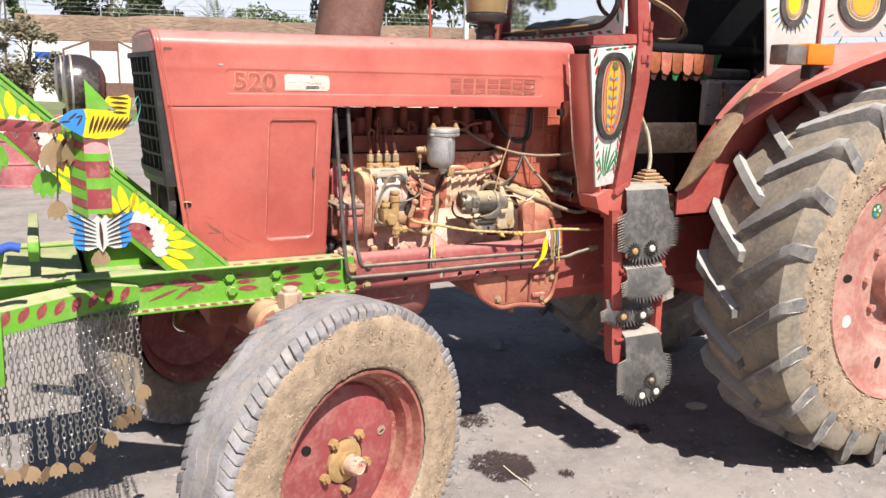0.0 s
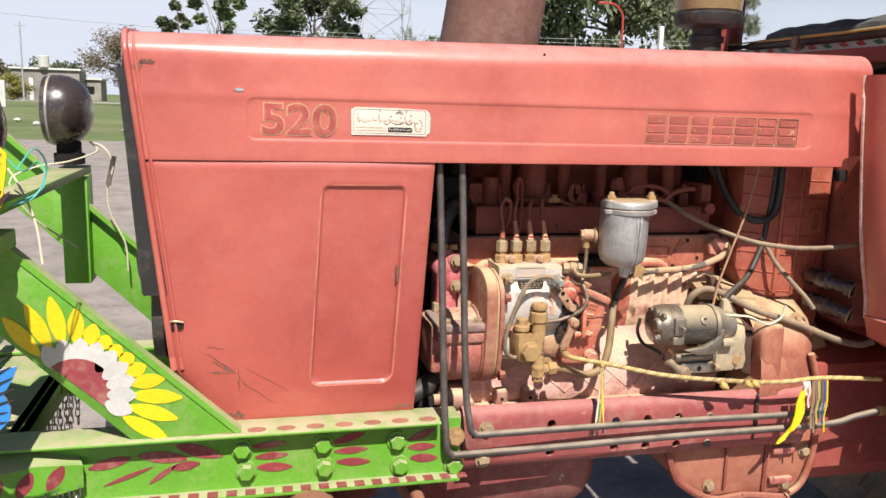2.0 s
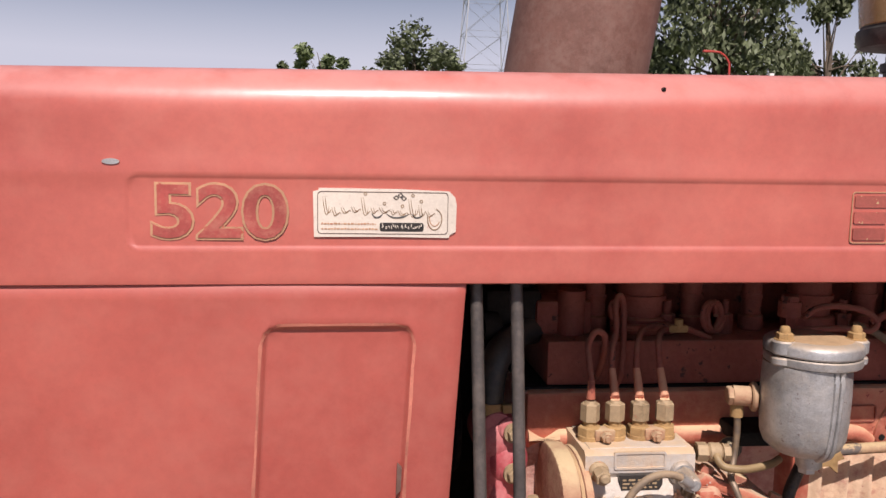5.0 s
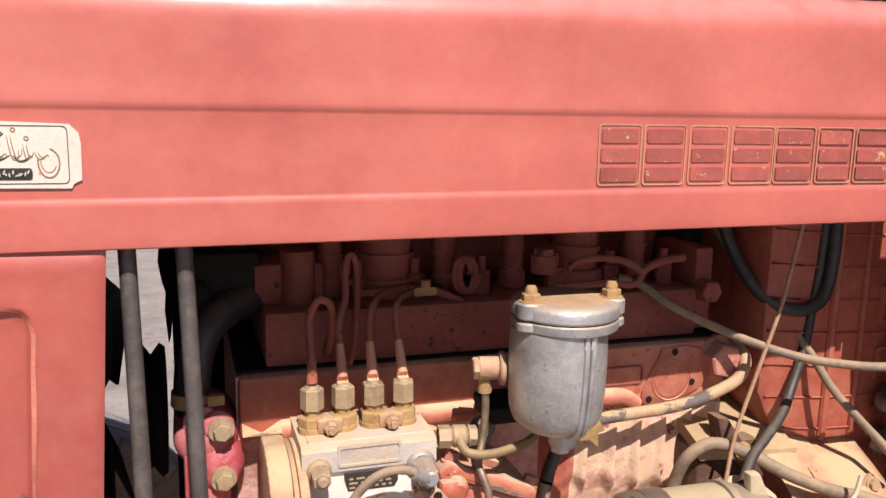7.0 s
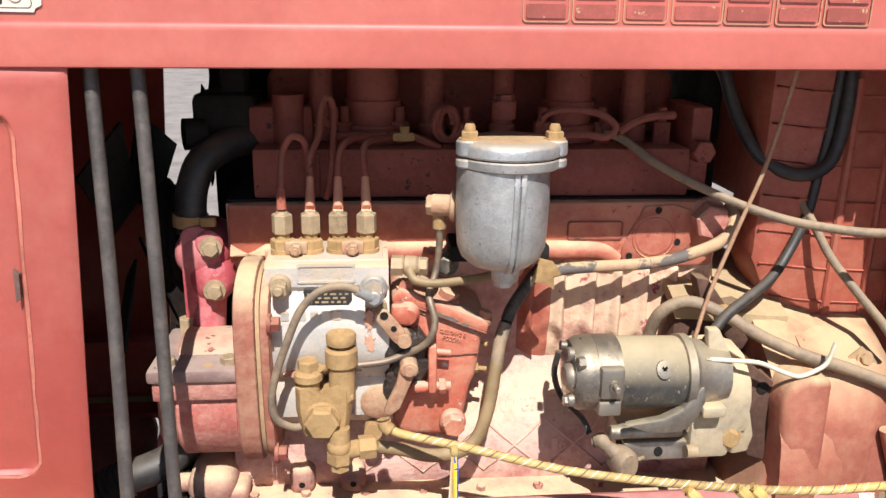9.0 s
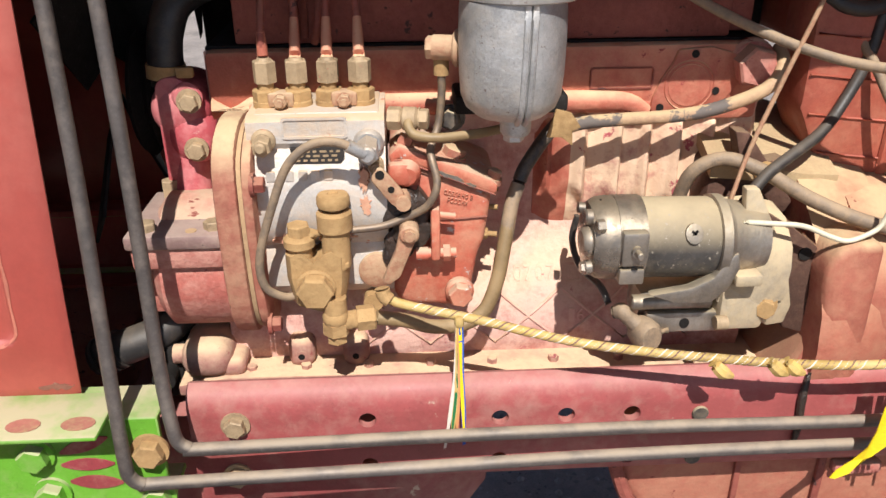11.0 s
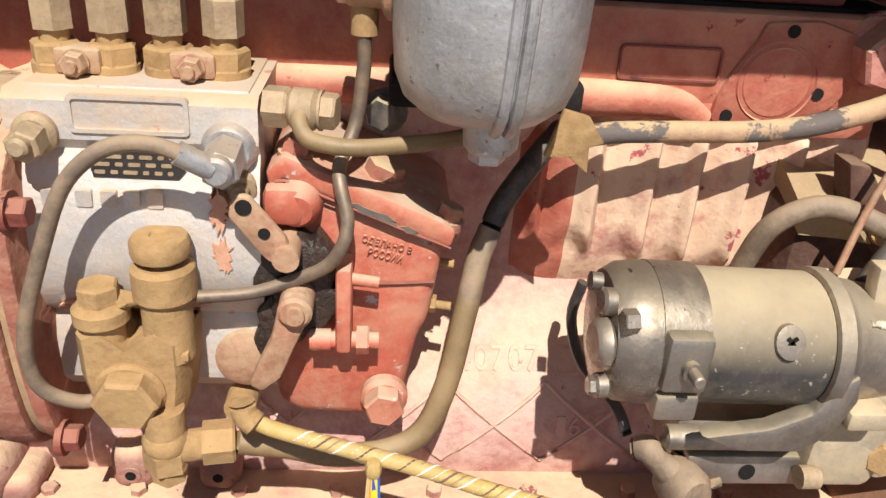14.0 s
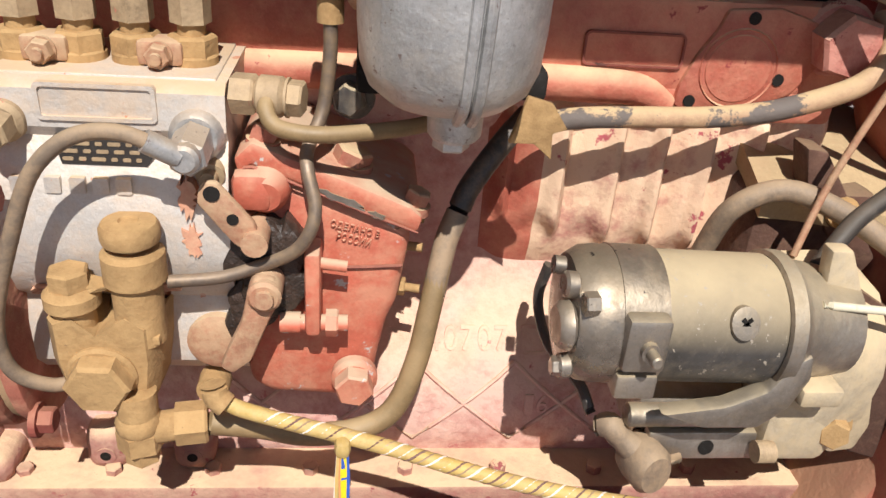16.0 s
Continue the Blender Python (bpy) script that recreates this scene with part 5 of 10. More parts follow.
# ---- wheels ----


def tyre_bm(R, half, rim_r, bulge, shoulder, n=64, side=None):
    """Profile of a tyre turned about the local z axis; z is the axle."""
    prof = [(rim_r, -half * 0.62), (rim_r + 0.012, -half * 0.80), (rim_r + 0.03, -half * 0.92), ((rim_r + R) / 2, -half * bulge), (R - shoulder, -half * 0.96), (R - 0.012, -half * 0.86), (R, -half * 0.5), (R + 0.003, 0), (R, half * 0.5), (R - 0.012, half * 0.86), (R - shoulder, half * 0.96), ((rim_r + R) / 2, half * bulge), (rim_r + 0.03, half * 0.92), (rim_r + 0.012, half * 0.80), (rim_r, half * 0.62)]
    return lathe((0, 0, 0), (0, 0, 1), prof, n)


def spin(m, k, n):
    return m @ Matrix.Rotation(2 * math.pi * k / n, 4, "Z")


def front_wheel(name, centre, steer, outward, label):
    """outward: -1 when the dished face looks towards -y."""
    m = Matrix.Translation(centre) @ Matrix.Rotation(radians(steer), 4, "Z") @ Matrix.Rotation(radians(90 if outward < 0 else -90), 4, "X")
    R, half, rr = 0.465, 0.103, 0.272
    wheel = part(name, moved(tyre_bm(R - 0.003, half, rr, 1.04, 0.035, 96), m), "tyre", tractor, label)
    # worn, chipped shoulder ridges, close together and uneven
    rnd = random.Random(4)
    count = 96
    for k in range(count):
        for s in (1, -1):
            w = 2 * math.pi / count * R * rnd.uniform(0.90, 1.03)
            chip = rnd.choice((0, 0, 0, 0.003, 0.006))
            b = box(R - 0.046, R + 0.0002 + 0.0012 * rnd.random() - chip * 0.3, -w * 0.5, w * 0.5, half * 0.58, half * rnd.uniform(0.955, 0.985), 0.003, 1)
            for v in b.verts:
                if v.co.z > half * 0.8:
                    v.co.x -= (0.006 + chip) if v.co.x > R - 0.02 else 0.0
                    v.co.y *= 0.88
                v.co.y += 0.05 * (v.co.z - half * 0.5) / half
            if s < 0:
                b = moved(b, Matrix.Scale(-1, 4, (0, 0, 1)))
                bmesh.ops.reverse_faces(b, faces=b.faces)
            part("tread_block", moved(b, spin(m, k + rnd.uniform(-0.08, 0.08) + (0.5 if s < 0 else 0), count)), "tread", wheel)
    for z, w in ((-0.043, 0.0165), (0.0, 0.0185), (0.043, 0.0165)):
        rib = []
        for k in range(120):
            a = 2 * math.pi * k / 120
            zz = z + 0.0045 * (1 if k % 6 < 3 else -1) + 0.002 * noise.noise(Vector((a * 14, z * 90, 0)))
            lift = 0.0040 + 0.0026 * noise.noise(Vector((math.cos(a) * 9, math.sin(a) * 9, z * 50))) + 0.0016 * noise.noise(Vector((a * 30, 2, z * 50)))
            rib.append([(q * math.cos(a), q * math.sin(a), zz + d) for q, d in ((R - 0.004, -w - 0.0015), (R + lift, -w), (R + lift, w), (R - 0.004, w + 0.0015))])
        rib.append(rib[0])
        b = loft(rib, False)
        part("tread_rib", moved(b, m), "tread", wheel)
    # caked, uneven dry mud over the moulded side
    side = []
    tab = [(0.286, 0.90), (0.292, 0.972), (0.300, 0.992), (0.308, 1.004), (0.316, 1.018), (0.326, 1.032), (0.338, 1.044), (0.350, 1.050), (0.362, 1.054), (0.374, 1.054), (0.386, 1.050), (0.398, 1.040), (0.408, 1.030), (0.418, 1.012), (0.428, 0.99), (0.436, 0.95)]
    for k in range(260):
        a = 2 * math.pi * k / 260
        u = Vector((math.cos(a), math.sin(a), 0))
        ring = []
        for i, (q, h) in enumerate(tab):
            j = 0.014 * noise.noise(u * 5 + Vector((0, 0, 1))) * sstep(0.40, 0.43, q)
            v = u * q
            lift = 0.0022 * noise.noise(v * 34) + 0.0020 * noise.noise(v * 95) + 0.0016 * noise.noise(v * 190)
            ring.append((u.x * (q + j), u.y * (q + j), half * h + lift + (0.0016 if i in (4, 12) else 0)))
        side.append(ring)
    side.append(side[0])
    part("mud_crust", moved(loft(side, False), m), "mud", wheel, "dry tan mud on the sidewall")
    rc = random.Random(33)
    bm = bmesh.new()
    for i in range(2600):
        a, q = rc.uniform(0, 2 * math.pi), 0.290 + 0.145 * rc.random() ** 1.1
        h = half * (0.97 + 0.09 * math.sin(math.pi * (q - 0.290) / 0.155))
        z = rc.choice((0.001, 0.0015, 0.002, 0.003, 0.004))
        c = Vector((q * math.cos(a), q * math.sin(a), h))
        t1, t2 = Vector((-math.sin(a), math.cos(a), 0)), Vector((math.cos(a), math.sin(a), 0))
        ring = [bm.verts.new(c + (t1 * math.cos(w) * 1.5 + t2 * math.sin(w)) * z * rc.uniform(0.7, 1.4) - Vector((0, 0, 0.002))) for w in (0.2, 1.4, 2.7, 3.9, 5.2)]
        tip = bm.verts.new(c + Vector((0, 0, z * 0.7)))
        for j in range(5):
            bm.faces.new((ring[j], ring[(j + 1) % 5], tip))
    crumb = part("mud_crust", moved(bm, m), "mud", wheel, "crumbs of dry mud on the sidewall")
    crumb["kind"] = "stuff"
    for k, w in ((1.0, 0.010), (2.2, 0.008), (3.3, 0.010), (4.5, 0.010), (5.6, 0.008), (9.4, 0.009), (10.5, 0.009), (11.5, 0.007), (12.4, 0.009), (14.8, 0.009), (15.8, 0.009), (16.8, 0.007), (47.0, 0.010), (48.3, 0.010), (49.5, 0.010)):
        b = ring_plate(ellipse(0.382, 0, 0.013, w, 14), ellipse(0.382, 0, 0.0095, w * 0.62, 14), half * 1.045, half * 1.078)
        b = moved(b, Matrix(((1, 0, 0, 0), (0, 0, 1, 0), (0, 1, 0, 0), (0, 0, 0, 1))))
        bmesh.ops.recalc_face_normals(b, faces=b.faces)
        part("sidewall_bar", moved(b, m @ Matrix.Rotation(2 * math.pi * k / 52, 4, "Z")), "mud", wheel)
    rim = part("rim", moved(lathe((0, 0, 0), (0, 0, 1), [(rr + 0.010, half * 0.80), (rr + 0.006, half * 0.90), (rr - 0.002, half * 0.88), (rr - 0.010, half * 0.6), (rr - 0.024, half * 0.5), (rr - 0.030, half * 0.1), (rr - 0.048, half * 0.02), (rr - 0.052, -half * 0.05), (rr - 0.03, -half * 0.6), (rr, -half * 0.85)], 56), m), "rimmud", wheel, "maroon steel rim caked with tan mud")
    disc = part("wheel_disc", moved(lathe((0, 0, 0), (0, 0, 1), [(rr - 0.05, 0.004), (rr - 0.055, 0.014), (0.19, 0.026), (0.15, 0.028), (0.10, 0.031), (0.07, 0.033), (0.07, 0.022), (rr - 0.055, -0.004)], 48), m), "rim", wheel, "maroon wheel disc with dusty hub bolts")
    for deg, mt in ((150, "dark"), (15, "mud"), (283, "dark")):
        turn = m @ Matrix.Rotation(radians(deg - 90), 4, "Z") @ Matrix.Translation((0, 0, 0.018))
        hole = part("disc_hole", moved(prism(ellipse(0, 0.160, 0.013, 0.017, 18), 0, 0.0135, plane="xy"), turn), mt, disc)
        if mt == "mud":
            part("hole_slit", moved(prism(ellipse(0.002, 0.160, 0.003, 0.009, 12), 0.0135, 0.0145, plane="xy"), turn), "dark", hole)
    hubp = part("hub", moved(lathe((0, 0, 0), (0, 0, 1), [(0.064, 0.014), (0.064, 0.036), (0.056, 0.042), (0.050, 0.044), (0.036, 0.046), (0.034, 0.056), (0, 0.056)], 32), m), "khaki", wheel, "dusty cast wheel hub")
    part("hub_cap", moved(lathe((0, 0, 0), (0, 0, 1), [(0.028, 0.052), (0.029, 0.078), (0.027, 0.090), (0.020, 0.098), (0.019, 0.094), (0.008, 0.095), (0, 0.095)], 28), m), "peel", hubp, "dusty pink hub cap")
    for k in range(5):
        b = merge(hexa((0.084, 0, 0.028), (0.084, 0, 0.048), 0.015, 0.2 * k), cyl((0.084, 0, 0.044), (0.084, 0, 0.056), 0.008, n=12))
        part("wheel_nut", moved(b, m @ Matrix.Rotation(radians(72 * k + 52), 4, "Z")), "khaki", disc)
    return wheel


front_wheel("front_wheel", (0.853, 1.798, 0.465), 24, -1, "dusty worn front tyre on a maroon rim, steered aside")
front_wheel("front_wheel", (0.70, 3.36, 0.465), 20, 1, "front tyre on the far side in shade")


def rear_wheel(centre, outward, label):
    m = Matrix.Translation(centre) @ Matrix.Rotation(radians(90 if outward < 0 else -90), 4, "X")
    R, half, rr = 0.752, 0.212, 0.480
    wheel = part("rear_wheel", moved(tyre_bm(R, half, rr, 1.0, 0.05, 80), m), "tyre", tractor, label)
    n = 22

    def lug(s):
        secs = []
        for i in range(12):
            t = (i - 2) / 9
            z = s * (half * 1.0 - max(0.0, t) * half * 1.06)
            if t < 0:
                z = s * half * (1.0 + 0.02 * i)
            ang = 0.03 + 0.235 * max(0.0, t) ** 0.9 - 0.03 * min(0.0, t)
            rb = R - 0.035 + 0.34 * min(0.0, t - 0.1)
            rt = R + 0.036 + (0.30 * (t - 0.06) if t < 0.06 else 0) + 0.002 * math.sin(i * 2.3)
            w = 0.0235 if t < 0.9 else 0.020
            ring = []
            for q, d in ((rb, -w * 1.30), (rt - 0.004, -w * 0.92), (rt, -w * 0.78), (rt, w * 0.78), (rt - 0.004, w * 0.92), (rb, w * 1.30)):
                a = ang + d / R
                ring.append((q * math.cos(a), q * math.sin(a), z))
            secs.append(ring)
        return loft(secs)

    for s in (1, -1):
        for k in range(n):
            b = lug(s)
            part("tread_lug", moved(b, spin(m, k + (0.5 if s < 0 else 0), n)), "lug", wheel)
    crust = []
    tab = [(0.488, 0.90), (0.493, 0.985), (0.503, 1.015), (0.515, 1.030), (0.530, 1.040), (0.545, 1.046), (0.560, 1.048), (0.576, 1.046), (0.592, 1.040), (0.610, 1.030), (0.628, 1.015), (0.644, 0.995), (0.656, 0.965)]
    for k in range(300):
        a = 2 * math.pi * k / 300
        u = Vector((math.cos(a), math.sin(a), 0))
        ring = []
        for q, h in tab:
            v = u * q
            j = 0.020 * noise.noise(u * 6 + Vector((0, 0, 3))) * sstep(0.59, 0.64, q)
            lift = 0.006 * noise.noise(v * 22) + 0.005 * noise.noise(v * 60) + 0.003 * noise.noise(v * 140)
            ring.append((u.x * (q + j), u.y * (q + j), half * h + lift * sstep(0.488, 0.50, q)))
        crust.append(ring)
    crust.append(crust[0])
    part("mud_crust", moved(loft(crust, False), m), "mud", wheel, "dry tan mud on the sidewall")
    rc = random.Random(31)
    bm = bmesh.new()
    for i in range(1500):
        a, q = rc.uniform(0, 2 * math.pi), 0.490 + 0.14 * rc.random() ** 1.6
        h = half * (1.00 + 0.045 * min(1, (q - 0.490) / 0.05))
        z = rc.choice((0.002, 0.003, 0.004, 0.006, 0.008))
        c = Vector((q * math.cos(a), q * math.sin(a), h))
        t1, t2 = Vector((-math.sin(a), math.cos(a), 0)), Vector((math.cos(a), math.sin(a), 0))
        ring = [bm.verts.new(c + (t1 * math.cos(w) + t2 * math.sin(w)) * z * rc.uniform(0.7, 1.4) - Vector((0, 0, 0.003))) for w in (0.2, 1.4, 2.7, 3.9, 5.2)]
        tip = bm.verts.new(c + Vector((0, 0, z * 0.9)))
        for j in range(5):
            bm.faces.new((ring[j], ring[(j + 1) % 5], tip))
    crumb = part("mud_crust", moved(bm, m), "mud", wheel, "crumbs of dry mud along the rim")
    crumb["kind"] = "stuff"
    rim = part("rim", moved(lathe((0, 0, 0), (0, 0, 1), [(0.500, 0.150), (0.494, 0.205), (0.487, 0.214), (0.479, 0.211), (0.473, 0.190), (0.462, 0.168), (0.44, 0.163), (0.300, 0.163), (0.286, 0.154), (0.272, 0.138), (0.262, 0.134), (0.222, 0.134), (0.212, 0.124), (0.204, 0.112), (0.12, 0.108), (0.12, 0.165), (0.10, 0.178), (0, 0.178)], 72), m), "rimr", wheel, "pale red steel rear wheel disc with sunlight in its paint")
    for deg in (174, 254, 334, 84):
        b = prism(ellipse(0, 0.352, 0.017, 0.026, 16), 0, 0.012, plane="xy")
        part("disc_hole", moved(b, m @ Matrix.Rotation(radians(deg - 90), 4, "Z") @ Matrix.Translation((0, 0, 0.1525))), "dark", rim)
    for k in range(8):
        b = hexa((0.165, 0, 0.108), (0.165, 0, 0.130), 0.018)
        part("wheel_nut", moved(b, m @ Matrix.Rotation(2 * math.pi * k / 8, 4, "Z")), "rimr", rim)
    for deg, mt, r in ((203, "white", 0.026), (128, "greend", 0.030)):
        a = radians(deg)
        q = 0.352 if mt == "white" else 0.372
        c = (q * math.cos(a), q * math.sin(a))
        st = part("round_sticker", moved(cyl((*c, 0.160), (*c, 0.1642), r, n=26), m), mt, rim, "round white sticker" if mt == "white" else "round green sticker with pale petals")
        if mt != "white":
            for i in range(5):
                w = a + 0.4 + 2 * math.pi * i / 5
                e = (c[0] + 0.016 * math.cos(w), c[1] + 0.016 * math.sin(w))
                part("sticker_petal", moved(cyl((*e, 0.162), (*e, 0.1648), 0.007, n=12), m), ("white", "blue", "gilt", "white", "white")[i], st)
    return wheel


rear_wheel((3.235, 1.875, 0.792), -1, "large dusty rear tyre with angled lugs on a red rim")
rear_wheel((3.235, 3.285, 0.792), 1, "large rear tyre on the far side in shade")

# front axle beam and kingpin
axle = part("front_axle", tube([(0.80, 2.02, 0.80), (0.79, 2.15, 0.79), (0.78, 2.35, 0.74), (0.78, MID, 0.70), (0.78, 2.85, 0.74), (0.78, 3.10, 0.78)], [0.060, 0.062, 0.06, 0.065, 0.06, 0.06], 16), "castd", tractor, "red-brown cast front axle beam")
part("axle_end", cyl((0.74, 1.985, 0.815), (0.735, 2.12, 0.81), 0.068, 0.060, n=24, bev=0.012), "casttan", axle, "dusty axle end boss")
part("kingpin", [cyl((0.778, 1.995, 0.40), (0.778, 1.988, 0.845), 0.042, n=24), cyl((0.778, 1.988, 0.832), (0.778, 1.988, 0.872), 0.050, n=24, bev=0.006), hexa((0.778, 1.988, 0.870), (0.778, 1.988, 0.922), 0.036, 0.2), cyl((0.778, 1.988, 0.920), (0.778, 1.988, 0.934), 0.022, n=16, bev=0.003)], "paledust", axle, "dusty kingpin with a large hexagon nut")
part("steering_arm", tube([(0.80, 1.95, 0.82), (0.90, 1.98, 0.83), (0.99, 2.04, 0.82)], [0.026, 0.020, 0.017], 10), "cast", axle)
part("tie_rod", tube([(0.99, 2.04, 0.80), (1.0, 2.58, 0.78), (0.98, 3.12, 0.80)], 0.014, 10), "castd", axle)
part("stub_axle", cyl((0.775, 1.97, 0.455), (0.82, 1.81, 0.452), 0.045, n=20), "castd", axle)
part("stub_axle", cyl((0.775, 3.15, 0.455), (0.70, 3.33, 0.452), 0.045, n=20), "castd", axle)
part("kingpin", cyl((0.775, 3.15, 0.40), (0.775, 3.15, 0.84), 0.040, n=20), "castd", axle)
part("axle_bracket", box(0.62, 0.95, 2.42, 2.74, 0.70, 0.86, 0.02), "castd", tractor)

# ---- the engine ----
FOOT = [(0.915, 2.430), (0.925, 2.4285), (0.940, 2.429), (0.962, 2.432), (0.978, 2.4375), (0.990, 2.4445), (1.002, 2.454), (1.014, 2.466), (1.026, 2.477), (1.040, 2.487), (1.056, 2.494)]


def foot_y(z):
    """Where the flaring foot of the block lies at that height."""
    for (p, u), (q, v) in zip(FOOT, FOOT[1:]):
        if z <= q:
            return u + (v - u) * (z - p) / (q - p)
    return 2.494


engine = part("engine_block", loft([[(x, y, z) for y, z in [(2.480, 1.272), (2.480, 1.215), (2.484, 1.19), (2.497, 1.165), (2.497, 1.075), *[(y, z) for z, y in reversed(FOOT)], (2.432, 0.905), (2.76, 0.905), (2.76, 1.272)]] for x in (1.130, 1.135, 1.5, 1.752, 1.757)]), "castp", tractor, "dusty red cast engine block with sunlight in its pale colour")
upper = part("block_face", [box(1.132, 1.752, 2.470, 2.50, 1.206, 1.2735, 0.006), box(1.612, 1.752, 2.4705, 2.50, 1.186, 1.215, 0.006)], "facered", tractor, "red machined upper band of the block")
part("face_ridge", tube([(1.135, 2.474, 1.211), (1.30, 2.472, 1.212), (1.45, 2.470, 1.212), (1.56, 2.470, 1.211), (1.600, 2.471, 1.208), (1.622, 2.472, 1.196)], [0.013, 0.013, 0.013, 0.013, 0.012, 0.010], 14, 4), "facered", upper, "rounded ridge along the block")
part("cover_boss", prism([(1.652, 1.268), (1.648, 1.255), (1.636, 1.235), (1.628, 1.215), (1.626, 1.200), (1.636, 1.191), (1.66, 1.194), (1.69, 1.200), (1.712, 1.210), (1.728, 1.232), (1.72, 1.262), (1.69, 1.2705)], 2.4665, 2.475, 0.003), "facered", upper)
part("cover_disc", merge(cyl((1.668, 2.468, 1.2275), (1.668, 2.4658, 1.2275), 0.0245, n=36, bev=0.0008), lathe((1.668, 2.4672, 1.2275), (0, -1, 0), [(0.0265, 0), (0.0280, 0.0018), (0.0295, 0)], 36)), "facered", upper)
for x, z in ((1.671, 1.263), (1.637, 1.203), (1.699, 1.221)):
    part("bolt_hole", cyl((x, 2.4655, z), (x, 2.470, z), 0.0044, n=14), "dark", upper)
part("cast_label", ring_plate(rrect(1.555, 1.627, 1.225, 1.249, 0.004), rrect(1.5565, 1.6255, 1.2265, 1.2475, 0.003), 2.4675, 2.4715), "castd", upper)
part("oil_plug", [hexa((1.737, 2.478, 1.251), (1.737, 2.446, 1.250), 0.0235, 0.25), cyl((1.737, 2.48, 1.251), (1.737, 2.468, 1.251), 0.0275, n=24, bev=0.003)], "cast", engine, "large rusty hexagon plug")
part("head_gasket", box(1.131, 1.755, 2.486, 2.74, 1.2725, 1.2765), "dark", engine)
head = part("cylinder_head", box(1.163, 1.716, 2.490, 2.74, 1.2765, 1.338, 0.004), "castd", tractor, "brown-red cylinder head")
part("head_step", box(1.235, 1.245, 2.486, 2.50, 1.282, 1.332, 0.003), "castd", head)
part("head_rail", [box(1.155, 1.235, 2.53, 2.60, 1.337, 1.385, 0.006), cyl((1.205, 2.535, 1.338), (1.205, 2.535, 1.40), 0.020, n=18)], "castd", head)
part("head_end", box(1.717, 1.745, 2.50, 2.60, 1.28, 1.39, 0.006), "castd", head)
part("rocker_cover", box(1.17, 1.73, 2.60, 2.76, 1.338, 1.43, 0.02, 3), "castd", tractor, "dark red valve cover under the hood")
for x, r in ((1.245, 0.015), (1.311, 0.033), (1.388, 0.015), (1.480, 0.014), (1.568, 0.030), (1.655, 0.016)):
    part("head_pipe", [cyl((x, 2.555, 1.338), (x, 2.555, 1.446), r, n=20), cyl((x, 2.555, 1.338), (x, 2.555, 1.362), r * 1.25, n=20, bev=0.003), cyl((x, 2.555, 1.385), (x, 2.555, 1.392), r * 1.12, n=20)], "castd", head, "vertical dark red pipe")
for x in (1.275, 1.345, 1.43, 1.53, 1.61, 1.69):
    part("injector_nut", [hexa((x, 2.535, 1.338), (x, 2.535, 1.366), 0.012, x), cyl((x, 2.535, 1.36), (x, 2.535, 1.385), 0.006, n=10)], "castd", head)
part("plug_hex", hexa((1.728, 2.50, 1.335), (1.728, 2.475, 1.335), 0.015), "castd", head)

# corrugated face of the crankcase
WAVE = [(1.500, 0.0), (1.514, 0.7), (1.520, 0.15), (1.540, 0.55), (1.554, 1.0), (1.562, 0.0), (1.580, 0.35), (1.597, 0.75), (1.603, 0.2), (1.618, 0.45), (1.630, 1.0), (1.638, 0.1), (1.655, 0.55), (1.667, 0.95), (1.674, 0.05), (1.690, 0.4), (1.706, 0.9), (1.713, 0.15), (1.735, 0.55), (1.748, 0.85), (1.756, 0.3)]


def wave(x, z):
    """Uneven upright folds of the crankcase wall that run out towards the bottom."""
    f = 0.0
    for (a, p), (b, q) in zip(WAVE, WAVE[1:]):
        if a <= x <= b:
            f = p + (q - p) * sstep(a, b, x)
    low = 1.100 - 0.16 * (x - 1.56) + 0.006 * math.sin(x * 160)
    base = 2.4850 + 0.0110 * sstep(1.535, 1.502, x)
    y = base - 0.0165 * f * sstep(low - 0.022, low + 0.006, z) * sstep(1.200, 1.180, z) + 0.0025 * noise.noise(Vector((x * 30, z * 30, 4)))
    return y + (2.4945 - y) * sstep(1.082, 1.046, z)


part("smooth_wall", relief([1.500 + 0.040 * i / 20 for i in range(21)], [1.045 + 0.150 * i / 40 for i in range(41)], lambda u, v: (u, v), wave, 0.006), "facered", engine)
part("ribbed_wall", relief([1.540 + 0.216 * i / 108 for i in range(109)], [1.045 + 0.150 * i / 40 for i in range(41)], lambda u, v: (u, v), wave, 0.006), "wallpink", engine, "folded crankcase wall with peeling pink paint")
# raised lozenges and casting numbers
for cx in (1.331, 1.411, 1.491, 1.571, 1.651):
    for s in (-1, 1):
        a, b = Vector((cx - 0.040 * s, 0, 0.922)), Vector((cx + 0.040 * s, 0, 0.988))
        line = [a + (b - a) * (k / 6) for k in range(7)]
        part("raised_rib", tube([(p.x, foot_y(p.z) - 0.0004, p.z) for p in line], 0.0019, 6, 1, False), "castp", engine)
def on_slope(bm):
    """Lays flat lettering on the sloping foot of the block."""
    for v in bm.verts:
        v.co.y += foot_y(v.co.z) - 2.432
    return bm


for k, ch in enumerate("40707"):
    part("casting_digit", on_slope(fit_text(ch, 1.460 + 0.0137 * k, 1.4708 + 0.0137 * k, 0.9955, 1.0105, 2.4315, bold=0.0004, extrude=0.0012)), "castp", engine)
for k, ch in enumerate("16"):
    part("casting_digit", on_slope(fit_text(ch, 1.539 + 0.012 * k + (0.002 if k == 0 else 0), 1.548 + 0.012 * k, 0.9465, 0.9635, 2.4315, extrude=0.0010)), "castp", engine)
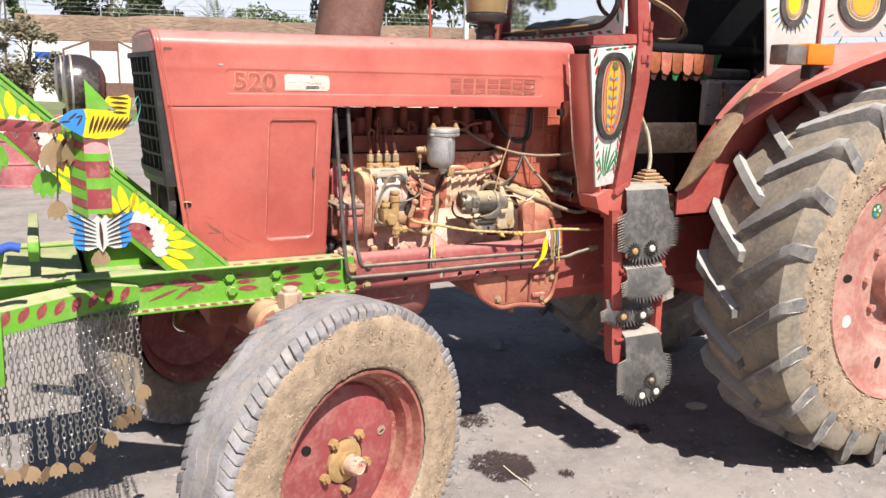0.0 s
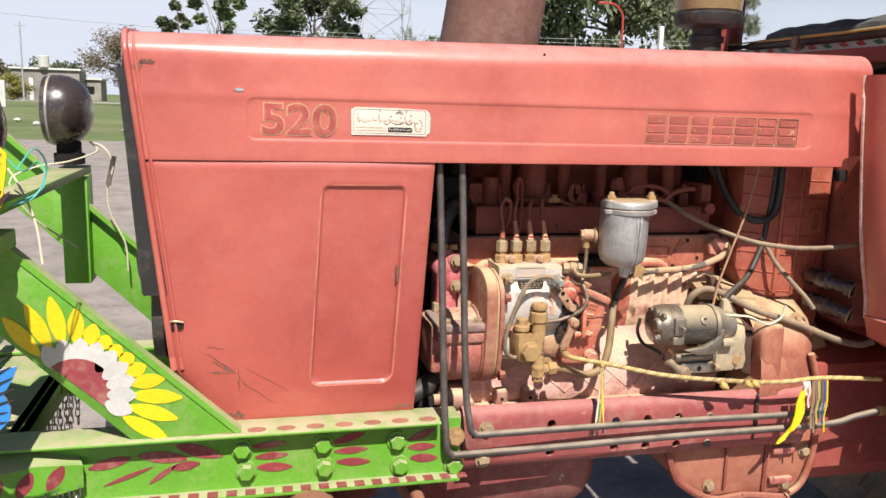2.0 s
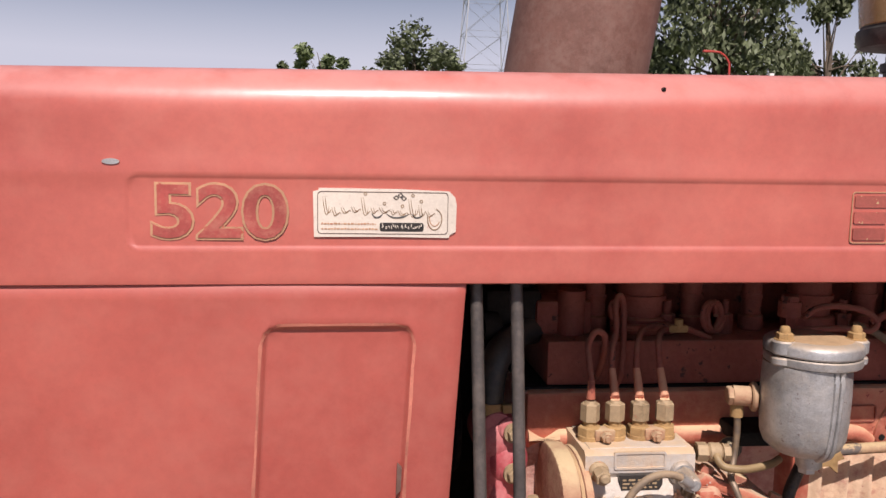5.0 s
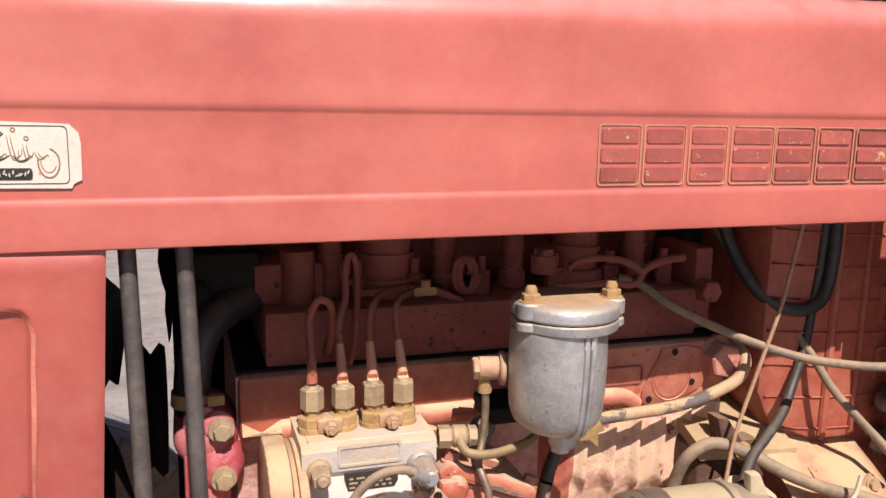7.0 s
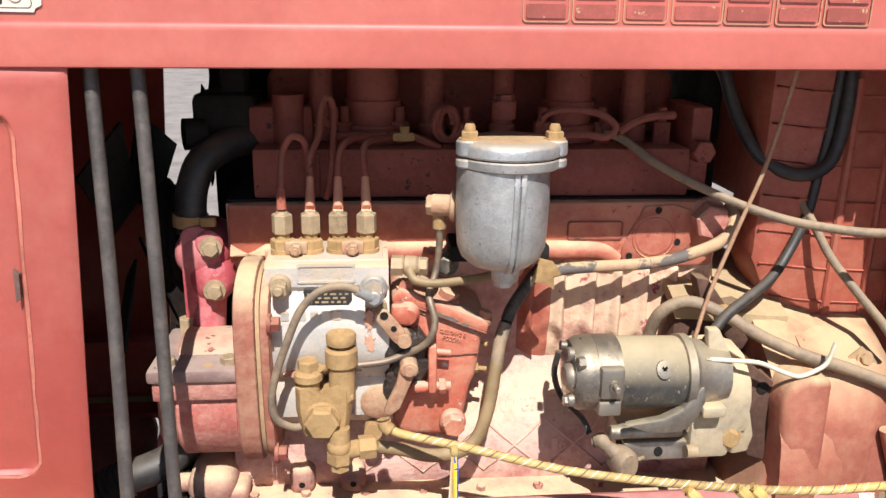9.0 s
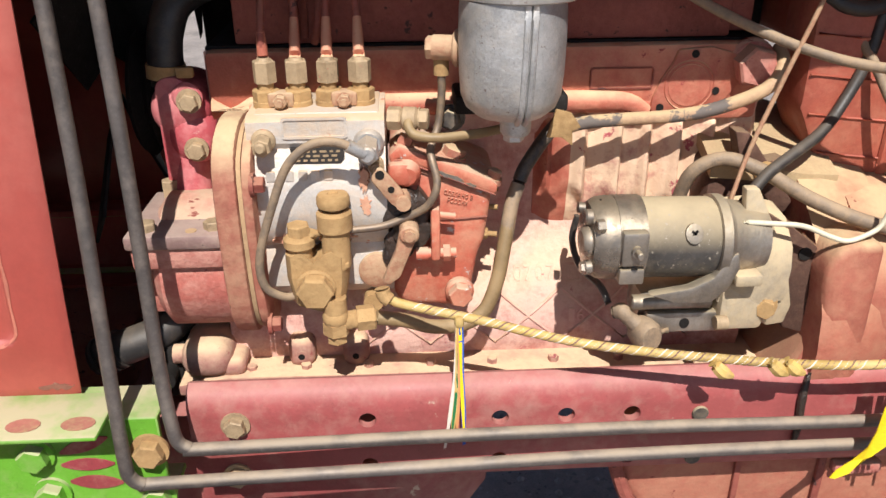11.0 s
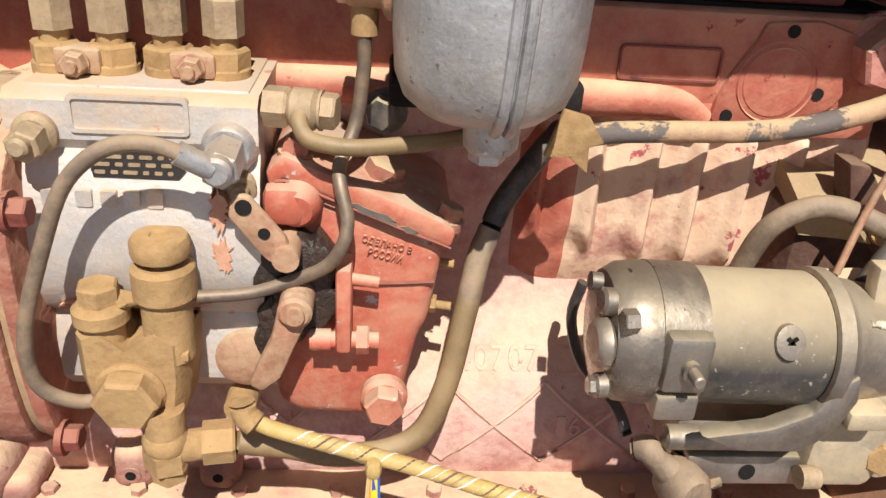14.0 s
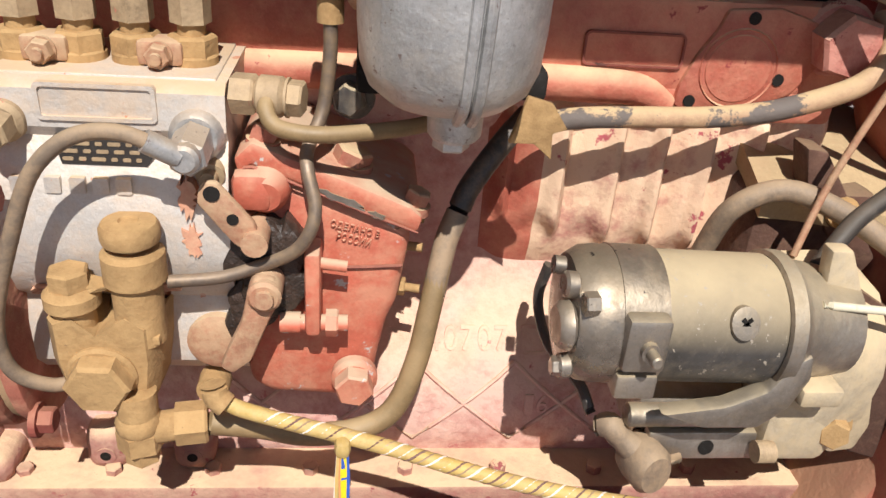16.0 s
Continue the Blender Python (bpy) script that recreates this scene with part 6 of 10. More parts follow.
part("casting_number", on_slope(ring_plate(rrect(1.537, 1.558, 0.993, 1.011, 0.002, 2), rrect(1.539, 1.556, 0.995, 1.009, 0.002, 2), 2.4306, 2.434)), "castp", engine)
# sump flange
flange = part("sump_flange", prism([(1.07, 0.885), (1.81, 0.882), (1.81, 0.896), (1.77, 0.905), (1.42, 0.907), (1.13, 0.909), (1.07, 0.900)], 2.388, 2.76, 0.003), "footdust", engine, "sump flange thick with tan dust")
for x in (1.155, 1.22, 1.295, 1.37, 1.445, 1.52, 1.60, 1.68):
    part("flange_bolt", hexa((x, 2.406, 0.906), (x, 2.406, 0.914), 0.0065, x * 7), "footdust", flange)
part("block_foot", [box(1.075, 1.135, 2.385, 2.47, 0.905, 0.952, 0.020, 4), cyl((1.062, 2.42, 0.925), (1.08, 2.42, 0.925), 0.012, n=14), box(1.12, 1.15, 2.392, 2.45, 0.905, 0.93, 0.010, 3)], "footdust", engine)
for x, y, z in ((1.215, 2.42, 0.922), (1.28, 2.418, 0.922)):
    part("block_lug", [box(x - 0.016, x + 0.016, y - 0.012, y + 0.02, 0.905, 0.945, 0.011, 3), cyl((x, y - 0.0125, z), (x, y + 0.01, z), 0.0075, n=16)], "footdust", engine)
    part("lug_hole", cyl((x, y - 0.0130, z), (x, y, z), 0.0040, n=14), "dark", engine)

# timing case left of the pump
case = part("timing_case", [lathe((1.070, 2.440, 1.045), (1, 0, 0), [(0, 0), (0.066, 0), (0.078, 0.010), (0.078, 0.078), (0.084, 0.080), (0.084, 0.090), (0, 0.090)], 40), box(1.045, 1.150, 2.40, 2.52, 0.99, 1.10, 0.012)], "cast", tractor, "red timing gear case")
lid = part("case_lid", [box(1.052, 1.160, 2.352, 2.485, 1.094, 1.110, 0.004)], "mauve", case, "dusty mauve lid plate of the gear case")
part("case_rim", box(1.056, 1.156, 2.357, 2.48, 1.070, 1.0935, 0.003), "cast", case)
for x, y in ((1.073, 2.372), (1.075, 2.468), (1.142, 2.372), (1.146, 2.470)):
    part("lid_bolt", [hexa((x, y, 1.110), (x, y, 1.119 if y < 2.4 else 1.130), 0.010, x * 9)], "steel", lid)
part("case_hole", cyl((1.120, 2.366, 1.1095), (1.120, 2.366, 1.1106), 0.006, n=14), "dust", lid)
plate = part("pump_flange", prism(rounded([(2.348, 1.17), (2.372, 1.205), (2.42, 1.217), (2.47, 1.205), (2.492, 1.15), (2.492, 1.04), (2.475, 0.985), (2.43, 0.968), (2.385, 0.975), (2.355, 1.01), (2.345, 1.08)]), 1.152, 1.176, 0.004, plane="yz"), "casttan", case, "red bolted flange of the injection pump")
part("flange_gasket", prism(rounded([(2.352, 1.17), (2.376, 1.20), (2.42, 1.212), (2.47, 1.20), (2.488, 1.15), (2.488, 1.04), (2.47, 0.99), (2.43, 0.973), (2.388, 0.98), (2.360, 1.012), (2.350, 1.08)]), 1.1765, 1.181, plane="yz"), "dust", case)
part("flange_plate", prism(rounded([(2.346, 1.165), (2.372, 1.20), (2.42, 1.214), (2.47, 1.20), (2.49, 1.15), (2.49, 1.04), (2.472, 0.988), (2.43, 0.971), (2.386, 0.978), (2.357, 1.011), (2.345, 1.08)]), 1.1815, 1.192, 0.003, plane="yz"), "casttan", case)
for y, z in ((2.365, 0.995), (2.352, 1.165)):
    part("flange_bolt", bolt((1.192, y, z), (1, 0, 0), 0.009, 0.012), "castd", plate)

# ---- injection pump ----
pump = part("injection_pump", [
    loft([[(x, y, z) for y, z in [(2.370, 1.223), (2.363, 1.218), (2.362, 1.196), (2.367, 1.189), (2.360, 1.174), (2.353, 1.150), (2.351, 1.125), (2.353, 1.105), (2.360, 1.088), (2.372, 1.078), (2.470, 1.078), (2.470, 1.223)]] for x in (1.186, 1.190, 1.322, 1.326)]),
    loft([[(x, y, z) for y, z in [(2.372, 1.080), (2.366, 1.06), (2.366, 1.03), (2.378, 1.016), (2.47, 1.016), (2.47, 1.08)]] for x in (1.186, 1.330)])], "alu", tractor, "dusty aluminium fuel injection pump")
top = part("pump_top", box(1.194, 1.320, 2.3740, 2.472, 1.2215, 1.2245, 0.0012), "alu", pump, "dust-covered pump top")
part("plate_frame", ring_plate(rrect(1.222, 1.288, 1.2005, 1.2225, 0.003, 3), rrect(1.2245, 1.2855, 1.203, 1.2200, 0.002, 3), 2.3605, 2.365), "alu", pump)
part("plate_field", prism(rrect(1.2245, 1.2855, 1.203, 1.2200, 0.002, 3), 2.3620, 2.366), "alu", pump, "blank dusty plate")
nameplate = part("name_plate", prism([(1.229, 1.191), (1.284, 1.191), (1.284, 1.181), (1.280, 1.174), (1.232, 1.1745)], 2.3595, 2.368), "print", pump, "black name plate with worn pale printing")
rnd = random.Random(8)
for row, z in enumerate((1.1865, 1.1818, 1.1770)):
    x = 1.233
    while x < 1.276:
        w = rnd.uniform(0.003, 0.009)
        part("print_bar", prism(rrect(x, min(x + w, 1.280), z, z + 0.0022, 0.0005, 1), 2.3589, 2.3600), "steel", nameplate)
        x += w + 0.003
for i, x in enumerate((1.203, 1.222, 1.236, 1.249, 1.262)):
    part("cast_mark", prism(rrect(x, x + 0.009, 1.158, 1.168, 0.0012, 2), 2.3540, 2.3590), "alu", pump)
for x in (1.203, 1.309):
    big = x > 1.3
    z = 1.194 if big else 1.199
    part("pump_bolt", [cyl((x, 2.370, z), (x, 2.356, z), 0.0130 if not big else 0.0165, 0.0125 if not big else 0.0155, n=24, bev=0.003), hexa((x, 2.356, z), (x, 2.341 if not big else 2.330, z - 0.002), 0.0100 if not big else 0.0115, 0.4), cyl((x, 2.342 if not big else 2.332, z), (x, 2.334 if not big else 2.322, z), 0.006 if not big else 0.0085, n=14, bev=0.002)], "steel" if not big else "silver", pump, "dusty hexagon bolt")
part("bleed_screw", [cyl((1.316, 2.368, 1.173), (1.316, 2.356, 1.171), 0.0085, n=16), cyl((1.316, 2.357, 1.171), (1.316, 2.348, 1.171), 0.005, n=12)], "steel", pump)
for k, (x, z, w, h) in enumerate(((1.303, 1.160, 0.006, 0.016), (1.304, 1.130, 0.007, 0.014), (1.272, 1.092, 0.020, 0.007), (1.225, 1.090, 0.024, 0.006))):
    part("paint_patch", prism(rag(x, z, w, h, 70 + k, 30), 2.3500 if z > 1.12 else 2.3535, 2.362), "oldpaint", pump, "patch of old red paint")
# delivery valves
DX = [1.2035, 1.236, 1.2685, 1.3015]
for i, x in enumerate(DX):
    y = 2.407
    v = part("delivery_valve", [cyl((x, y, 1.2220), (x, y, 1.2300), 0.0148, n=24, bev=0.001), hexa((x, y, 1.2285), (x, y, 1.2415), 0.0148, 0.3 * i), cyl((x, y, 1.2415), (x, y, 1.249), 0.0085, n=16)], "khaki", pump, "dusty delivery valve holder")
    part("union_nut", [hexa((x, y, 1.2485), (x, y, 1.271), 0.0122, 0.15 + 0.2 * i), cyl((x, y, 1.2705), (x, y, 1.274), 0.0085, 0.006, n=16)], "steel", v, "hexagon union nut")
for a in (0, 2):
    x = (DX[a] + DX[a + 1]) / 2
    part("clamp", [box(x - 0.0135, x + 0.0135, 2.391, 2.412, 1.2250, 1.2400, 0.003), cyl((x, 2.392, 1.2325), (x, 2.3895, 1.2325), 0.0078, n=18), hexa((x, 2.390, 1.2325), (x, 2.382, 1.2322), 0.0072, 0.2), cyl((x, 2.383, 1.2322), (x, 2.3785, 1.2320), 0.0036, n=10)], "levertan", pump, "valve clamp with bolt")
y = 2.407
PIPES = [
    [(DX[0], y, 1.272), (DX[0], y, 1.30), (DX[0] + 0.001, 2.43, 1.335), (DX[0] + 0.007, 2.432, 1.352), (1.218, 2.435, 1.357), (1.229, 2.44, 1.350), (1.232, 2.445, 1.33), (1.232, 2.465, 1.295), (1.228, 2.485, 1.275)],
    [(DX[1], y, 1.272), (DX[1], 2.425, 1.31), (1.237, 2.43, 1.335), (1.246, 2.445, 1.355), (1.249, 2.46, 1.385), (1.256, 2.466, 1.398), (1.263, 2.47, 1.385), (1.262, 2.46, 1.34), (1.257, 2.45, 1.30), (1.252, 2.455, 1.278)],
    [(DX[2], y, 1.272), (DX[2], 2.425, 1.31), (1.270, 2.43, 1.333), (1.278, 2.445, 1.348), (1.30, 2.48, 1.351), (1.345, 2.51, 1.350)],
    [(DX[3], y, 1.272), (DX[3] - 0.001, 2.425, 1.31), (1.2985, 2.43, 1.337), (1.305, 2.445, 1.349), (1.325, 2.48, 1.348), (1.36, 2.51, 1.345), (1.39, 2.52, 1.335)],
]
for p in PIPES:
    q = part("injection_pipe", tube(p, 0.0042, 10, 6), "castd", pump, "red-painted steel fuel pipe")
    part("pipe_sleeve", tube([p[0], tuple(0.5 * (a + b) for a, b in zip(p[0], p[1])), p[1]], [0.0062, 0.0056, 0.0044], 10, 3), "facered", q)


def coil(cx, cy, cz, r, turns, pitch, tr, lean=0.0):
    pts = []
    for i in range(int(14 * turns) + 1):
        a = 2 * math.pi * i / 14
        pts.append((cx + r * math.cos(a) + pitch * i / 14 + lean * math.sin(a) * r, cy + 0.35 * r * math.cos(a), cz + 1.5 * r * math.sin(a)))
    return tube(pts, tr, 8, 2)


part("pipe_coil", coil(1.398, 2.50, 1.362, 0.0135, 2.0, 0.006, 0.0042), "castd", pump, "coiled fuel pipe")
part("pipe_coil", coil(1.252, 2.478, 1.376, 0.007, 1.5, 0.006, 0.0042), "castd", pump)
part("leak_pipe", tube([(1.255, 2.505, 1.352), (1.31, 2.508, 1.352), (1.353, 2.508, 1.352), (1.375, 2.506, 1.345), (1.395, 2.50, 1.337)], 0.0045, 8), "castd", head)
part("pipe_clip", [prism(rrect(1.335, 1.362, 1.346, 1.356, 0.003, 3), 2.500, 2.510), cyl((1.350, 2.505, 1.352), (1.350, 2.505, 1.364), 0.006, n=10)], "khaki", head)
part("leak_loop", tube([(1.510, 2.47, 1.372), (1.522, 2.462, 1.386), (1.55, 2.462, 1.390), (1.583, 2.452, 1.386), (1.600, 2.444, 1.372), (1.588, 2.442, 1.360), (1.560, 2.448, 1.362), (1.50, 2.47, 1.356)], 0.0042, 8), "castd", head, "looped leak-off pipe")
part("leak_pipe", tube([(1.612, 2.48, 1.358), (1.635, 2.478, 1.374), (1.66, 2.478, 1.381), (1.686, 2.485, 1.381)], 0.0055, 8), "castd", head)

# feed pump, caked with dust
feed = part("feed_pump", [
    loft([[(1.250 + w * sx, y, z) for sx, z in ((-1, 1.050), (-0.8, 1.020), (0.1, 1.012), (0.85, 1.020), (1, 1.050), (1, 1.075), (0.6, 1.083), (-0.1, 1.070), (-0.6, 1.083), (-1, 1.078))] for y, w in ((2.322, 0.026), (2.330, 0.032), (2.375, 0.034))]),
    cyl((1.248, 2.34, 1.042), (1.248, 2.319, 1.041), 0.0215, n=28, bev=0.002)], "khaki", pump, "fuel feed pump caked with tan dust")
part("big_plug", hexa((1.248, 2.321, 1.041), (1.248, 2.307, 1.040), 0.0200, 0.05), "khaki", feed, "large hexagon plug")
part("primer_column", [cyl((1.271, 2.337, 1.06), (1.271, 2.337, 1.108), 0.0150, n=28), cyl((1.271, 2.337, 1.100), (1.271, 2.337, 1.124), 0.0185, n=28, bev=0.003), box(1.258, 1.284, 2.325, 2.35, 1.062, 1.068, 0.001)], "khaki", feed)
part("primer_knob", lathe((1.271, 2.337, 1.122), (0, 0, 1), [(0.009, 0), (0.009, 0.006), (0.0165, 0.007), (0.0172, 0.010), (0.0172, 0.016), (0.0155, 0.019), (0.006, 0.020), (0.005, 0.0185), (0, 0.0185)], 32), "khaki", feed, "round primer knob")
part("valve_cap", [cyl((1.233, 2.335, 1.072), (1.233, 2.335, 1.084), 0.0125, n=20), cyl((1.233, 2.335, 1.082), (1.233, 2.335, 1.098), 0.0165, n=24, bev=0.004), hexa((1.233, 2.335, 1.098), (1.233, 2.335, 1.110), 0.0125, 0.3)], "khaki", feed, "dusty hexagon valve cap")
part("side_neck", tube([(1.245, 2.337, 1.096), (1.26, 2.337, 1.10)], 0.008, 12, 2, False), "khaki", feed)
low = part("lower_fitting", [cyl((1.267, 2.321, 1.03), (1.267, 2.319, 0.995), 0.0125, n=18), lathe((1.267, 2.319, 1.004), (0, 0, 1), [(0.012, -0.004), (0.0145, 0.0), (0.0145, 0.006), (0.012, 0.010)], 20)], "khaki", feed, "hose fitting")
part("banjo_body", hexa((1.267, 2.319, 1.002), (1.267, 2.319, 0.986), 0.0150, 0.3), "khaki", low)
part("banjo_nut", hexa((1.267, 2.319, 0.987), (1.267, 2.319, 0.976), 0.0115, 0.6), "khaki", low)
part("hose_neck", cyl((1.267, 2.319, 1.000), (1.296, 2.322, 1.003), 0.0105, n=16), "khaki", low)
part("hose_nut", hexa((1.289, 2.321, 1.003), (1.309, 2.324, 1.003), 0.0140, 0.2), "khaki", low)
part("round_boss", lathe((1.312, 2.366, 1.047), (0, -1, 0), [(0, 0.0065), (0.014, 0.006), (0.0205, 0.003), (0.022, -0.01)], 28), "levertan", pump, "tan round cover on the pump")
part("pump_ear", [cyl((1.306, 2.376, 1.008), (1.306, 2.360, 1.008), 0.011, n=18)], "khaki", pump)

# governor housing
gov = part("governor_housing", prism([(1.330, 1.168), (1.340, 1.1745), (1.426, 1.139), (1.438, 1.134), (1.430, 1.075), (1.424, 1.065), (1.415, 1.010), (1.404, 0.996), (1.345, 1.000), (1.330, 1.010)], 2.366, 2.468, 0.009, seg=3), "orange", pump, "orange-red governor housing")
part("governor_lid", prism([(1.329, 1.181), (1.340, 1.192), (1.436, 1.152), (1.444, 1.145), (1.441, 1.1345), (1.426, 1.1405), (1.340, 1.1765), (1.331, 1.171)], 2.360, 2.47, 0.003), "orange", gov, "governor lid with tan dust")
part("lid_gasket", tube([(1.331, 2.3600, 1.1705), (1.340, 2.3597, 1.1762), (1.372, 2.3600, 1.1630), (1.408, 2.3600, 1.1480), (1.441, 2.3605, 1.1345)], [0.0008, 0.0012, 0.0009, 0.0013, 0.0008], 6, 3), "castd", gov)
for k, (x, z, w, hh) in enumerate(((1.3935, 1.1565, 0.017, 0.0034), (1.4150, 1.1465, 0.006, 0.0026))):
    part("gasket_flake", moved(prism(rag(0, 0, w, hh, 90 + k, 18), 2.3590, 2.3620), Matrix.Translation((x, 0, z)) @ Matrix.Rotation(radians(23), 4, "Y")), "stalu", gov, "flaked grey gasket")
for x, y, z in ((1.3445, 2.374, 1.187), (1.397, 2.392, 1.167), (1.438, 2.374, 1.147), (1.343, 2.44, 1.188)):
    part("lid_bolt", [hexa((x, y, z), (x + 0.004, y, z + 0.011), 0.0125 if 1.39 < x < 1.40 else 0.0085, x * 11), cyl((x, y, z - 0.004), (x + 0.001, y, z + 0.002), 0.0145 if 1.39 < x < 1.40 else 0.0105, n=16)], "casttan", gov)
part("governor_seam", tube([(1.36, 2.3648, 1.108), (1.395, 2.3645, 1.106), (1.432, 2.365, 1.108)], 0.0013, 6, 2), "castd", gov)
part("governor_boss", [cyl((1.347, 2.37, 1.163), (1.347, 2.352, 1.160), 0.016, 0.014, n=22, bev=0.004), box(1.328, 1.352, 2.350, 2.368, 1.150, 1.175, 0.006)], "orange", gov)
part("governor_bolt", [cyl((1.403, 2.368, 1.020), (1.403, 2.356, 1.020), 0.016, n=24, bev=0.003), hexa((1.403, 2.357, 1.020), (1.403, 2.344, 1.020), 0.0135, 0.2)], "orange", gov, "hexagon bolt on the governor")
for word, x0, x1, z in (("СДЕЛАНО В", 1.386, 1.418, 1.1375), ("РОССИИ", 1.390, 1.412, 1.1290)):
    t = fit_text(word, 0.0, x1 - x0, -0.0028, 0.0028, 2.3652, bold=0.0, extrude=0.0009)
    part("cast_lettering", moved(t, Matrix.Translation((x0, 0, z)) @ Matrix.Rotation(radians(14), 4, "Y")), "orange", gov)
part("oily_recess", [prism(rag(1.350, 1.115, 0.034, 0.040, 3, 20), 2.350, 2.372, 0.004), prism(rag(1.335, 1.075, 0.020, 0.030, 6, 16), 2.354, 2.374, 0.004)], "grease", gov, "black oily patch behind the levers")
lever = part("throttle_lever", [prism([(1.312, 1.169), (1.316, 1.176), (1.323, 1.175), (1.343, 1.150), (1.347, 1.137), (1.339, 1.130), (1.330, 1.137), (1.311, 1.162)], 2.336, 2.343, 0.002), cyl((1.343, 2.36, 1.138), (1.343, 2.332, 1.138), 0.008, n=16)], "levertan", gov, "rusty throttle lever with holes")
for x, z, r in ((1.3200, 1.169, 0.0048), (1.331, 1.153, 0.0035)):
    part("lever_hole", cyl((x, 2.3352, z), (x, 2.3442, z), r, n=14), "dark", lever)
part("stop_lever", [prism([(1.338, 1.108), (1.342, 1.116), (1.354, 1.115), (1.358, 1.104), (1.349, 1.083), (1.338, 1.055), (1.326, 1.045), (1.318, 1.050), (1.324, 1.065), (1.333, 1.085)], 2.330, 2.340, 0.003), cyl((1.348, 2.36, 1.105), (1.348, 2.326, 1.105), 0.0105, n=18, bev=0.002), cyl((1.348, 2.327, 1.105), (1.348, 2.323, 1.105), 0.006, n=14)], "levertan", gov, "rusty stop lever on a shaft")
part("stop_bracket", [box(1.371, 1.381, 2.340, 2.366, 1.068, 1.128, 0.003), cyl((1.365, 2.348, 1.074), (1.398, 2.348, 1.074), 0.0055, n=12), hexa((1.384, 2.348, 1.074), (1.392, 2.348, 1.074), 0.009), cyl((1.376, 2.348, 1.119), (1.397, 2.348, 1.116), 0.0038, n=10), cyl((1.355, 2.348, 1.074), (1.368, 2.348, 1.074), 0.007, n=12)], "orange", gov, "adjuster bracket with screws")
for z in (1.13, 1.108, 1.075):
    part("adjust_screw", [cyl((1.425, 2.395, z), (1.447, 2.390, z), 0.0032, n=10), hexa((1.431, 2.394, z), (1.437, 2.393, z), 0.0065)], "khaki", gov)

feed.location += Vector((0, 0.003, 0.007))
# hoses round the pump
part("loop_hose", tube([(1.303, 2.325, 1.197), (1.295, 2.322, 1.203), (1.280, 2.322, 1.209), (1.262, 2.322, 1.209), (1.245, 2.322, 1.201), (1.228, 2.322, 1.182), (1.213, 2.322, 1.147), (1.197, 2.322, 1.101), (1.192, 2.324, 1.070), (1.197, 2.326, 1.048), (1.213, 2.332, 1.035), (1.226, 2.338, 1.033)], 0.0046, 12, 5), "hose", pump, "grey fuel hose bent in a loop")
part("banjo_neck", cyl((1.306, 2.327, 1.195), (1.290, 2.322, 1.2055), 0.0066, n=14), "silver", pump)
part("return_pipe", tube([(1.385, 2.380, 1.278), (1.385, 2.378, 1.262), (1.385, 2.376, 1.240), (1.381, 2.372, 1.209), (1.3725, 2.360, 1.188), (1.3735, 2.350, 1.178), (1.378, 2.342, 1.160), (1.375, 2.338, 1.145), (1.365, 2.340, 1.130), (1.345, 2.344, 1.118), (1.320, 2.344, 1.109), (1.289, 2.343, 1.106)], 0.0042, 12, 5), "pipe", pump, "bent grey steel fuel pipe")
part("cross_pipe", tube([(1.3525, 2.362, 1.219), (1.3500, 2.354, 1.215), (1.3545, 2.348, 1.2075), (1.366, 2.344, 1.2050), (1.384, 2.344, 1.2040), (1.407, 2.352, 1.2035), (1.429, 2.364, 1.2025), (1.447, 2.382, 1.200)], 0.0050, 12, 5), "tanpipe", pump, "tan dusty fuel pipe")
part("pipe_union", [cyl((1.343, 2.368, 1.218), (1.361, 2.365, 1.218), 0.0120, n=18, bev=0.003), hexa((1.330, 2.370, 1.218), (1.3435, 2.368, 1.218), 0.0122), cyl((1.361, 2.365, 1.218), (1.3625, 2.3648, 1.218), 0.0118, n=18), hexa((1.3625, 2.365, 1.218), (1.371, 2.3635, 1.218), 0.0108)], "steel", pump)
part("thick_hose", tube([(1.303, 2.326, 1.010), (1.34, 2.332, 1.001), (1.371, 2.340, 0.987), (1.405, 2.348, 0.984), (1.430, 2.352, 0.998), (1.445, 2.360, 1.033), (1.454, 2.372, 1.075), (1.4595, 2.382, 1.101)], [0.0080, 0.0082, 0.0082, 0.0082, 0.0082], 14, 5), "tanpipe", pump, "thick fuel hose caked with tan dust")
part("worn_hose", tube([(1.4555, 2.374, 1.080), (1.4570, 2.377, 1.089), (1.4585, 2.380, 1.097), (1.463, 2.388, 1.116), (1.470, 2.395, 1.133)], 0.0081, 14, 5), "hose", pump, "dusty brown middle length of the fuel hose")
part("bare_hose", tube([(1.470, 2.395, 1.133), (1.478, 2.402, 1.150), (1.500, 2.418, 1.176), (1.518, 2.435, 1.190)], 0.0080, 14, 5), "darkhose", pump, "bare black upper end of the fuel hose")

pump.location += Vector((0, 0.016, 0.003))

# ---- fuel filter ----
FX, FY = 1.4570, 2.358
filt = part("fuel_filter", lathe((FX - 0.006, FY, 1.205), (0, 0, 1), [(0, 0.022), (0.018, 0.023), (0.034, 0.027), (0.0445, 0.036), (0.0492, 0.048), (0.0508, 0.068), (0.0516, 0.100), (0.0508, 0.130), (0.0500, 0.1370), (0, 0.1375)], 56), "silver", tractor, "silver-painted cast fuel filter bowl")
part("bowl_flange", lathe((FX, FY, 1.205), (0, 0, 1), [(0, 0.1368), (0.0535, 0.1370), (0.0555, 0.1385), (0.0560, 0.1405), (0.0560, 0.1470), (0.0545, 0.1485), (0, 0.1485)], 56), "silver", filt)
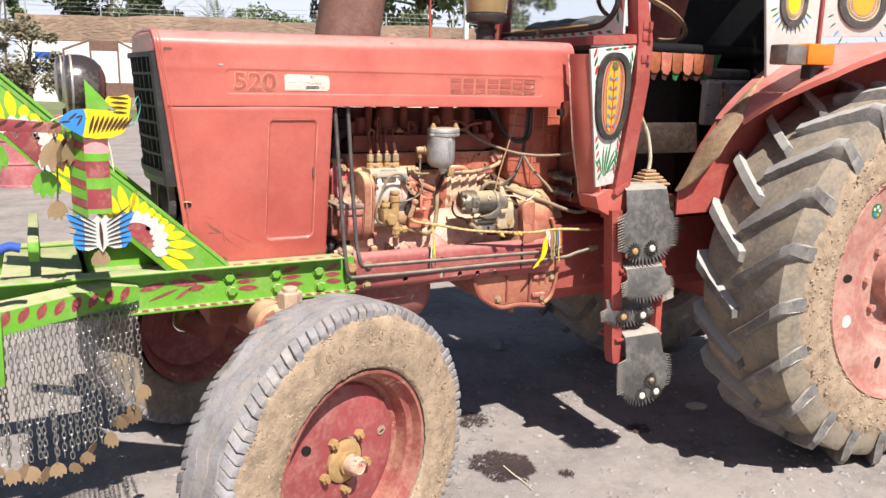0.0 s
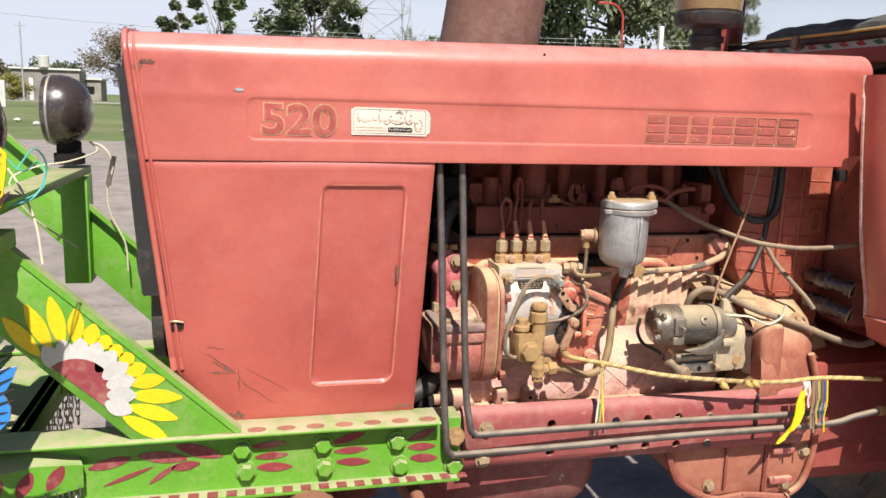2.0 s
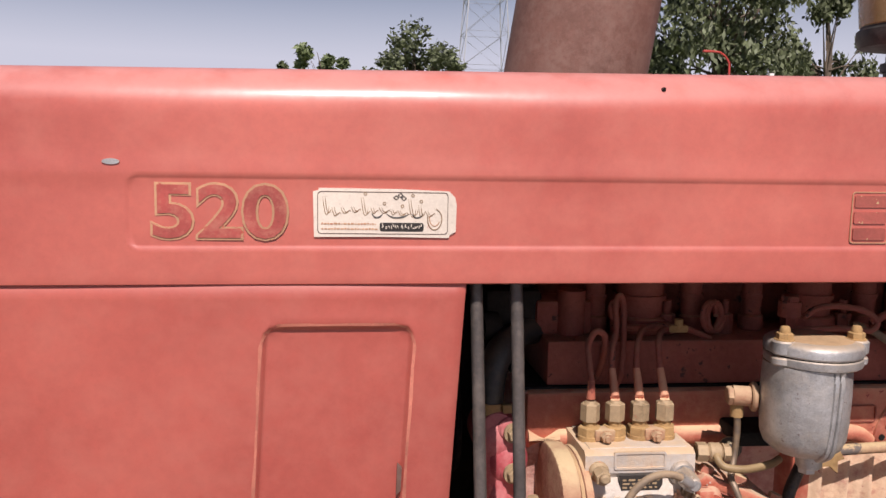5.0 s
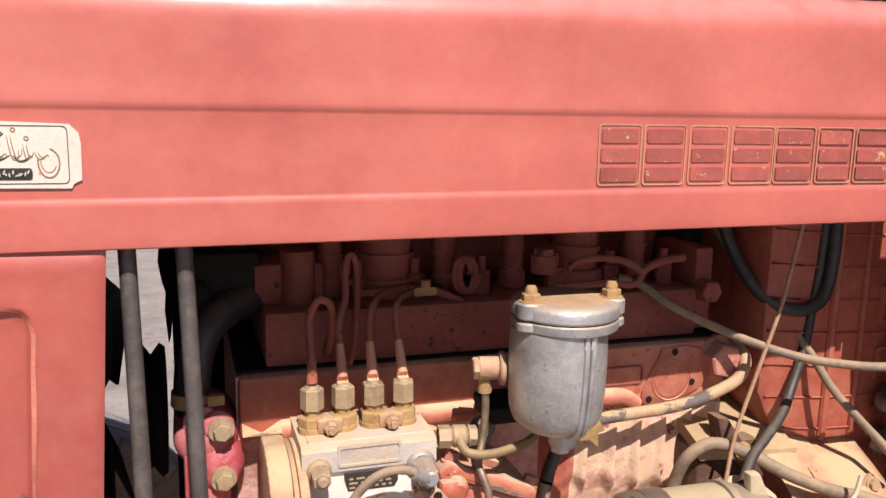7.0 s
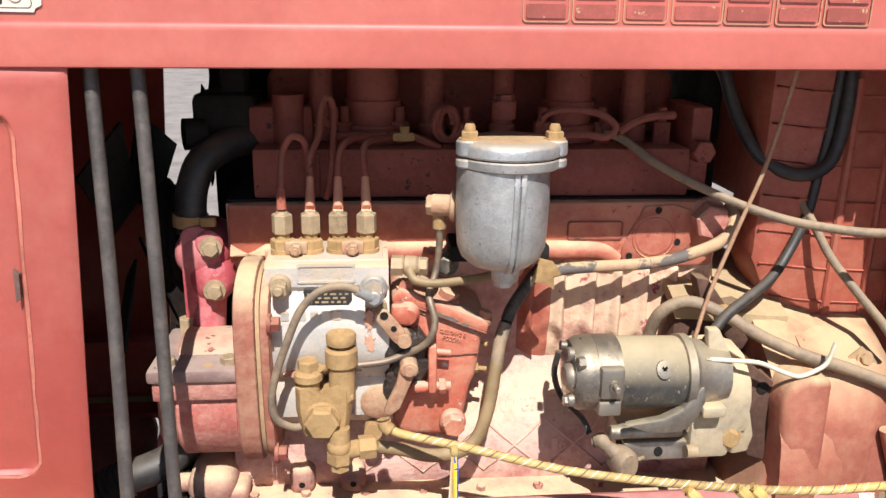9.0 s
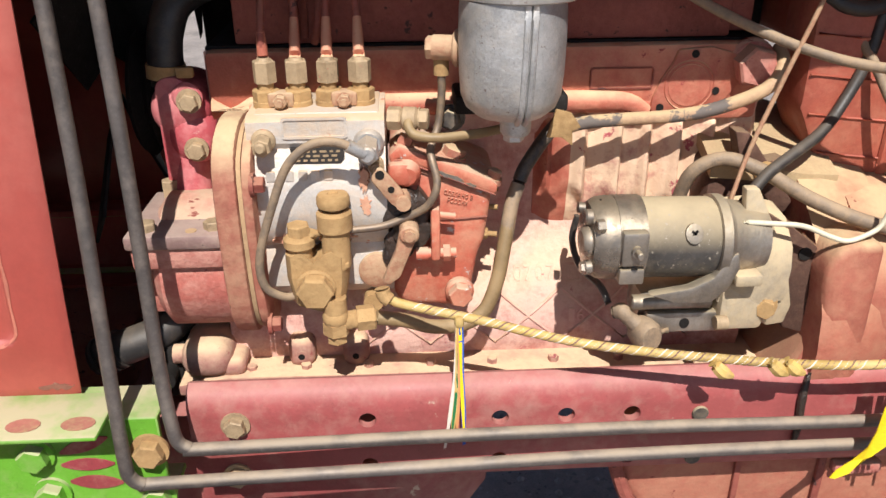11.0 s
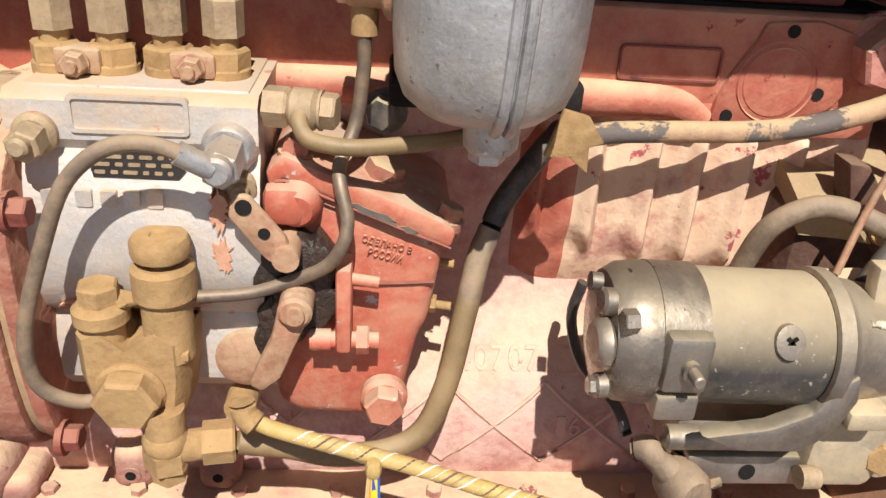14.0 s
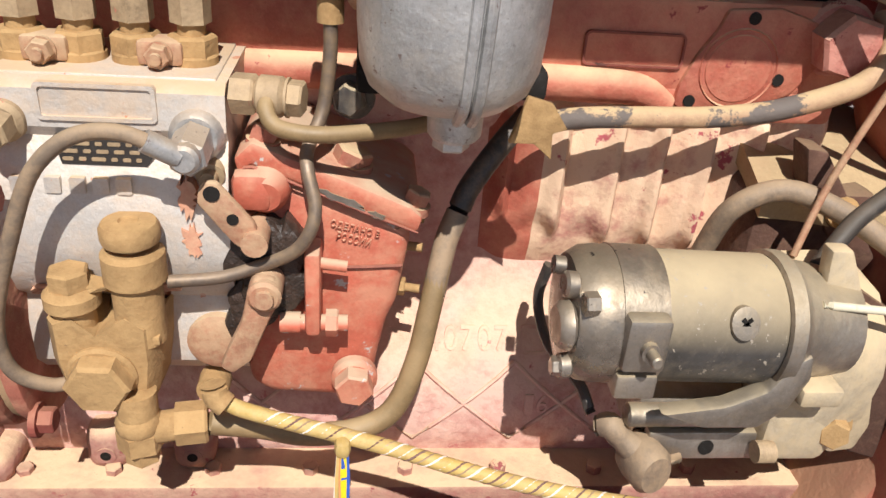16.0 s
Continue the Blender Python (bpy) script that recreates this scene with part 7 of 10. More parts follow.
part("filter_tip", [lathe((FX - 0.002, FY - 0.012, 1.2135), (0, 0, 1), [(0, 0), (0.0125, 0.0), (0.0150, 0.003), (0.0160, 0.020), (0.014, 0.032), (0, 0.034)], 24), hexa((FX - 0.003, FY - 0.010, 1.2145), (FX - 0.003, FY - 0.010, 1.2065), 0.0105)], "silver", filt)
for dx, mt in ((0.004, "silver"), (0.011, "silver")):
    part("filter_rib", tube([(FX + dx - 0.003, FY - 0.0510, 1.345), (FX + dx - 0.004, FY - 0.0512, 1.30), (FX + dx - 0.005, FY - 0.0502, 1.270), (FX + dx - 0.006, FY - 0.0450, 1.242), (FX + dx - 0.007, FY - 0.030, 1.229)], 0.0032, 8, 3), mt, filt, "cast rib on the bowl")
part("cap_gasket", lathe((FX, FY, 1.3530), (0, 0, 1), [(0.0540, 0), (0.0545, 0.0012), (0.0540, 0.0024)], 48), "dark", filt)
cap = part("filter_cap", [lathe((FX, FY, 1.3550), (0, 0, 1), [(0, 0), (0.0550, 0.0), (0.0566, 0.002), (0.0566, 0.0105), (0.0550, 0.0135), (0.0515, 0.0160), (0.044, 0.0175), (0, 0.018)], 56)], "silver", filt, "filter cap with tan dust on top")
for sx in (-0.0455, 0.0455):
    for z0, z1 in ((1.3430, 1.3530), (1.3555, 1.3725)):
        part("stud_ear", cyl((FX + sx, FY - 0.014, z0), (FX + sx, FY - 0.014, z1), 0.0145, n=20, bev=0.002), "silver", cap)
    part("cap_nut", [hexa((FX + sx, FY - 0.014, 1.3722), (FX + sx, FY - 0.014, 1.3815), 0.0098, sx * 9), cyl((FX + sx, FY - 0.014, 1.3722), (FX + sx, FY - 0.014, 1.3740), 0.0118, n=18), lathe((FX + sx, FY - 0.014, 1.3815), (0, 0, 1), [(0.0062, 0), (0.0062, 0.004), (0.0045, 0.0075), (0, 0.008)], 14)], "khaki", cap, "dusty nut on a stud")
part("cap_dust", lathe((FX, FY, 1.3726), (0, 0, 1), [(0, 0.0016), (0.030, 0.0014), (0.043, 0.0004), (0.047, -0.0012)], 32), "dust", cap)
part("filter_inlet", [cyl((FX - 0.040, FY + 0.026, 1.290), (FX - 0.058, FY + 0.030, 1.290), 0.013, n=18), cyl((FX - 0.052, FY + 0.029, 1.290), (FX - 0.059, FY + 0.031, 1.290), 0.0185, n=20, bev=0.002), cyl((FX - 0.059, FY + 0.031, 1.290), (FX - 0.080, FY + 0.036, 1.290), 0.0125, n=18), hexa((FX - 0.077, FY + 0.035, 1.290), (FX - 0.087, FY + 0.037, 1.290), 0.0120)], "levertan", filt, "banjo union on the filter")
part("pipe_neck", cyl((1.385, 2.396, 1.285), (1.385, 2.396, 1.262), 0.0078, n=14), "khaki", filt)
part("filter_bracket", box(1.400, 1.52, 2.41, 2.475, 1.215, 1.235, 0.004), "dark", filt, "dark bracket that holds the filter")
part("bracket_bolt", bolt((1.398, 2.432, 1.207), (-0.3, -1, 0), 0.011, 0.012), "stgrey", filt)
part("bent_tab", prism([(1.494, 1.196), (1.503, 1.226), (1.519, 1.222), (1.530, 1.206), (1.521, 1.203), (1.522, 1.186), (1.510, 1.196)], 2.386, 2.391, 0.001), "khaki", filt, "bent tan sheet tab")
part("outlet_stub", [cyl((1.46, 2.42, 1.385), (1.46, 2.42, 1.405), 0.014, n=16), hexa((1.46, 2.42, 1.40), (1.46, 2.42, 1.412), 0.012)], "castd", filt)

# hose along the block
part("block_hose", tube([(1.518, 2.442, 1.186), (1.545, 2.440, 1.195), (1.59, 2.440, 1.198), (1.64, 2.440, 1.200), (1.680, 2.438, 1.206), (1.712, 2.436, 1.216), (1.740, 2.434, 1.229), (1.756, 2.438, 1.243), (1.764, 2.450, 1.256), (1.768, 2.475, 1.266)], 0.0076, 12, 5), "hosepaint", tractor, "dusty hose with peeling red paint")

# ---- starter motor ----
SX, SY, SZ = 1.54, 2.352, 1.094
starter = part("starter_motor", lathe((1.540, SY, SZ), (1, 0, -0.02), [(0.041, 0), (0.0430, 0.004), (0.0430, 0.130), (0.041, 0.134), (0, 0.134)], 48), "stgrey", tractor, "dusty dark grey starter motor")
part("end_cap", lathe((1.541, SY, SZ), (-1, 0, 0.02), [(0.0447, -0.012), (0.0447, 0.0), (0.0435, 0.012), (0.038, 0.022), (0.025, 0.026), (0, 0.027)], 48), "stcap", starter, "aluminium end cap of the starter")
part("cap_boss", [cyl((1.517, SY - 0.026, SZ + 0.008), (1.505, SY - 0.027, SZ + 0.008), 0.016, 0.0145, n=22, bev=0.003), cyl((1.520, SY - 0.018, SZ + 0.031), (1.509, SY - 0.019, SZ + 0.032), 0.0085, n=14, bev=0.002), cyl((1.520, SY - 0.030, SZ - 0.020), (1.509, SY - 0.031, SZ - 0.020), 0.008, n=14, bev=0.002), hexa((1.511, SY - 0.031, SZ - 0.020), (1.505, SY - 0.031, SZ - 0.020), 0.0065), hexa((1.530, SY - 0.034, SZ + 0.028), (1.520, SY - 0.035, SZ + 0.028), 0.0075), cyl((1.514, SY, SZ + 0.034), (1.506, SY, SZ + 0.035), 0.006, n=12)], "stcap", starter, "bolts on the end cap")
band = part("cover_band", lathe((1.548, SY, SZ), (1, 0, -0.02), [(0.0430, 0), (0.0452, 0.001), (0.0452, 0.034), (0.0430, 0.035)], 48), "stcap", starter, "sheet metal cover band")
part("band_clasp", [box(1.549, 1.581, SY - 0.050, SY - 0.036, SZ - 0.012, SZ + 0.026, 0.004), box(1.549, 1.580, SY - 0.047, SY - 0.026, SZ - 0.034, SZ - 0.016, 0.003), cyl((1.566, SY - 0.048, SZ + 0.006), (1.567, SY - 0.064, SZ + 0.006), 0.0042, n=12, bev=0.001), cyl((1.566, SY - 0.048, SZ + 0.006), (1.566, SY - 0.054, SZ + 0.006), 0.0065, n=12)], "stalu", starter, "clasp screw of the band")
part("pole_screw", [lathe((1.637, SY - 0.0385, 1.1125), (0, -0.9, 0.43), [(0.0112, -0.004), (0.0105, 0.0022), (0.006, 0.003), (0, 0.003)], 22)], "stalu", starter, "cross-slot pole screw")
for a in (0, 1):
    part("screw_slot", moved(box(-0.0045, 0.0045, -0.0006, 0.0006, -0.0012, 0.0012), Matrix.Translation((1.637, SY - 0.0413, 1.1140)) @ Matrix.Rotation(radians(45 + 90 * a), 4, "Y")), "dark", starter)
ring = part("front_ring", lathe((1.672, SY, SZ - 0.003), (1, 0, -0.02), [(0.0430, 0), (0.0462, 0.001), (0.0462, 0.012), (0.0440, 0.0135), (0.041, 0.020), (0.038, 0.045), (0.035, 0.065), (0, 0.066)], 40), "stalu", starter, "aluminium drive housing")
part("drive_nose", [loft([[(x, y, z) for y, z in ((2.322 + d, 1.020), (2.318 + d, 1.060), (2.324 + d, 1.095 - d), (2.350 + d, 1.118 - d), (2.40, 1.122 - d), (2.40, 1.020))] for x, d in ((1.688, 0.014), (1.70, 0.006), (1.74, 0.004), (1.775, 0.012))]), box(1.694, 1.728, 2.306, 2.330, 1.052, 1.066, 0.004)], "nosedust", starter, "dusty drive housing of the starter")
sol = part("solenoid", box(1.59, 1.690, 2.345, 2.395, 0.986, 1.030, 0.012), "stalu", starter, "aluminium starter solenoid housing")
part("solenoid_tube", cyl((1.578, 2.338, 1.021), (1.682, 2.338, 1.021), 0.0085, n=18, bev=0.002), "stalu", sol)
part("solenoid_strap", box(1.60, 1.71, 2.334, 2.346, 0.983, 1.008, 0.003), "stalu", sol)
part("solenoid_end", box(1.690, 1.752, 2.326, 2.40, 0.986, 1.056, 0.010), "nosedust", sol)
part("solenoid_bolt", cyl((1.685, 2.324, 1.000), (1.700, 2.324, 1.000), 0.008, n=12), "steel", sol)
part("solenoid_slot", cyl((1.650, 2.3332, 0.995), (1.650, 2.336, 0.995), 0.0065, n=14), "dark", sol)
part("mount_web", prism([(1.590, 1.045), (1.640, 1.052), (1.668, 1.064), (1.682, 1.086), (1.694, 1.092), (1.698, 1.074), (1.688, 1.050), (1.668, 1.034), (1.625, 1.034)], 2.308, 2.322, 0.003), "stalu", sol)
boot = part("terminal_boot", [tube([(1.553, 2.345, 1.016), (1.562, 2.340, 1.020), (1.572, 2.336, 1.012), (1.585, 2.332, 1.003)], [0.0075, 0.010, 0.009, 0.012], 12, 4), lathe((1.592, 2.325, 0.998), (0.3, -1, 0.1), [(0.016, -0.02), (0.0185, -0.01), (0.0185, 0.006), (0.014, 0.012), (0, 0.013)], 22), tube([(1.60, 2.33, 1.0), (1.622, 2.332, 0.998)], [0.010, 0.004], 8, 2, False)], "hose", starter, "dusty rubber boot on the starter terminal")
boot.location += Vector((0.007, 0.0, -0.011))
part("boot_cable", tube([(1.553, 2.345, 1.016), (1.545, 2.36, 1.030), (1.528, 2.40, 1.035), (1.520, 2.42, 1.06), (1.525, 2.42, 1.09)], 0.0045, 8), "rubber", starter)
mount = part("starter_flange", prism([(1.705, 1.150), (1.722, 1.150), (1.775, 1.062), (1.790, 1.010), (1.784, 0.988), (1.762, 0.985), (1.735, 1.0), (1.718, 1.06)], 2.338, 2.352, 0.003), "nosedust", starter, "triangular starter flange")
part("flange_bolt", [bolt((1.752, 2.338, 1.014), (-0.3, -1, 0), 0.0125, 0.016)], "khaki", mount)

starter.scale.x = 0.855
starter.location += Vector((0.0037, 0.0, 0.002))

# ---- clutch housing top, starter pocket ----
hwall = part("housing_wall", prism([(1.787, 1.062), (1.794, 1.084), (1.812, 1.095), (1.846, 1.094), (1.850, 0.88), (1.800, 0.87), (1.798, 0.96)], 2.316, 2.44, 0.010, seg=3), "clutchred", tractor, "red boss of the housing beside the starter")
part("housing_cheek", loft([[(x, 2.332 + dy, 0.86), (x, 2.326 + dy, 0.94), (x, 2.326 + dy, 1.02), (x, 2.332 + dy, 1.055), (x, 2.350 + dy, 1.082), (x, 2.40 + dy, 1.112), (x, 2.47, 1.125), (x, 2.47, 0.86)] for x, dy in ((1.842, 0.004), (1.87, 0.0), (1.91, 0.004), (1.945, 0.020), (1.968, 0.050), (1.975, 0.075))]), "clutchred", hwall, "rounded dusty cheek of the housing")
shelf = []
for x, lift in ((1.690, 0.018), (1.72, 0.016), (1.76, 0.010), (1.80, 0.004), (1.84, 0.0015)):
    arc = []
    for k in range(9):
        y = 2.425 + 0.035 * k
        arc.append((x, y, 0.965 + lift + 0.2005 * math.sqrt(1 - ((y - MID) / 0.272) ** 2)))
    shelf.append(arc + [(p[0], p[1], p[2] - 0.016) for p in reversed(arc)])
part("housing_top", loft(shelf), "belldust", bell, "housing top thick with tan dust")
part("starter_pocket", [prism([(1.712, 1.186), (1.728, 1.184), (1.792, 1.100), (1.784, 1.085), (1.770, 1.092), (1.722, 1.150)], 2.425, 2.45, 0.003), box(1.69, 1.785, 2.43, 2.50, 0.93, 1.15, 0.01)], "pocketbrown", tractor, "very dark brown pocket behind the starter")
part("pocket_plate", prism([(1.712, 1.128), (1.760, 1.100), (1.792, 1.075), (1.802, 0.965), (1.770, 0.975), (1.745, 1.03)], 2.352, 2.362, 0.002), "pocketbrown", tractor, "very dark brown flange face beside the starter")
part("pocket_bolt", [bolt((1.752, 2.424, 1.138), (0, -1, 0.2), 0.009, 0.012)], "khaki", tractor)
part("pocket_hole", cyl((1.778, 2.3500, 1.069), (1.778, 2.356, 1.069), 0.0075, n=16), "dark", tractor)
part("oil_run", tube([(1.790, 2.312, 0.94), (1.786, 2.309, 0.91), (1.788, 2.308, 0.865), (1.784, 2.309, 0.83)], [0.002, 0.005, 0.004, 0.002], 8), "grease", tractor, "black oil run on the joint")

# tank panel behind the hood
tank = part("tank_panel", prism([(1.795, 1.46), (1.795, 1.20), (1.845, 1.090), (1.975, 1.045), (2.04, 1.05), (2.04, 1.60), (1.93, 1.62)], 2.455, 2.535, 0.012), "tankred", tractor, "red ribbed sheet metal tank cover")
part("tank_shell", box(1.805, 2.04, 2.540, 2.84, 1.262, 1.62, 0.012), "tankred", tractor, "red fuel tank shell under the hood")
# added plate, near-black, to shut out the light between head and tank
part("firewall", box(1.762, 1.800, 2.60, 2.84, 1.255, 1.64, 0.006), "dark", tractor, "added dark plate that stops light between engine and tank")
for i in range(7):
    z = 1.14 + 0.045 * i
    part("panel_line", tube([(1.80 + max(0, 1.2 - z) * 0.4, 2.4545, z + 0.01), (1.90, 2.4535, z), (2.03, 2.4545, z - 0.006)], 0.0016, 5, 2), "tankred", tank)
for x in (1.905, 1.955):
    part("panel_rib", tube([(x, 2.454, 1.08), (x, 2.4525, 1.2), (x, 2.454, 1.43)], 0.006 if x < 1.93 else 0.004, 8, 2), "tankred", tank)
for i in range(3):
    x0, z0 = 1.985, 1.115 + 0.085 * i
    part("louvre_frame", ring_plate(rrect(x0, x0 + 0.03, z0, z0 + 0.05, 0.003, 2), rrect(x0 + 0.004, x0 + 0.026, z0 + 0.004, z0 + 0.046, 0.002, 2), 2.450, 2.457), "tankred", tank)
for z in (1.165, 1.105):
    c = part("hose_coupling", [cyl((2.002, 2.392, z + 0.012), (2.029, 2.349, z + 0.001), 0.0165, n=20, bev=0.003), cyl((1.990, 2.440, z + 0.016), (2.006, 2.384, z + 0.011), 0.021, n=20, bev=0.003), lathe((2.029, 2.349, z), (0.5, -0.82, -0.20), [(0.013, -0.006), (0.0195, -0.006), (0.0195, 0.006), (0.013, 0.007), (0.012, -0.004)], 22)], "lampblack", tractor, "black hydraulic coupling with open end")
    part("coupling_ring", lathe((2.030, 2.347, z - 0.0005), (0.5, -0.82, -0.20), [(0.0130, 0.003), (0.0190, 0.004), (0.0190, 0.007), (0.0130, 0.007)], 22), "tin", c)
    part("coupling_bore", cyl((2.024, 2.357, z + 0.001), (2.031, 2.346, z - 0.001), 0.0128, n=18), "dark", c)

# cables in the engine bay
for name, pts, r, m, lab in (
    ("black_cable", [(1.60, 2.505, 1.356), (1.625, 2.49, 1.350), (1.662, 2.46, 1.323), (1.727, 2.42, 1.292), (1.787, 2.385, 1.273), (1.84, 2.36, 1.266), (1.89, 2.345, 1.264), (1.96, 2.34, 1.266), (2.02, 2.33, 1.275)], 0.0055, "hose", "dusty control cable"),
    ("thin_rod", [(1.797, 2.40, 1.46), (1.772, 2.40, 1.339), (1.746, 2.40, 1.258), (1.72, 2.40, 1.175), (1.703, 2.39, 1.12)], 0.0026, "levertan", "thin bare rod"),
    ("black_cable", [(1.700, 2.36, 1.12), (1.735, 2.385, 1.148), (1.767, 2.40, 1.165), (1.805, 2.42, 1.183), (1.835, 2.44, 1.210), (1.861, 2.452, 1.26), (1.870, 2.455, 1.32), (1.876, 2.455, 1.37), (1.880, 2.455, 1.45)], 0.0065, "rubber", "black cable"),
    ("black_cable", [(1.776, 2.60, 1.45), (1.80, 2.56, 1.39), (1.833, 2.50, 1.32), (1.862, 2.446, 1.257), (1.88, 2.42, 1.214), (1.905, 2.39, 1.175), (1.927, 2.365, 1.144), (1.94, 2.35, 1.12)], 0.0055, "hose", "dusty cable"),
    ("black_cable", [(1.755, 2.52, 1.45), (1.773, 2.50, 1.384), (1.795, 2.47, 1.334), (1.835, 2.448, 1.312), (1.875, 2.445, 1.326), (1.889, 2.447, 1.384), (1.89, 2.45, 1.45)], 0.0085, "rubber", "black cable loop"),
    ("starter_cable", [(1.655, 2.43, 1.08), (1.659, 2.43, 1.107), (1.668, 2.42, 1.142), (1.699, 2.415, 1.158), (1.738, 2.400, 1.148), (1.781, 2.372, 1.126), (1.827, 2.352, 1.109), (1.873, 2.345, 1.096), (1.923, 2.338, 1.078), (1.99, 2.330, 1.052), (2.06, 2.335, 1.035), (2.10, 2.335, 1.04)], 0.0080, "hose", "thick dusty starter cable"),
    ("cream_wire", [(1.690, 2.325, 1.121), (1.72, 2.325, 1.1185), (1.755, 2.325, 1.1145), (1.785, 2.325, 1.102), (1.806, 2.325, 1.096), (1.826, 2.325, 1.103), (1.838, 2.325, 1.113), (1.845, 2.325, 1.138)], 0.0028, "creamwire", "thin cream wire"),
):
    part(name, tube(pts, r, 10, 5), m, tractor, lab)
clampp = part("cable_clamp", [prism([(1.876, 1.105), (1.895, 1.122), (1.918, 1.100), (1.900, 1.082)], 2.333, 2.337, 0.001), tube([(1.878, 2.342, 1.094), (1.912, 2.342, 1.081)], 0.0125, 12, 2, False), bolt((1.899, 2.333, 1.106), (0, -1, 0.2), 0.008, 0.008)], "dust", tractor, "dusty cable clamp")
clampp.location += Vector((0.018, 0.040, -0.012))
# rope of the throttle, a ribbon and rags tied on
rope_pts = [(1.322, 2.322, 1.052), (1.328, 2.322, 1.044), (1.350, 2.318, 1.038), (1.421, 2.305, 1.026), (1.470, 2.295, 1.016), (1.527, 2.287, 1.005), (1.60, 2.279, 0.996), (1.663, 2.272, 0.991), (1.735, 2.267, 0.985), (1.814, 2.262, 0.983), (1.897, 2.257, 0.989), (1.98, 2.255, 0.985), (2.06, 2.255, 0.978)]
rope = part("throttle_rope", tube(rope_pts, 0.0050, 12, 6, wob=0.06), "tape", tractor, "yellow and white striped taped rope")


def twist(pts, r, pitch, phase):
    """A line wound round the rope."""
    cp, out, acc = curve_points(pts, 40), [], 0.0
    for a, b in zip(cp, cp[1:]):
        d = (b - a).normalized()
        s1 = d.cross(Vector((0, 0, 1))).normalized()
        s2 = s1.cross(d)
        w = acc / pitch * 2 * math.pi + phase
        out.append(a + (s1 * math.cos(w) + s2 * math.sin(w)) * r)
        acc += (b - a).length
    return [tuple(p) for p in out]


for k, (mt, rr) in enumerate((("decal", 0.0010), ("tin", 0.0009), ("rust", 0.0010), ("decal", 0.0007), ("tealwire", 0.0005))):
    part("rope_stripe", tube(twist(rope_pts[2:], 0.0043, 0.026, 1.45 * k), rr, 6, 1, False), mt, rope)
part("rope_end_hook", [tube([(1.318, 2.324, 1.058), (1.320, 2.322, 1.050), (1.326, 2.320, 1.045)], 0.008, 10, 3)], "khaki", rope)


def strip(pts, w, th=0.0012):
    """A hanging strip of cloth."""
    rings = []
    for i, (x, y, z) in enumerate(pts):
        q = w * (1 + 0.25 * math.sin(i * 1.7))
        t = 0.35 * math.sin(i * 1.1)
        rings.append([(x - q, y - q * t, z), (x + q, y + q * t, z), (x + q, y + q * t + th, z), (x - q, y - q * t + th, z)])
    return loft(rings)


rib = thing("ribbon", (1.397, 2.300, 0.885), "", "")
for dx, mt, w, l, bend in ((-0.006, "decal", 0.0016, 0.150, -0.010), (-0.003, "tape", 0.0024, 0.142, -0.006), (0.000, "frill", 0.0018, 0.136, -0.004), (0.002, "yellow", 0.0016, 0.128, 0.002), (0.005, "bluecloth", 0.0022, 0.146, -0.001), (-0.001, "greend", 0.0013, 0.139, -0.009)):
    part("ribbon_strand", strip([(1.397 + dx * 0.3 + bend * q * q + dx * 0.8 * q, 2.300 - 0.016 * q, 1.028 - l * q) for q in (0, 0.15, 0.3, 0.45, 0.6, 0.75, 0.9, 1.0)], w), mt, rib)
part("ribbon_knot", box(1.392, 1.402, 2.297, 2.311, 1.021, 1.033, 0.004), "tape", rib)
rib.parent = tractor
rib.location = ORG[rib] - ORG[tractor]
rib["label"] = "yellow and blue cloth ribbon tied to the rope"


def rag_leaf(pts, widths, th=0.0012):
    """A loose strip of cloth whose width changes along it, a little curled."""
    rings = []
    for i, ((x, y, z), w) in enumerate(zip(pts, widths)):
        c = 0.004 * math.sin(i * 1.3)
        rings.append([(x - w, y + c, z - 0.2 * w), (x, y - c, z), (x + w, y + c, z + 0.2 * w), (x + w, y + c + th, z + 0.2 * w), (x, y - c + th, z), (x - w, y + c + th, z - 0.2 * w)])
    return loft(rings)


part("yellow_rag", rag_leaf([(1.863, 2.250, 0.978), (1.856, 2.247, 0.962), (1.850, 2.245, 0.940), (1.846, 2.244, 0.915), (1.840, 2.245, 0.892), (1.830, 2.246, 0.872), (1.817, 2.247, 0.855), (1.805, 2.248, 0.845)], [0.002, 0.006, 0.010, 0.012, 0.011, 0.010, 0.009, 0.004]), "yellow", tractor, "yellow rag tied on the rope")
for x, c, l, w in ((1.858, "white", 0.030, 0.006), (1.868, "decal", 0.06, 0.003), (1.880, "tin", 0.11, 0.004), (1.888, "hose", 0.12, 0.003), (1.893, "tape", 0.10, 0.003), (1.900, "greend", 0.09, 0.0022), (1.909, "bluecloth", 0.10, 0.0022), (1.915, "yellow", 0.12, 0.0022)):
    part("rag_strip", strip([(x, 2.25, 0.985), (x + 0.003, 2.247, 0.985 - l * 0.4), (x + 0.001, 2.249, 0.985 - l * 0.7), (x + 0.004, 2.247, 0.985 - l)], w), c, tractor)
for x in (1.725, 1.742, 1.666):
    part("rope_knot", [tube([(x - 0.01, 2.266, 0.990), (x, 2.262, 0.981), (x + 0.012, 2.264, 0.974)], [0.006, 0.008, 0.003], 8, 3)], "tape", rope)

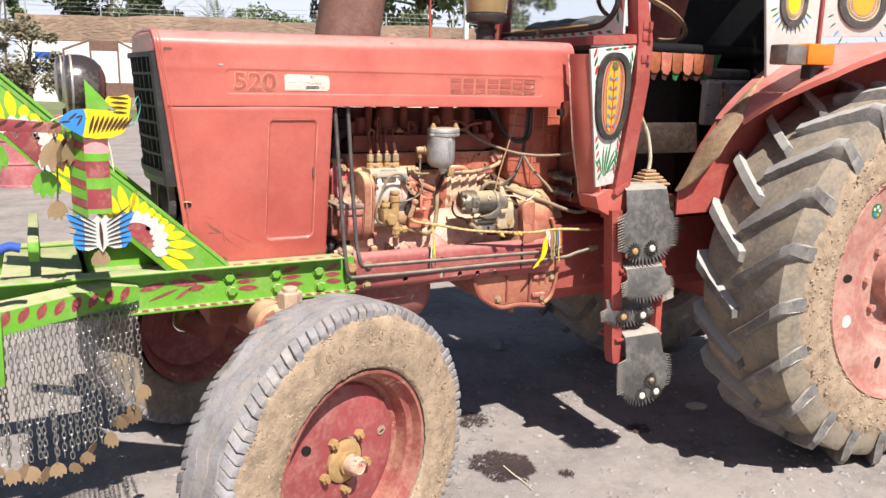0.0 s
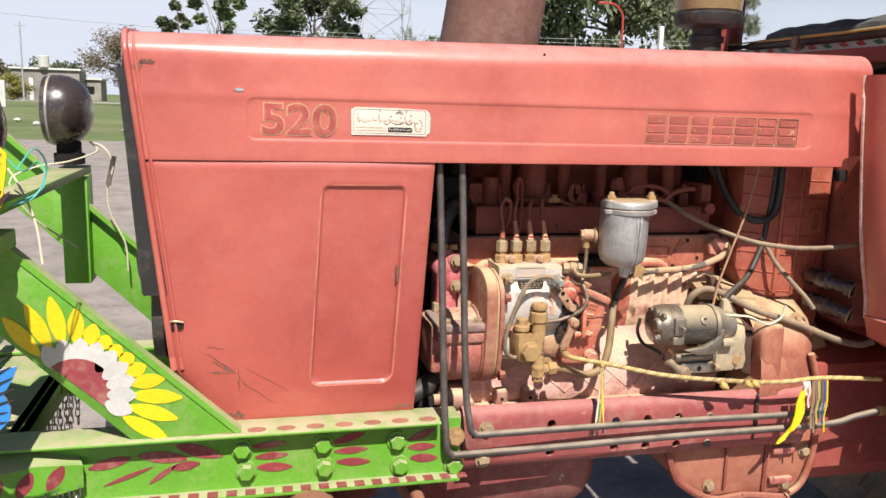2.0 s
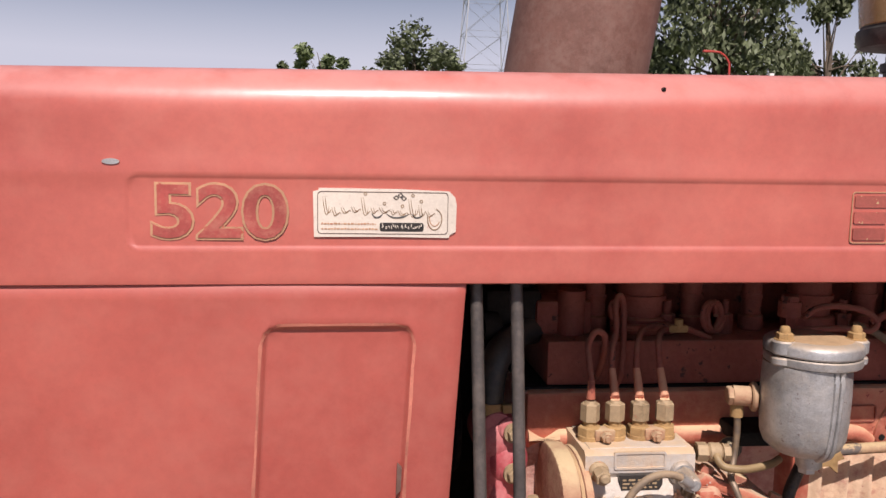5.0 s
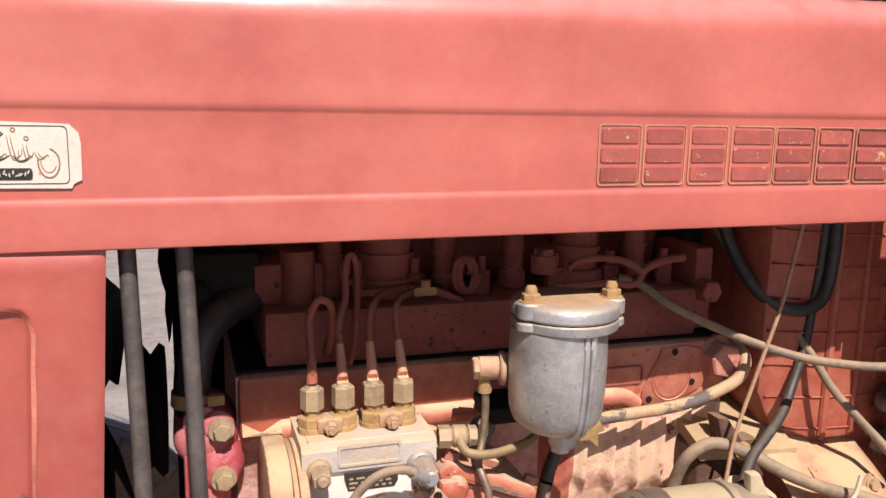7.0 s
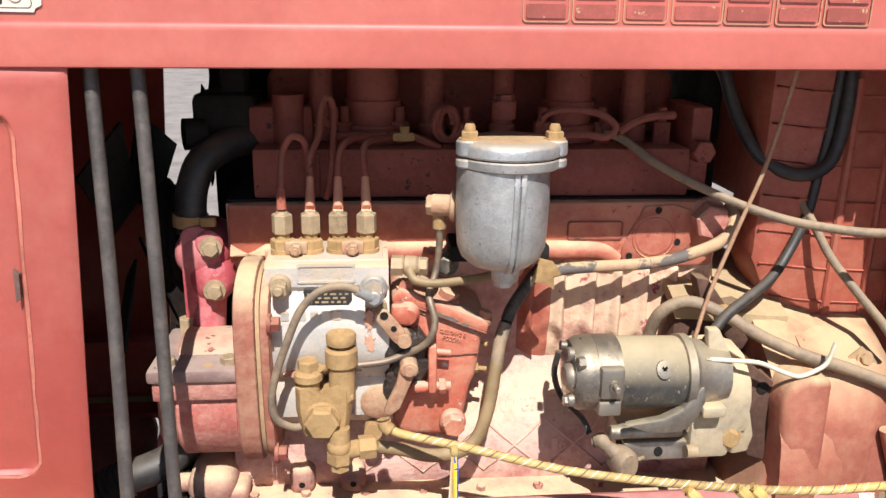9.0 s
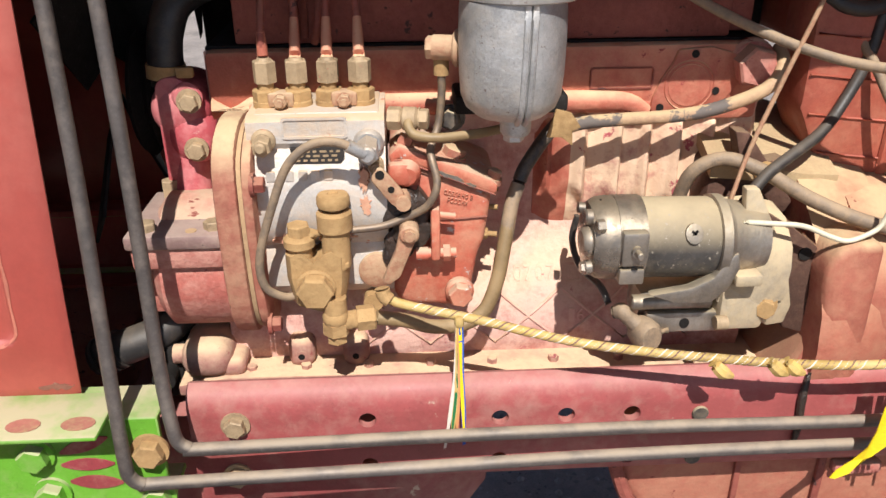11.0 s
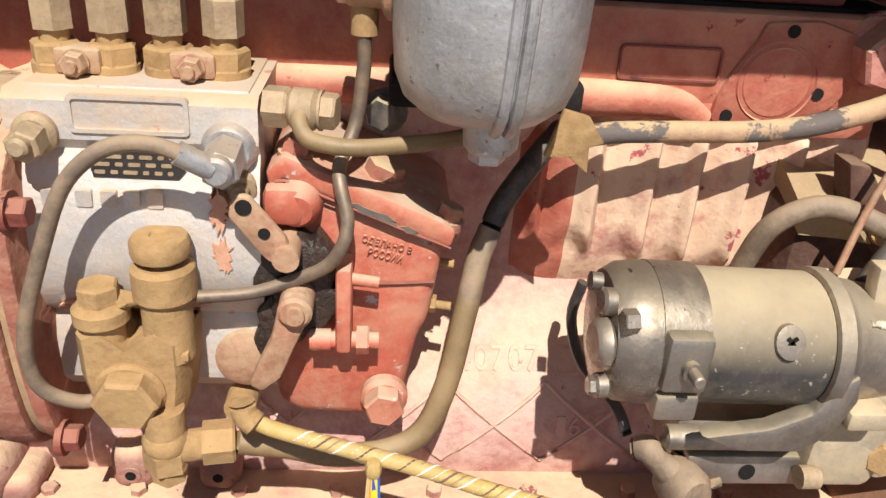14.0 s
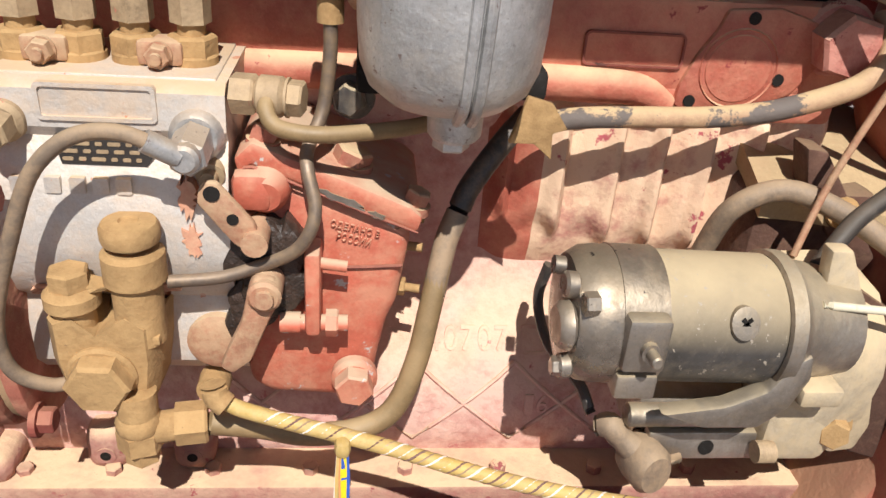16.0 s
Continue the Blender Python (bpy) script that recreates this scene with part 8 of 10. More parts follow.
# clutch rods along the frame
for pts in ([(1.036, 2.335, 1.50), (1.039, 2.322, 1.40), (1.044, 2.298, 1.20), (1.047, 2.268, 1.0), (1.0505, 2.250, 0.905), (1.054, 2.248, 0.886), (1.064, 2.249, 0.876), (1.082, 2.252, 0.8735), (1.30, 2.264, 0.869), (1.60, 2.273, 0.869), (1.934, 2.276, 0.869), (2.02, 2.272, 0.885), (2.09, 2.268, 0.899)],
            [(1.080, 2.335, 1.50), (1.084, 2.322, 1.40), (1.089, 2.302, 1.20), (1.094, 2.276, 1.0), (1.100, 2.263, 0.938), (1.104, 2.261, 0.919), (1.113, 2.261, 0.911), (1.130, 2.262, 0.908), (1.35, 2.272, 0.904), (1.60, 2.278, 0.901), (1.898, 2.278, 0.899), (1.96, 2.30, 0.905)]):
    part("control_rod", tube(pts, 0.0072, 12, 5), "rod", tractor, "bent dark steel control rod")
part("rod_nut", [hexa((2.078, 2.2685, 0.897), (2.092, 2.268, 0.899), 0.0125), cyl((2.09, 2.268, 0.899), (2.115, 2.267, 0.903), 0.0095, n=14, bev=0.002)], "khaki", tractor, "dusty nut at the rod's end")
part("steering_rod", tube([(1.93, 2.40, 0.92), (2.2, 2.36, 0.965), (2.5, 2.33, 1.0)], 0.012, 10), "red", tractor)
part("brake_rod", tube([(2.0, 2.42, 0.80), (2.3, 2.40, 0.90), (2.6, 2.30, 0.95)], 0.010, 10), "rod", tractor)

# water pump, hoses and fan at the front of the engine
def lobe(x, y, z, r, sx, sz):
    """A rounded cast lobe that faces the side."""
    b = lathe((0, 0, 0), (0, -1, 0), [(r, -0.06), (r, 0.0), (r * 0.94, 0.008), (r * 0.78, 0.015), (r * 0.45, 0.020), (0, 0.021)], 32)
    return moved(b, Matrix.Translation((x, y, z)) @ Matrix.Diagonal((sx, 1, sz, 1)))


wp = part("water_pump", [prism(rrect(1.074, 1.112, 1.105, 1.248, 0.016), 2.466, 2.50, 0.004), lobe(1.098, 2.482, 1.209, 0.036, 0.95, 0.95), lobe(1.108, 2.480, 1.180, 0.030, 1.0, 1.15), cyl((1.110, 2.47, 1.226), (1.110, 2.459, 1.226), 0.017, n=20, bev=0.004), cyl((1.112, 2.47, 1.169), (1.112, 2.459, 1.169), 0.017, n=20, bev=0.004), cyl((1.102, 2.49, 1.17), (1.098, 2.475, 1.10), 0.022, n=18)], "pinkpaint", tractor, "bright pink painted thermostat housing")
for x, z in ((1.113, 1.224), (1.114, 1.169)):
    part("housing_bolt", bolt((x, 2.457, z), (0.1, -1, 0), 0.010, 0.012), "steel", wp)
part("water_hose", tube([(1.085, 2.49, 1.235), (1.086, 2.49, 1.27), (1.090, 2.495, 1.295), (1.102, 2.505, 1.322), (1.13, 2.53, 1.338), (1.16, 2.55, 1.342)], 0.0195, 16, 4), "rubber", tractor, "black radiator hose")
part("hose_clip", [cyl((1.084, 2.49, 1.243), (1.085, 2.49, 1.258), 0.0215, n=24), box(1.10, 1.118, 2.468, 2.478, 1.246, 1.258, 0.002)], "khaki", tractor, "tan hose clip")
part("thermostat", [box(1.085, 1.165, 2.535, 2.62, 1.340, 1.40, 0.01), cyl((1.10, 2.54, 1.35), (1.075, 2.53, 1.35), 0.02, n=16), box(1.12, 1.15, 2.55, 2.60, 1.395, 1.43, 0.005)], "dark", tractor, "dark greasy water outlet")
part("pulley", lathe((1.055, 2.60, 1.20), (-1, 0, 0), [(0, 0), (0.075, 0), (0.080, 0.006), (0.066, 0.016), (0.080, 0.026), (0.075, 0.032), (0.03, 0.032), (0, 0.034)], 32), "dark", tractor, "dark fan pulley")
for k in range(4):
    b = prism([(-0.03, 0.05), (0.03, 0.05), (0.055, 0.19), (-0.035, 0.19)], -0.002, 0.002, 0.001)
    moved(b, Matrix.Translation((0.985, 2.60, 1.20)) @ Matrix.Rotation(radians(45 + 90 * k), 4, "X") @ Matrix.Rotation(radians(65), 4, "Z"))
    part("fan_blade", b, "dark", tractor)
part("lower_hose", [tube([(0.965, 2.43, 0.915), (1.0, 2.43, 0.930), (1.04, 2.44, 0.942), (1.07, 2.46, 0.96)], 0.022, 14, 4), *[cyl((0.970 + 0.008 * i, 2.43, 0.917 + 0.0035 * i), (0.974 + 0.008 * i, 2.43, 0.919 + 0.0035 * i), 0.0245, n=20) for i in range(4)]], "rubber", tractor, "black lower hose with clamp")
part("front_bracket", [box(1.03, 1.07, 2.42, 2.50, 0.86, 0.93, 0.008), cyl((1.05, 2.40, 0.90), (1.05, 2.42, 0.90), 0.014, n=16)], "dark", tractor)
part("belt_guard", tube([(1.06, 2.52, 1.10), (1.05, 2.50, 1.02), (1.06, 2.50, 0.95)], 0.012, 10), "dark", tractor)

# added dark sheet: closes a bright gap and stands for the shade there
part("fan_guard", [box(1.062, 1.175, 2.78, 2.80, 0.90, 1.45, 0.004), prism(rag(1.062, 1.32, 0.016, 0.10, 2, 18), 2.775, 2.782)], "dark", tractor, "added dark sheet standing for the shade behind the fan")

# ---- painted front bumper and braces ----
GY = 2.268


def channel(x0, x1, y, z0, z1, w=0.06, t=0.008):
    return prism([(y, z0), (y + w, z0), (y + w, z0 + t), (y + t, z0 + t), (y + t, z1 - t), (y + w, z1 - t), (y + w, z1), (y, z1)], x0, x1, 0.0015, plane="yz", seg=1)


rail_g = part("bumper_rail", channel(-0.10, 1.084, GY, 0.829, 0.946), "green", tractor, "bright green channel rail with maroon leaf paint")
part("rail_flange", box(-0.10, 1.078, GY - 0.030, GY + 0.010, 0.824, 0.8325, 0.002), "green", rail_g)
part("rail_flange", box(-0.10, 1.036, GY - 0.036, GY + 0.04, 0.9465, 0.952, 0.002), "green", rail_g, "dusty top flange")
for x, z in ((0.661, 0.911), (0.668, 0.866), (0.811, 0.910), (0.814, 0.862), (0.955, 0.906), (0.962, 0.854), (1.071, 0.846), (1.072, 0.906)):
    part("rail_bolt", [cyl((x, GY, z), (x, GY - 0.004, z), 0.020, n=22), hexa((x, GY - 0.003, z), (x, GY - 0.016, z), 0.0155, x * 8)], "green" if x < 1.0715 else "khaki", rail_g, "green painted bolt" if x < 1.0715 else "")
rnd = random.Random(6)
for cx, cz, a, l, w in ((0.43, 0.900, 12, 0.075, 0.010), (0.52, 0.905, 172, 0.085, 0.011), (0.585, 0.912, -18, 0.085, 0.012), (0.56, 0.885, 8, 0.05, 0.009), (0.46, 0.872, 20, 0.09, 0.004), (0.52, 0.872, 35, 0.06, 0.005), (0.71, 0.915, 4, 0.065, 0.007), (0.715, 0.893, 2, 0.062, 0.007), (0.72, 0.870, -3, 0.066, 0.009), (0.86, 0.918, 14, 0.065, 0.008), (0.865, 0.893, 2, 0.065, 0.007), (0.87, 0.869, -3, 0.066, 0.008), (1.005, 0.915, 20, 0.055, 0.008), (1.005, 0.89, 0, 0.055, 0.008), (1.01, 0.866, -4, 0.055, 0.009)):
    part("painted_leaf", petal(cx - l / 2 * math.cos(radians(a)), cz - l / 2 * math.sin(radians(a)), radians(a), 0, l, w, GY - 0.0004, 0.0012), "maroon", rail_g)
for i in range(22):
    x = 0.36 + i * 0.034
    part("painted_dash", box(x, x + 0.019, GY - 0.0305, GY - 0.010, 0.8322, 0.8335), "maroon", rail_g)
for i in range(9):
    x = 0.58 + i * 0.054
    part("painted_drop", prism(ellipse(x, GY - 0.014, 0.017, 0.011, 14, 0.4), 0.9522, 0.9530, plane="xy"), "fadedmaroon", rail_g)
part("far_bumper_rail", channel(-0.10, 1.112, 2.88, 0.829, 0.946, -0.06), "green", tractor, "bright green channel rail on the far side")
# wing bar that carries the chains
wing_a, wing_b = Vector((0.385, GY - 0.012, 0.0)), Vector((0.02, 2.105, 0.0))
wd = (wing_b - wing_a).normalized()
wn = Vector((-wd.y, wd.x, 0))
wn = wn if wn.y < 0 else -wn


def wing_ring(t, z0, z1, w):
    p = wing_a + (wing_b - wing_a) * t
    return [(p.x + wn.x * a, p.y + wn.y * a, z) for a, z in ((0, z0), (0.010, z0), (0.010, z1 - 0.012), (-w, z1), (-w, z1 - 0.008), (0, z1 - 0.018))]


wing = part("bumper_wing", loft([wing_ring(0.0, 0.868, 0.922, 0.03), wing_ring(0.2, 0.862, 0.938, 0.05), wing_ring(0.6, 0.853, 0.930, 0.055), wing_ring(1.0, 0.845, 0.922, 0.06), wing_ring(1.35, 0.84, 0.918, 0.06)]), "green", tractor, "green bumper bar with maroon drops")
turn = Matrix.Translation(wing_a) @ Matrix.Rotation(math.atan2(wd.y, wd.x), 4, "Z")
for i in range(9):
    d = 0.045 + i * 0.048
    b = petal(d, 0.897 - 0.02 * d, radians(-62 if i % 2 else -55), -0.024, 0.024, 0.013, 0, 0.0014)
    b = moved(b, turn @ Matrix.Translation((0, 0.0102 * (1 if (turn.to_3x3() @ Vector((0, 1, 0))).y < 0 else -1), 0)))
    part("painted_drop", b, "maroon", wing)


def link_bm(m, r=0.0055, h=0.0085, tr=0.0016):
    pts = []
    for i in range(12):
        a = 2 * math.pi * i / 12
        pts.append((r * math.cos(a), 0, h * math.sin(a) + (0.004 if math.sin(a) > 0 else -0.004)))
    bm = bmesh.new()
    rings = []
    for i in range(12):
        p, q = Vector(pts[i]), Vector(pts[(i + 1) % 12]) - Vector(pts[i - 1])
        q.normalize()
        s = Vector((0, 1, 0))
        u = q.cross(s)
        rings.append([bm.verts.new(m @ (p + (u * math.cos(2 * math.pi * k / 5) + s * math.sin(2 * math.pi * k / 5)) * tr)) for k in range(5)])
    for i in range(12):
        a, b = rings[i], rings[(i + 1) % 12]
        for k in range(5):
            bm.faces.new((a[k], a[(k + 1) % 5], b[(k + 1) % 5], b[k]))
    return bm


def chain_bm(top, length, seed):
    r = random.Random(seed)
    n = int(length / 0.0185)
    bms = []
    sway = r.uniform(-0.012, 0.012)
    for i in range(n):
        t = i / n
        m = Matrix.Translation((top[0] + sway * t * t + r.uniform(-0.001, 0.001), top[1] + 0.01 * math.sin(t * 3 + seed) * t, top[2] - 0.010 - i * 0.0185)) @ Matrix.Rotation(radians(90 * (i % 2) + r.uniform(-25, 25)), 4, "Z")
        bms.append(link_bm(m))
    bm = bms[0]
    out = bmesh.new()
    for b in bms:
        me = bpy.data.meshes.new("tmp")
        b.to_mesh(me)
        b.free()
        out.from_mesh(me)
        bpy.data.meshes.remove(me)
    return out, (top[0] + sway, top[1], top[2] - 0.010 - n * 0.0185)


def tin_leaf(p, size, rot, lean=0.2):
    """A cut tin leaf with a toothed lower edge, hanging from p."""
    poly = [(0, 0), (0.30, -0.22), (0.46, -0.55), (0.42, -0.90), (0.24, -0.80), (0.16, -1.05), (0, -0.85), (-0.16, -1.05), (-0.24, -0.80), (-0.42, -0.90), (-0.46, -0.55), (-0.30, -0.22)]
    b = prism([(a * size, c * size) for a, c in poly], -0.0006, 0.0006)
    for v in b.verts:
        v.co.y += 6 * v.co.x ** 2
    return moved(b, Matrix.Translation(p) @ Matrix.Rotation(radians(rot), 4, "Z") @ Matrix.Rotation(lean, 4, "X"))


rnd = random.Random(12)
for i in range(26):
    t = 0.03 + i * 0.046
    p = wing_a + (wing_b - wing_a) * t + wn * 0.008
    L = 0.30 + 0.10 * math.sin(math.pi * min(1, t * 0.9)) + rnd.uniform(-0.02, 0.02) + 0.04 * t
    if t < 0.12:
        L = 0.24 + t
    z = 0.872 - 0.022 * t
    b, end = chain_bm((p.x, p.y, z), L, i)
    ch = part("hanging_chain", b, "chain", wing, "steel chain with a tin leaf")
    if i % 2 == 0 or i < 4:
        part("tin_leaf", tin_leaf(end, rnd.uniform(0.045, 0.055), rnd.uniform(-40, 50), rnd.uniform(-0.2, 0.4)), "tin", ch)
for i in range(12):
    b, end = chain_bm((0.24 + 0.002 * i, 2.34 + 0.045 * i, 0.90), 0.16, 90 + i)
    part("hanging_chain", b, "chain", rail_g)
part("cross_member", [box(0.02, 0.26, GY + 0.07, 2.875, 0.905, 0.935, 0.003), box(0.24, 0.26, GY + 0.07, 2.875, 0.86, 0.935, 0.003)], "green", tractor, "green cross member between the rails")
part("cross_member", box(0.10, 0.13, GY + 0.07, 2.875, 0.99, 1.05, 0.003), "green", tractor)
part("front_plate", [prism([(0.0, 0.76), (0.03, 0.74), (0.035, 0.93), (0.0, 0.95)], 1.98, 2.02, 0.003)], "green", tractor)

# diagonal flower braces
PY = 2.246
brace = part("flower_brace", prism([(0.03, 1.545), (0.30, 1.288), (0.655, 0.9525), (0.470, 0.9525), (0.20, 1.222), (0.03, 1.385)], PY, PY + 0.006, 0.001), "green", tractor, "green diagonal plate painted with yellow and white flowers")
part("brace_edge", loft([[(x - 0.004, PY - 0.003, z - 0.004), (x + 0.003, PY - 0.003, z + 0.003), (x + 0.003, PY + 0.024, z + 0.003), (x - 0.004, PY + 0.024, z - 0.004)] for x, z in ((0.03, 1.547), (0.30, 1.290), (0.657, 0.954))]), "green", brace, "dusty folded edge")


def inside_brace(x, z):
    top = 1.545 - (x - 0.03) * 0.952 if x < 0.30 else 1.288 - (x - 0.30) * 0.945
    return z < top - 0.006


def flower(cx, cz, sc, a0, a1, n):
    for i in range(n):
        a = radians(a0 + (a1 - a0) * i / (n - 1))
        l = 0.175 * sc
        while l > 0.10 * sc and not inside_brace(cx + l * math.cos(a), cz + l * math.sin(a)):
            l -= 0.004
        part("painted_petal", petal(cx, cz, a, 0.088 * sc, l, 0.0135 * sc, PY - 0.0004, 0.0012), "yellow", brace)
    k = 9
    for i in range(k):
        a = radians(a0 + (a1 - a0) * (i + 0.5) / k)
        part("painted_petal", petal(cx, cz, a, 0.05 * sc, 0.098 * sc, 0.0165 * sc, PY - 0.0006 - 0.0001 * i, 0.0012), "white", brace)
    poly = [(cx + 0.062 * sc * math.cos(radians(a0 + (a1 - a0) * i / 12)), cz + 0.062 * sc * math.sin(radians(a0 + (a1 - a0) * i / 12))) for i in range(13)]
    part("flower_heart", prism(poly, PY - 0.0022, PY - 0.0004), "maroon", brace)


flower(0.385, 1.045, 1.0, 128, -33, 13)
flower(0.105, 1.322, 1.0, 128, -44, 12)
far_brace = part("flower_brace", prism([(0.03, 1.545), (0.30, 1.288), (0.655, 0.9525), (0.470, 0.9525), (0.20, 1.222), (0.03, 1.385)], 2.90, 2.906, 0.001), "green", tractor, "green diagonal plate on the far side")
part("brace_edge", loft([[(x - 0.004, 2.876, z - 0.004), (x + 0.003, 2.876, z + 0.003), (x + 0.003, 2.90, z + 0.003), (x - 0.004, 2.90, z - 0.004)] for x, z in ((0.03, 1.547), (0.30, 1.290), (0.657, 0.954))]), "green", far_brace)

# striped upright with bird and butterfly plates
UY = 2.0
zs = [1.172 + i * 0.0325 for i in range(7)]
cols = ["green", "maroon", "green", "maroon", "green", "pinkp"]
post = part("striped_post", loft([[(0.253, UY, z), (0.253, UY + 0.006, z), (0.222, UY + 0.056, z), (0.218, UY + 0.052, z)] for z in (1.165, 1.270, 1.385)]), "green", tractor, "upright post painted in green and maroon stripes")
for i in range(6):
    h = (0.012, 0.052, 0.028, 0.044, 0.020, 0.036)[i]
    z0 = 1.178 + sum((0.012, 0.052, 0.028, 0.044, 0.020, 0.036)[:i])
    rings = []
    for z in (z0, z0 + h):
        rings.append([(0.253 + 0.058 * u, UY - 0.012 * math.sin(math.pi * u) + dy, z) for u, dy in ((0, 0), (0.25, 0), (0.5, 0), (0.75, 0), (1, 0), (1, 0.05), (0, 0.05))])
    part("painted_stripe", loft(rings), cols[i] if i != 5 else "pinkp", post)
for i in range(4):
    z = 1.190 + 0.050 * i
    part("painted_leaf", loft([[(0.2525, UY - 0.0006, z + d), (0.2495, UY + 0.0035, z + d), (0.2195, UY + 0.0535, z + d + 0.012), (0.2175, UY + 0.0505, z + d + 0.012)] for d in (0.0, 0.021)]), "maroon", post)
part("post_arm", box(0.265, 0.30, UY + 0.05, GY, 1.30, 1.33, 0.003), "green", post)
BY = 1.982
bird = part("bird_plate", prism([(0.198, 1.414), (0.212, 1.432), (0.232, 1.444), (0.262, 1.447), (0.300, 1.444), (0.328, 1.441), (0.336, 1.446), (0.318, 1.456), (0.308, 1.468), (0.316, 1.478), (0.338, 1.478), (0.362, 1.483), (0.370, 1.474), (0.368, 1.452), (0.364, 1.430), (0.360, 1.405), (0.345, 1.385), (0.318, 1.374), (0.285, 1.371), (0.255, 1.376), (0.232, 1.390), (0.210, 1.405)], BY, BY + 0.003), "yellow", tractor, "cut-out bird painted blue and yellow with brown stripes")
part("bird_head", prism([(0.198, 1.414), (0.212, 1.432), (0.232, 1.444), (0.258, 1.447), (0.262, 1.425), (0.256, 1.395), (0.250, 1.378), (0.232, 1.390), (0.210, 1.405)], BY - 0.0012, BY), "blue", bird)
for k, (x, z, a, l) in enumerate(((0.203, 1.414, 5, 0.022), (0.222, 1.420, 40, 0.026), (0.240, 1.405, 60, 0.028), (0.238, 1.425, 20, 0.016))):
    part("brush_stroke", petal(x, z, radians(a), 0, l, 0.0022, BY - 0.0012), "brownp", bird)
for i in range(9):
    x = 0.270 + i * 0.0098
    part("brush_stroke", petal(x - 0.004, 1.385 + 0.0012 * i, radians(72 - 3 * i), 0, 0.048 - 0.001 * i, 0.0034, BY - 0.0004), "brownp", bird)
for i in range(4):
    part("brush_stroke", petal(0.366 - 0.002 * i, 1.473 - i * 0.012, radians(176), 0.002, 0.046 - 0.004 * i, 0.0030, BY - 0.0004), "brownp", bird)
FYB = 1.990
bf = part("butterfly_plate", prism([(0.199, 1.182), (0.238, 1.174), (0.262, 1.162), (0.272, 1.173), (0.283, 1.162), (0.292, 1.176), (0.302, 1.163), (0.312, 1.166), (0.335, 1.174), (0.364, 1.180), (0.356, 1.160), (0.344, 1.140), (0.352, 1.120), (0.350, 1.102), (0.335, 1.086), (0.312, 1.084), (0.292, 1.092), (0.281, 1.076), (0.270, 1.090), (0.248, 1.082), (0.225, 1.086), (0.212, 1.100), (0.213, 1.122), (0.222, 1.140), (0.208, 1.158)], FYB, FYB + 0.003), "white", tractor, "cut-out butterfly painted blue and white")
part("blue_wing", prism([(0.199, 1.182), (0.232, 1.175), (0.240, 1.150), (0.240, 1.120), (0.238, 1.084), (0.225, 1.086), (0.212, 1.100), (0.213, 1.122), (0.222, 1.140), (0.208, 1.158)], FYB - 0.0012, FYB), "blue", bf)
part("blue_wing", prism([(0.364, 1.180), (0.334, 1.1735), (0.325, 1.150), (0.326, 1.120), (0.328, 1.085), (0.335, 1.086), (0.350, 1.102), (0.352, 1.120), (0.344, 1.140), (0.356, 1.160)], FYB - 0.0012, FYB), "blue", bf)
part("brush_stroke", petal(0.281, 1.085, radians(92), 0, 0.075, 0.0042, FYB - 0.0012), "brownp", bf)
for s in (1, -1):
    for i in range(7):
        x0, z0 = 0.281 + s * 0.010, 1.094 + i * 0.0095
        a = radians(6 + i * 5)
        part("brush_stroke", petal(x0, z0, a if s > 0 else math.pi - a, 0.004, 0.066 + 0.002 * i - (0.01 if i < 2 else 0), 0.0021, FYB - 0.0014), "print", bf)
part("tin_leaf", tin_leaf((0.276, 1.995, 1.085), 0.052, 10, 0.1), "tin", bf)
part("bird_stay", tube([(0.30, BY + 0.003, 1.38), (0.29, UY, 1.365)], 0.004, 8, 2, False), "green", bird)
red_bar = part("pendant_bar", prism([(0.02, 1.425), (0.205, 1.408), (0.205, 1.383), (0.02, 1.392)], 2.03, 2.037, 0.001), "maroon", tractor, "maroon bar with holes and hanging tin leaves")
for i in range(4):
    part("brush_stroke", petal(0.06 + i * 0.04, 1.402 - 0.002 * i, radians(30), 0, 0.03, 0.004, 2.0295), "brownp", red_bar)
    b, end = chain_bm((0.055 + i * 0.045, 2.034, 1.395), 0.025, 60 + i)
    ch = part("hanging_chain", b, "chain", red_bar)
    if i == 0:
        part("tin_leaf", tin_leaf(end, 0.080, 20, 0.1), "green", ch, "green painted tin leaf")
for x, y, z, size, rot, mt in ((0.190, 2.026, 1.372, 0.086, 10, "tin"), (0.213, 2.030, 1.374, 0.074, 60, "tin"), (0.231, 2.026, 1.374, 0.070, 40, "tin"), (0.160, 2.060, 1.290, 0.076, -10, "green"), (0.184, 2.050, 1.212, 0.056, 15, "tin")):
    leaf = part("tin_leaf", tin_leaf((x, y, z), size, rot, 0.08), mt, red_bar, "hanging tarnished tin leaf" if mt == "tin" else "hanging green tin leaf")
    part("leaf_hook", tube([(x, y, z - 0.006), (x - 0.003, y - 0.004, z + 0.008), (x, y + 0.004, z + 0.022)] if z > 1.3 else [(x, y, z - 0.004), (x + 0.004, 2.045, z + 0.05), (0.190, 2.035, 1.375)], 0.0022, 6, 3), "rod", leaf)
part("bar_stay", box(0.195, 0.26, 2.037, 2.055, 1.385, 1.405, 0.002), "green", red_bar)


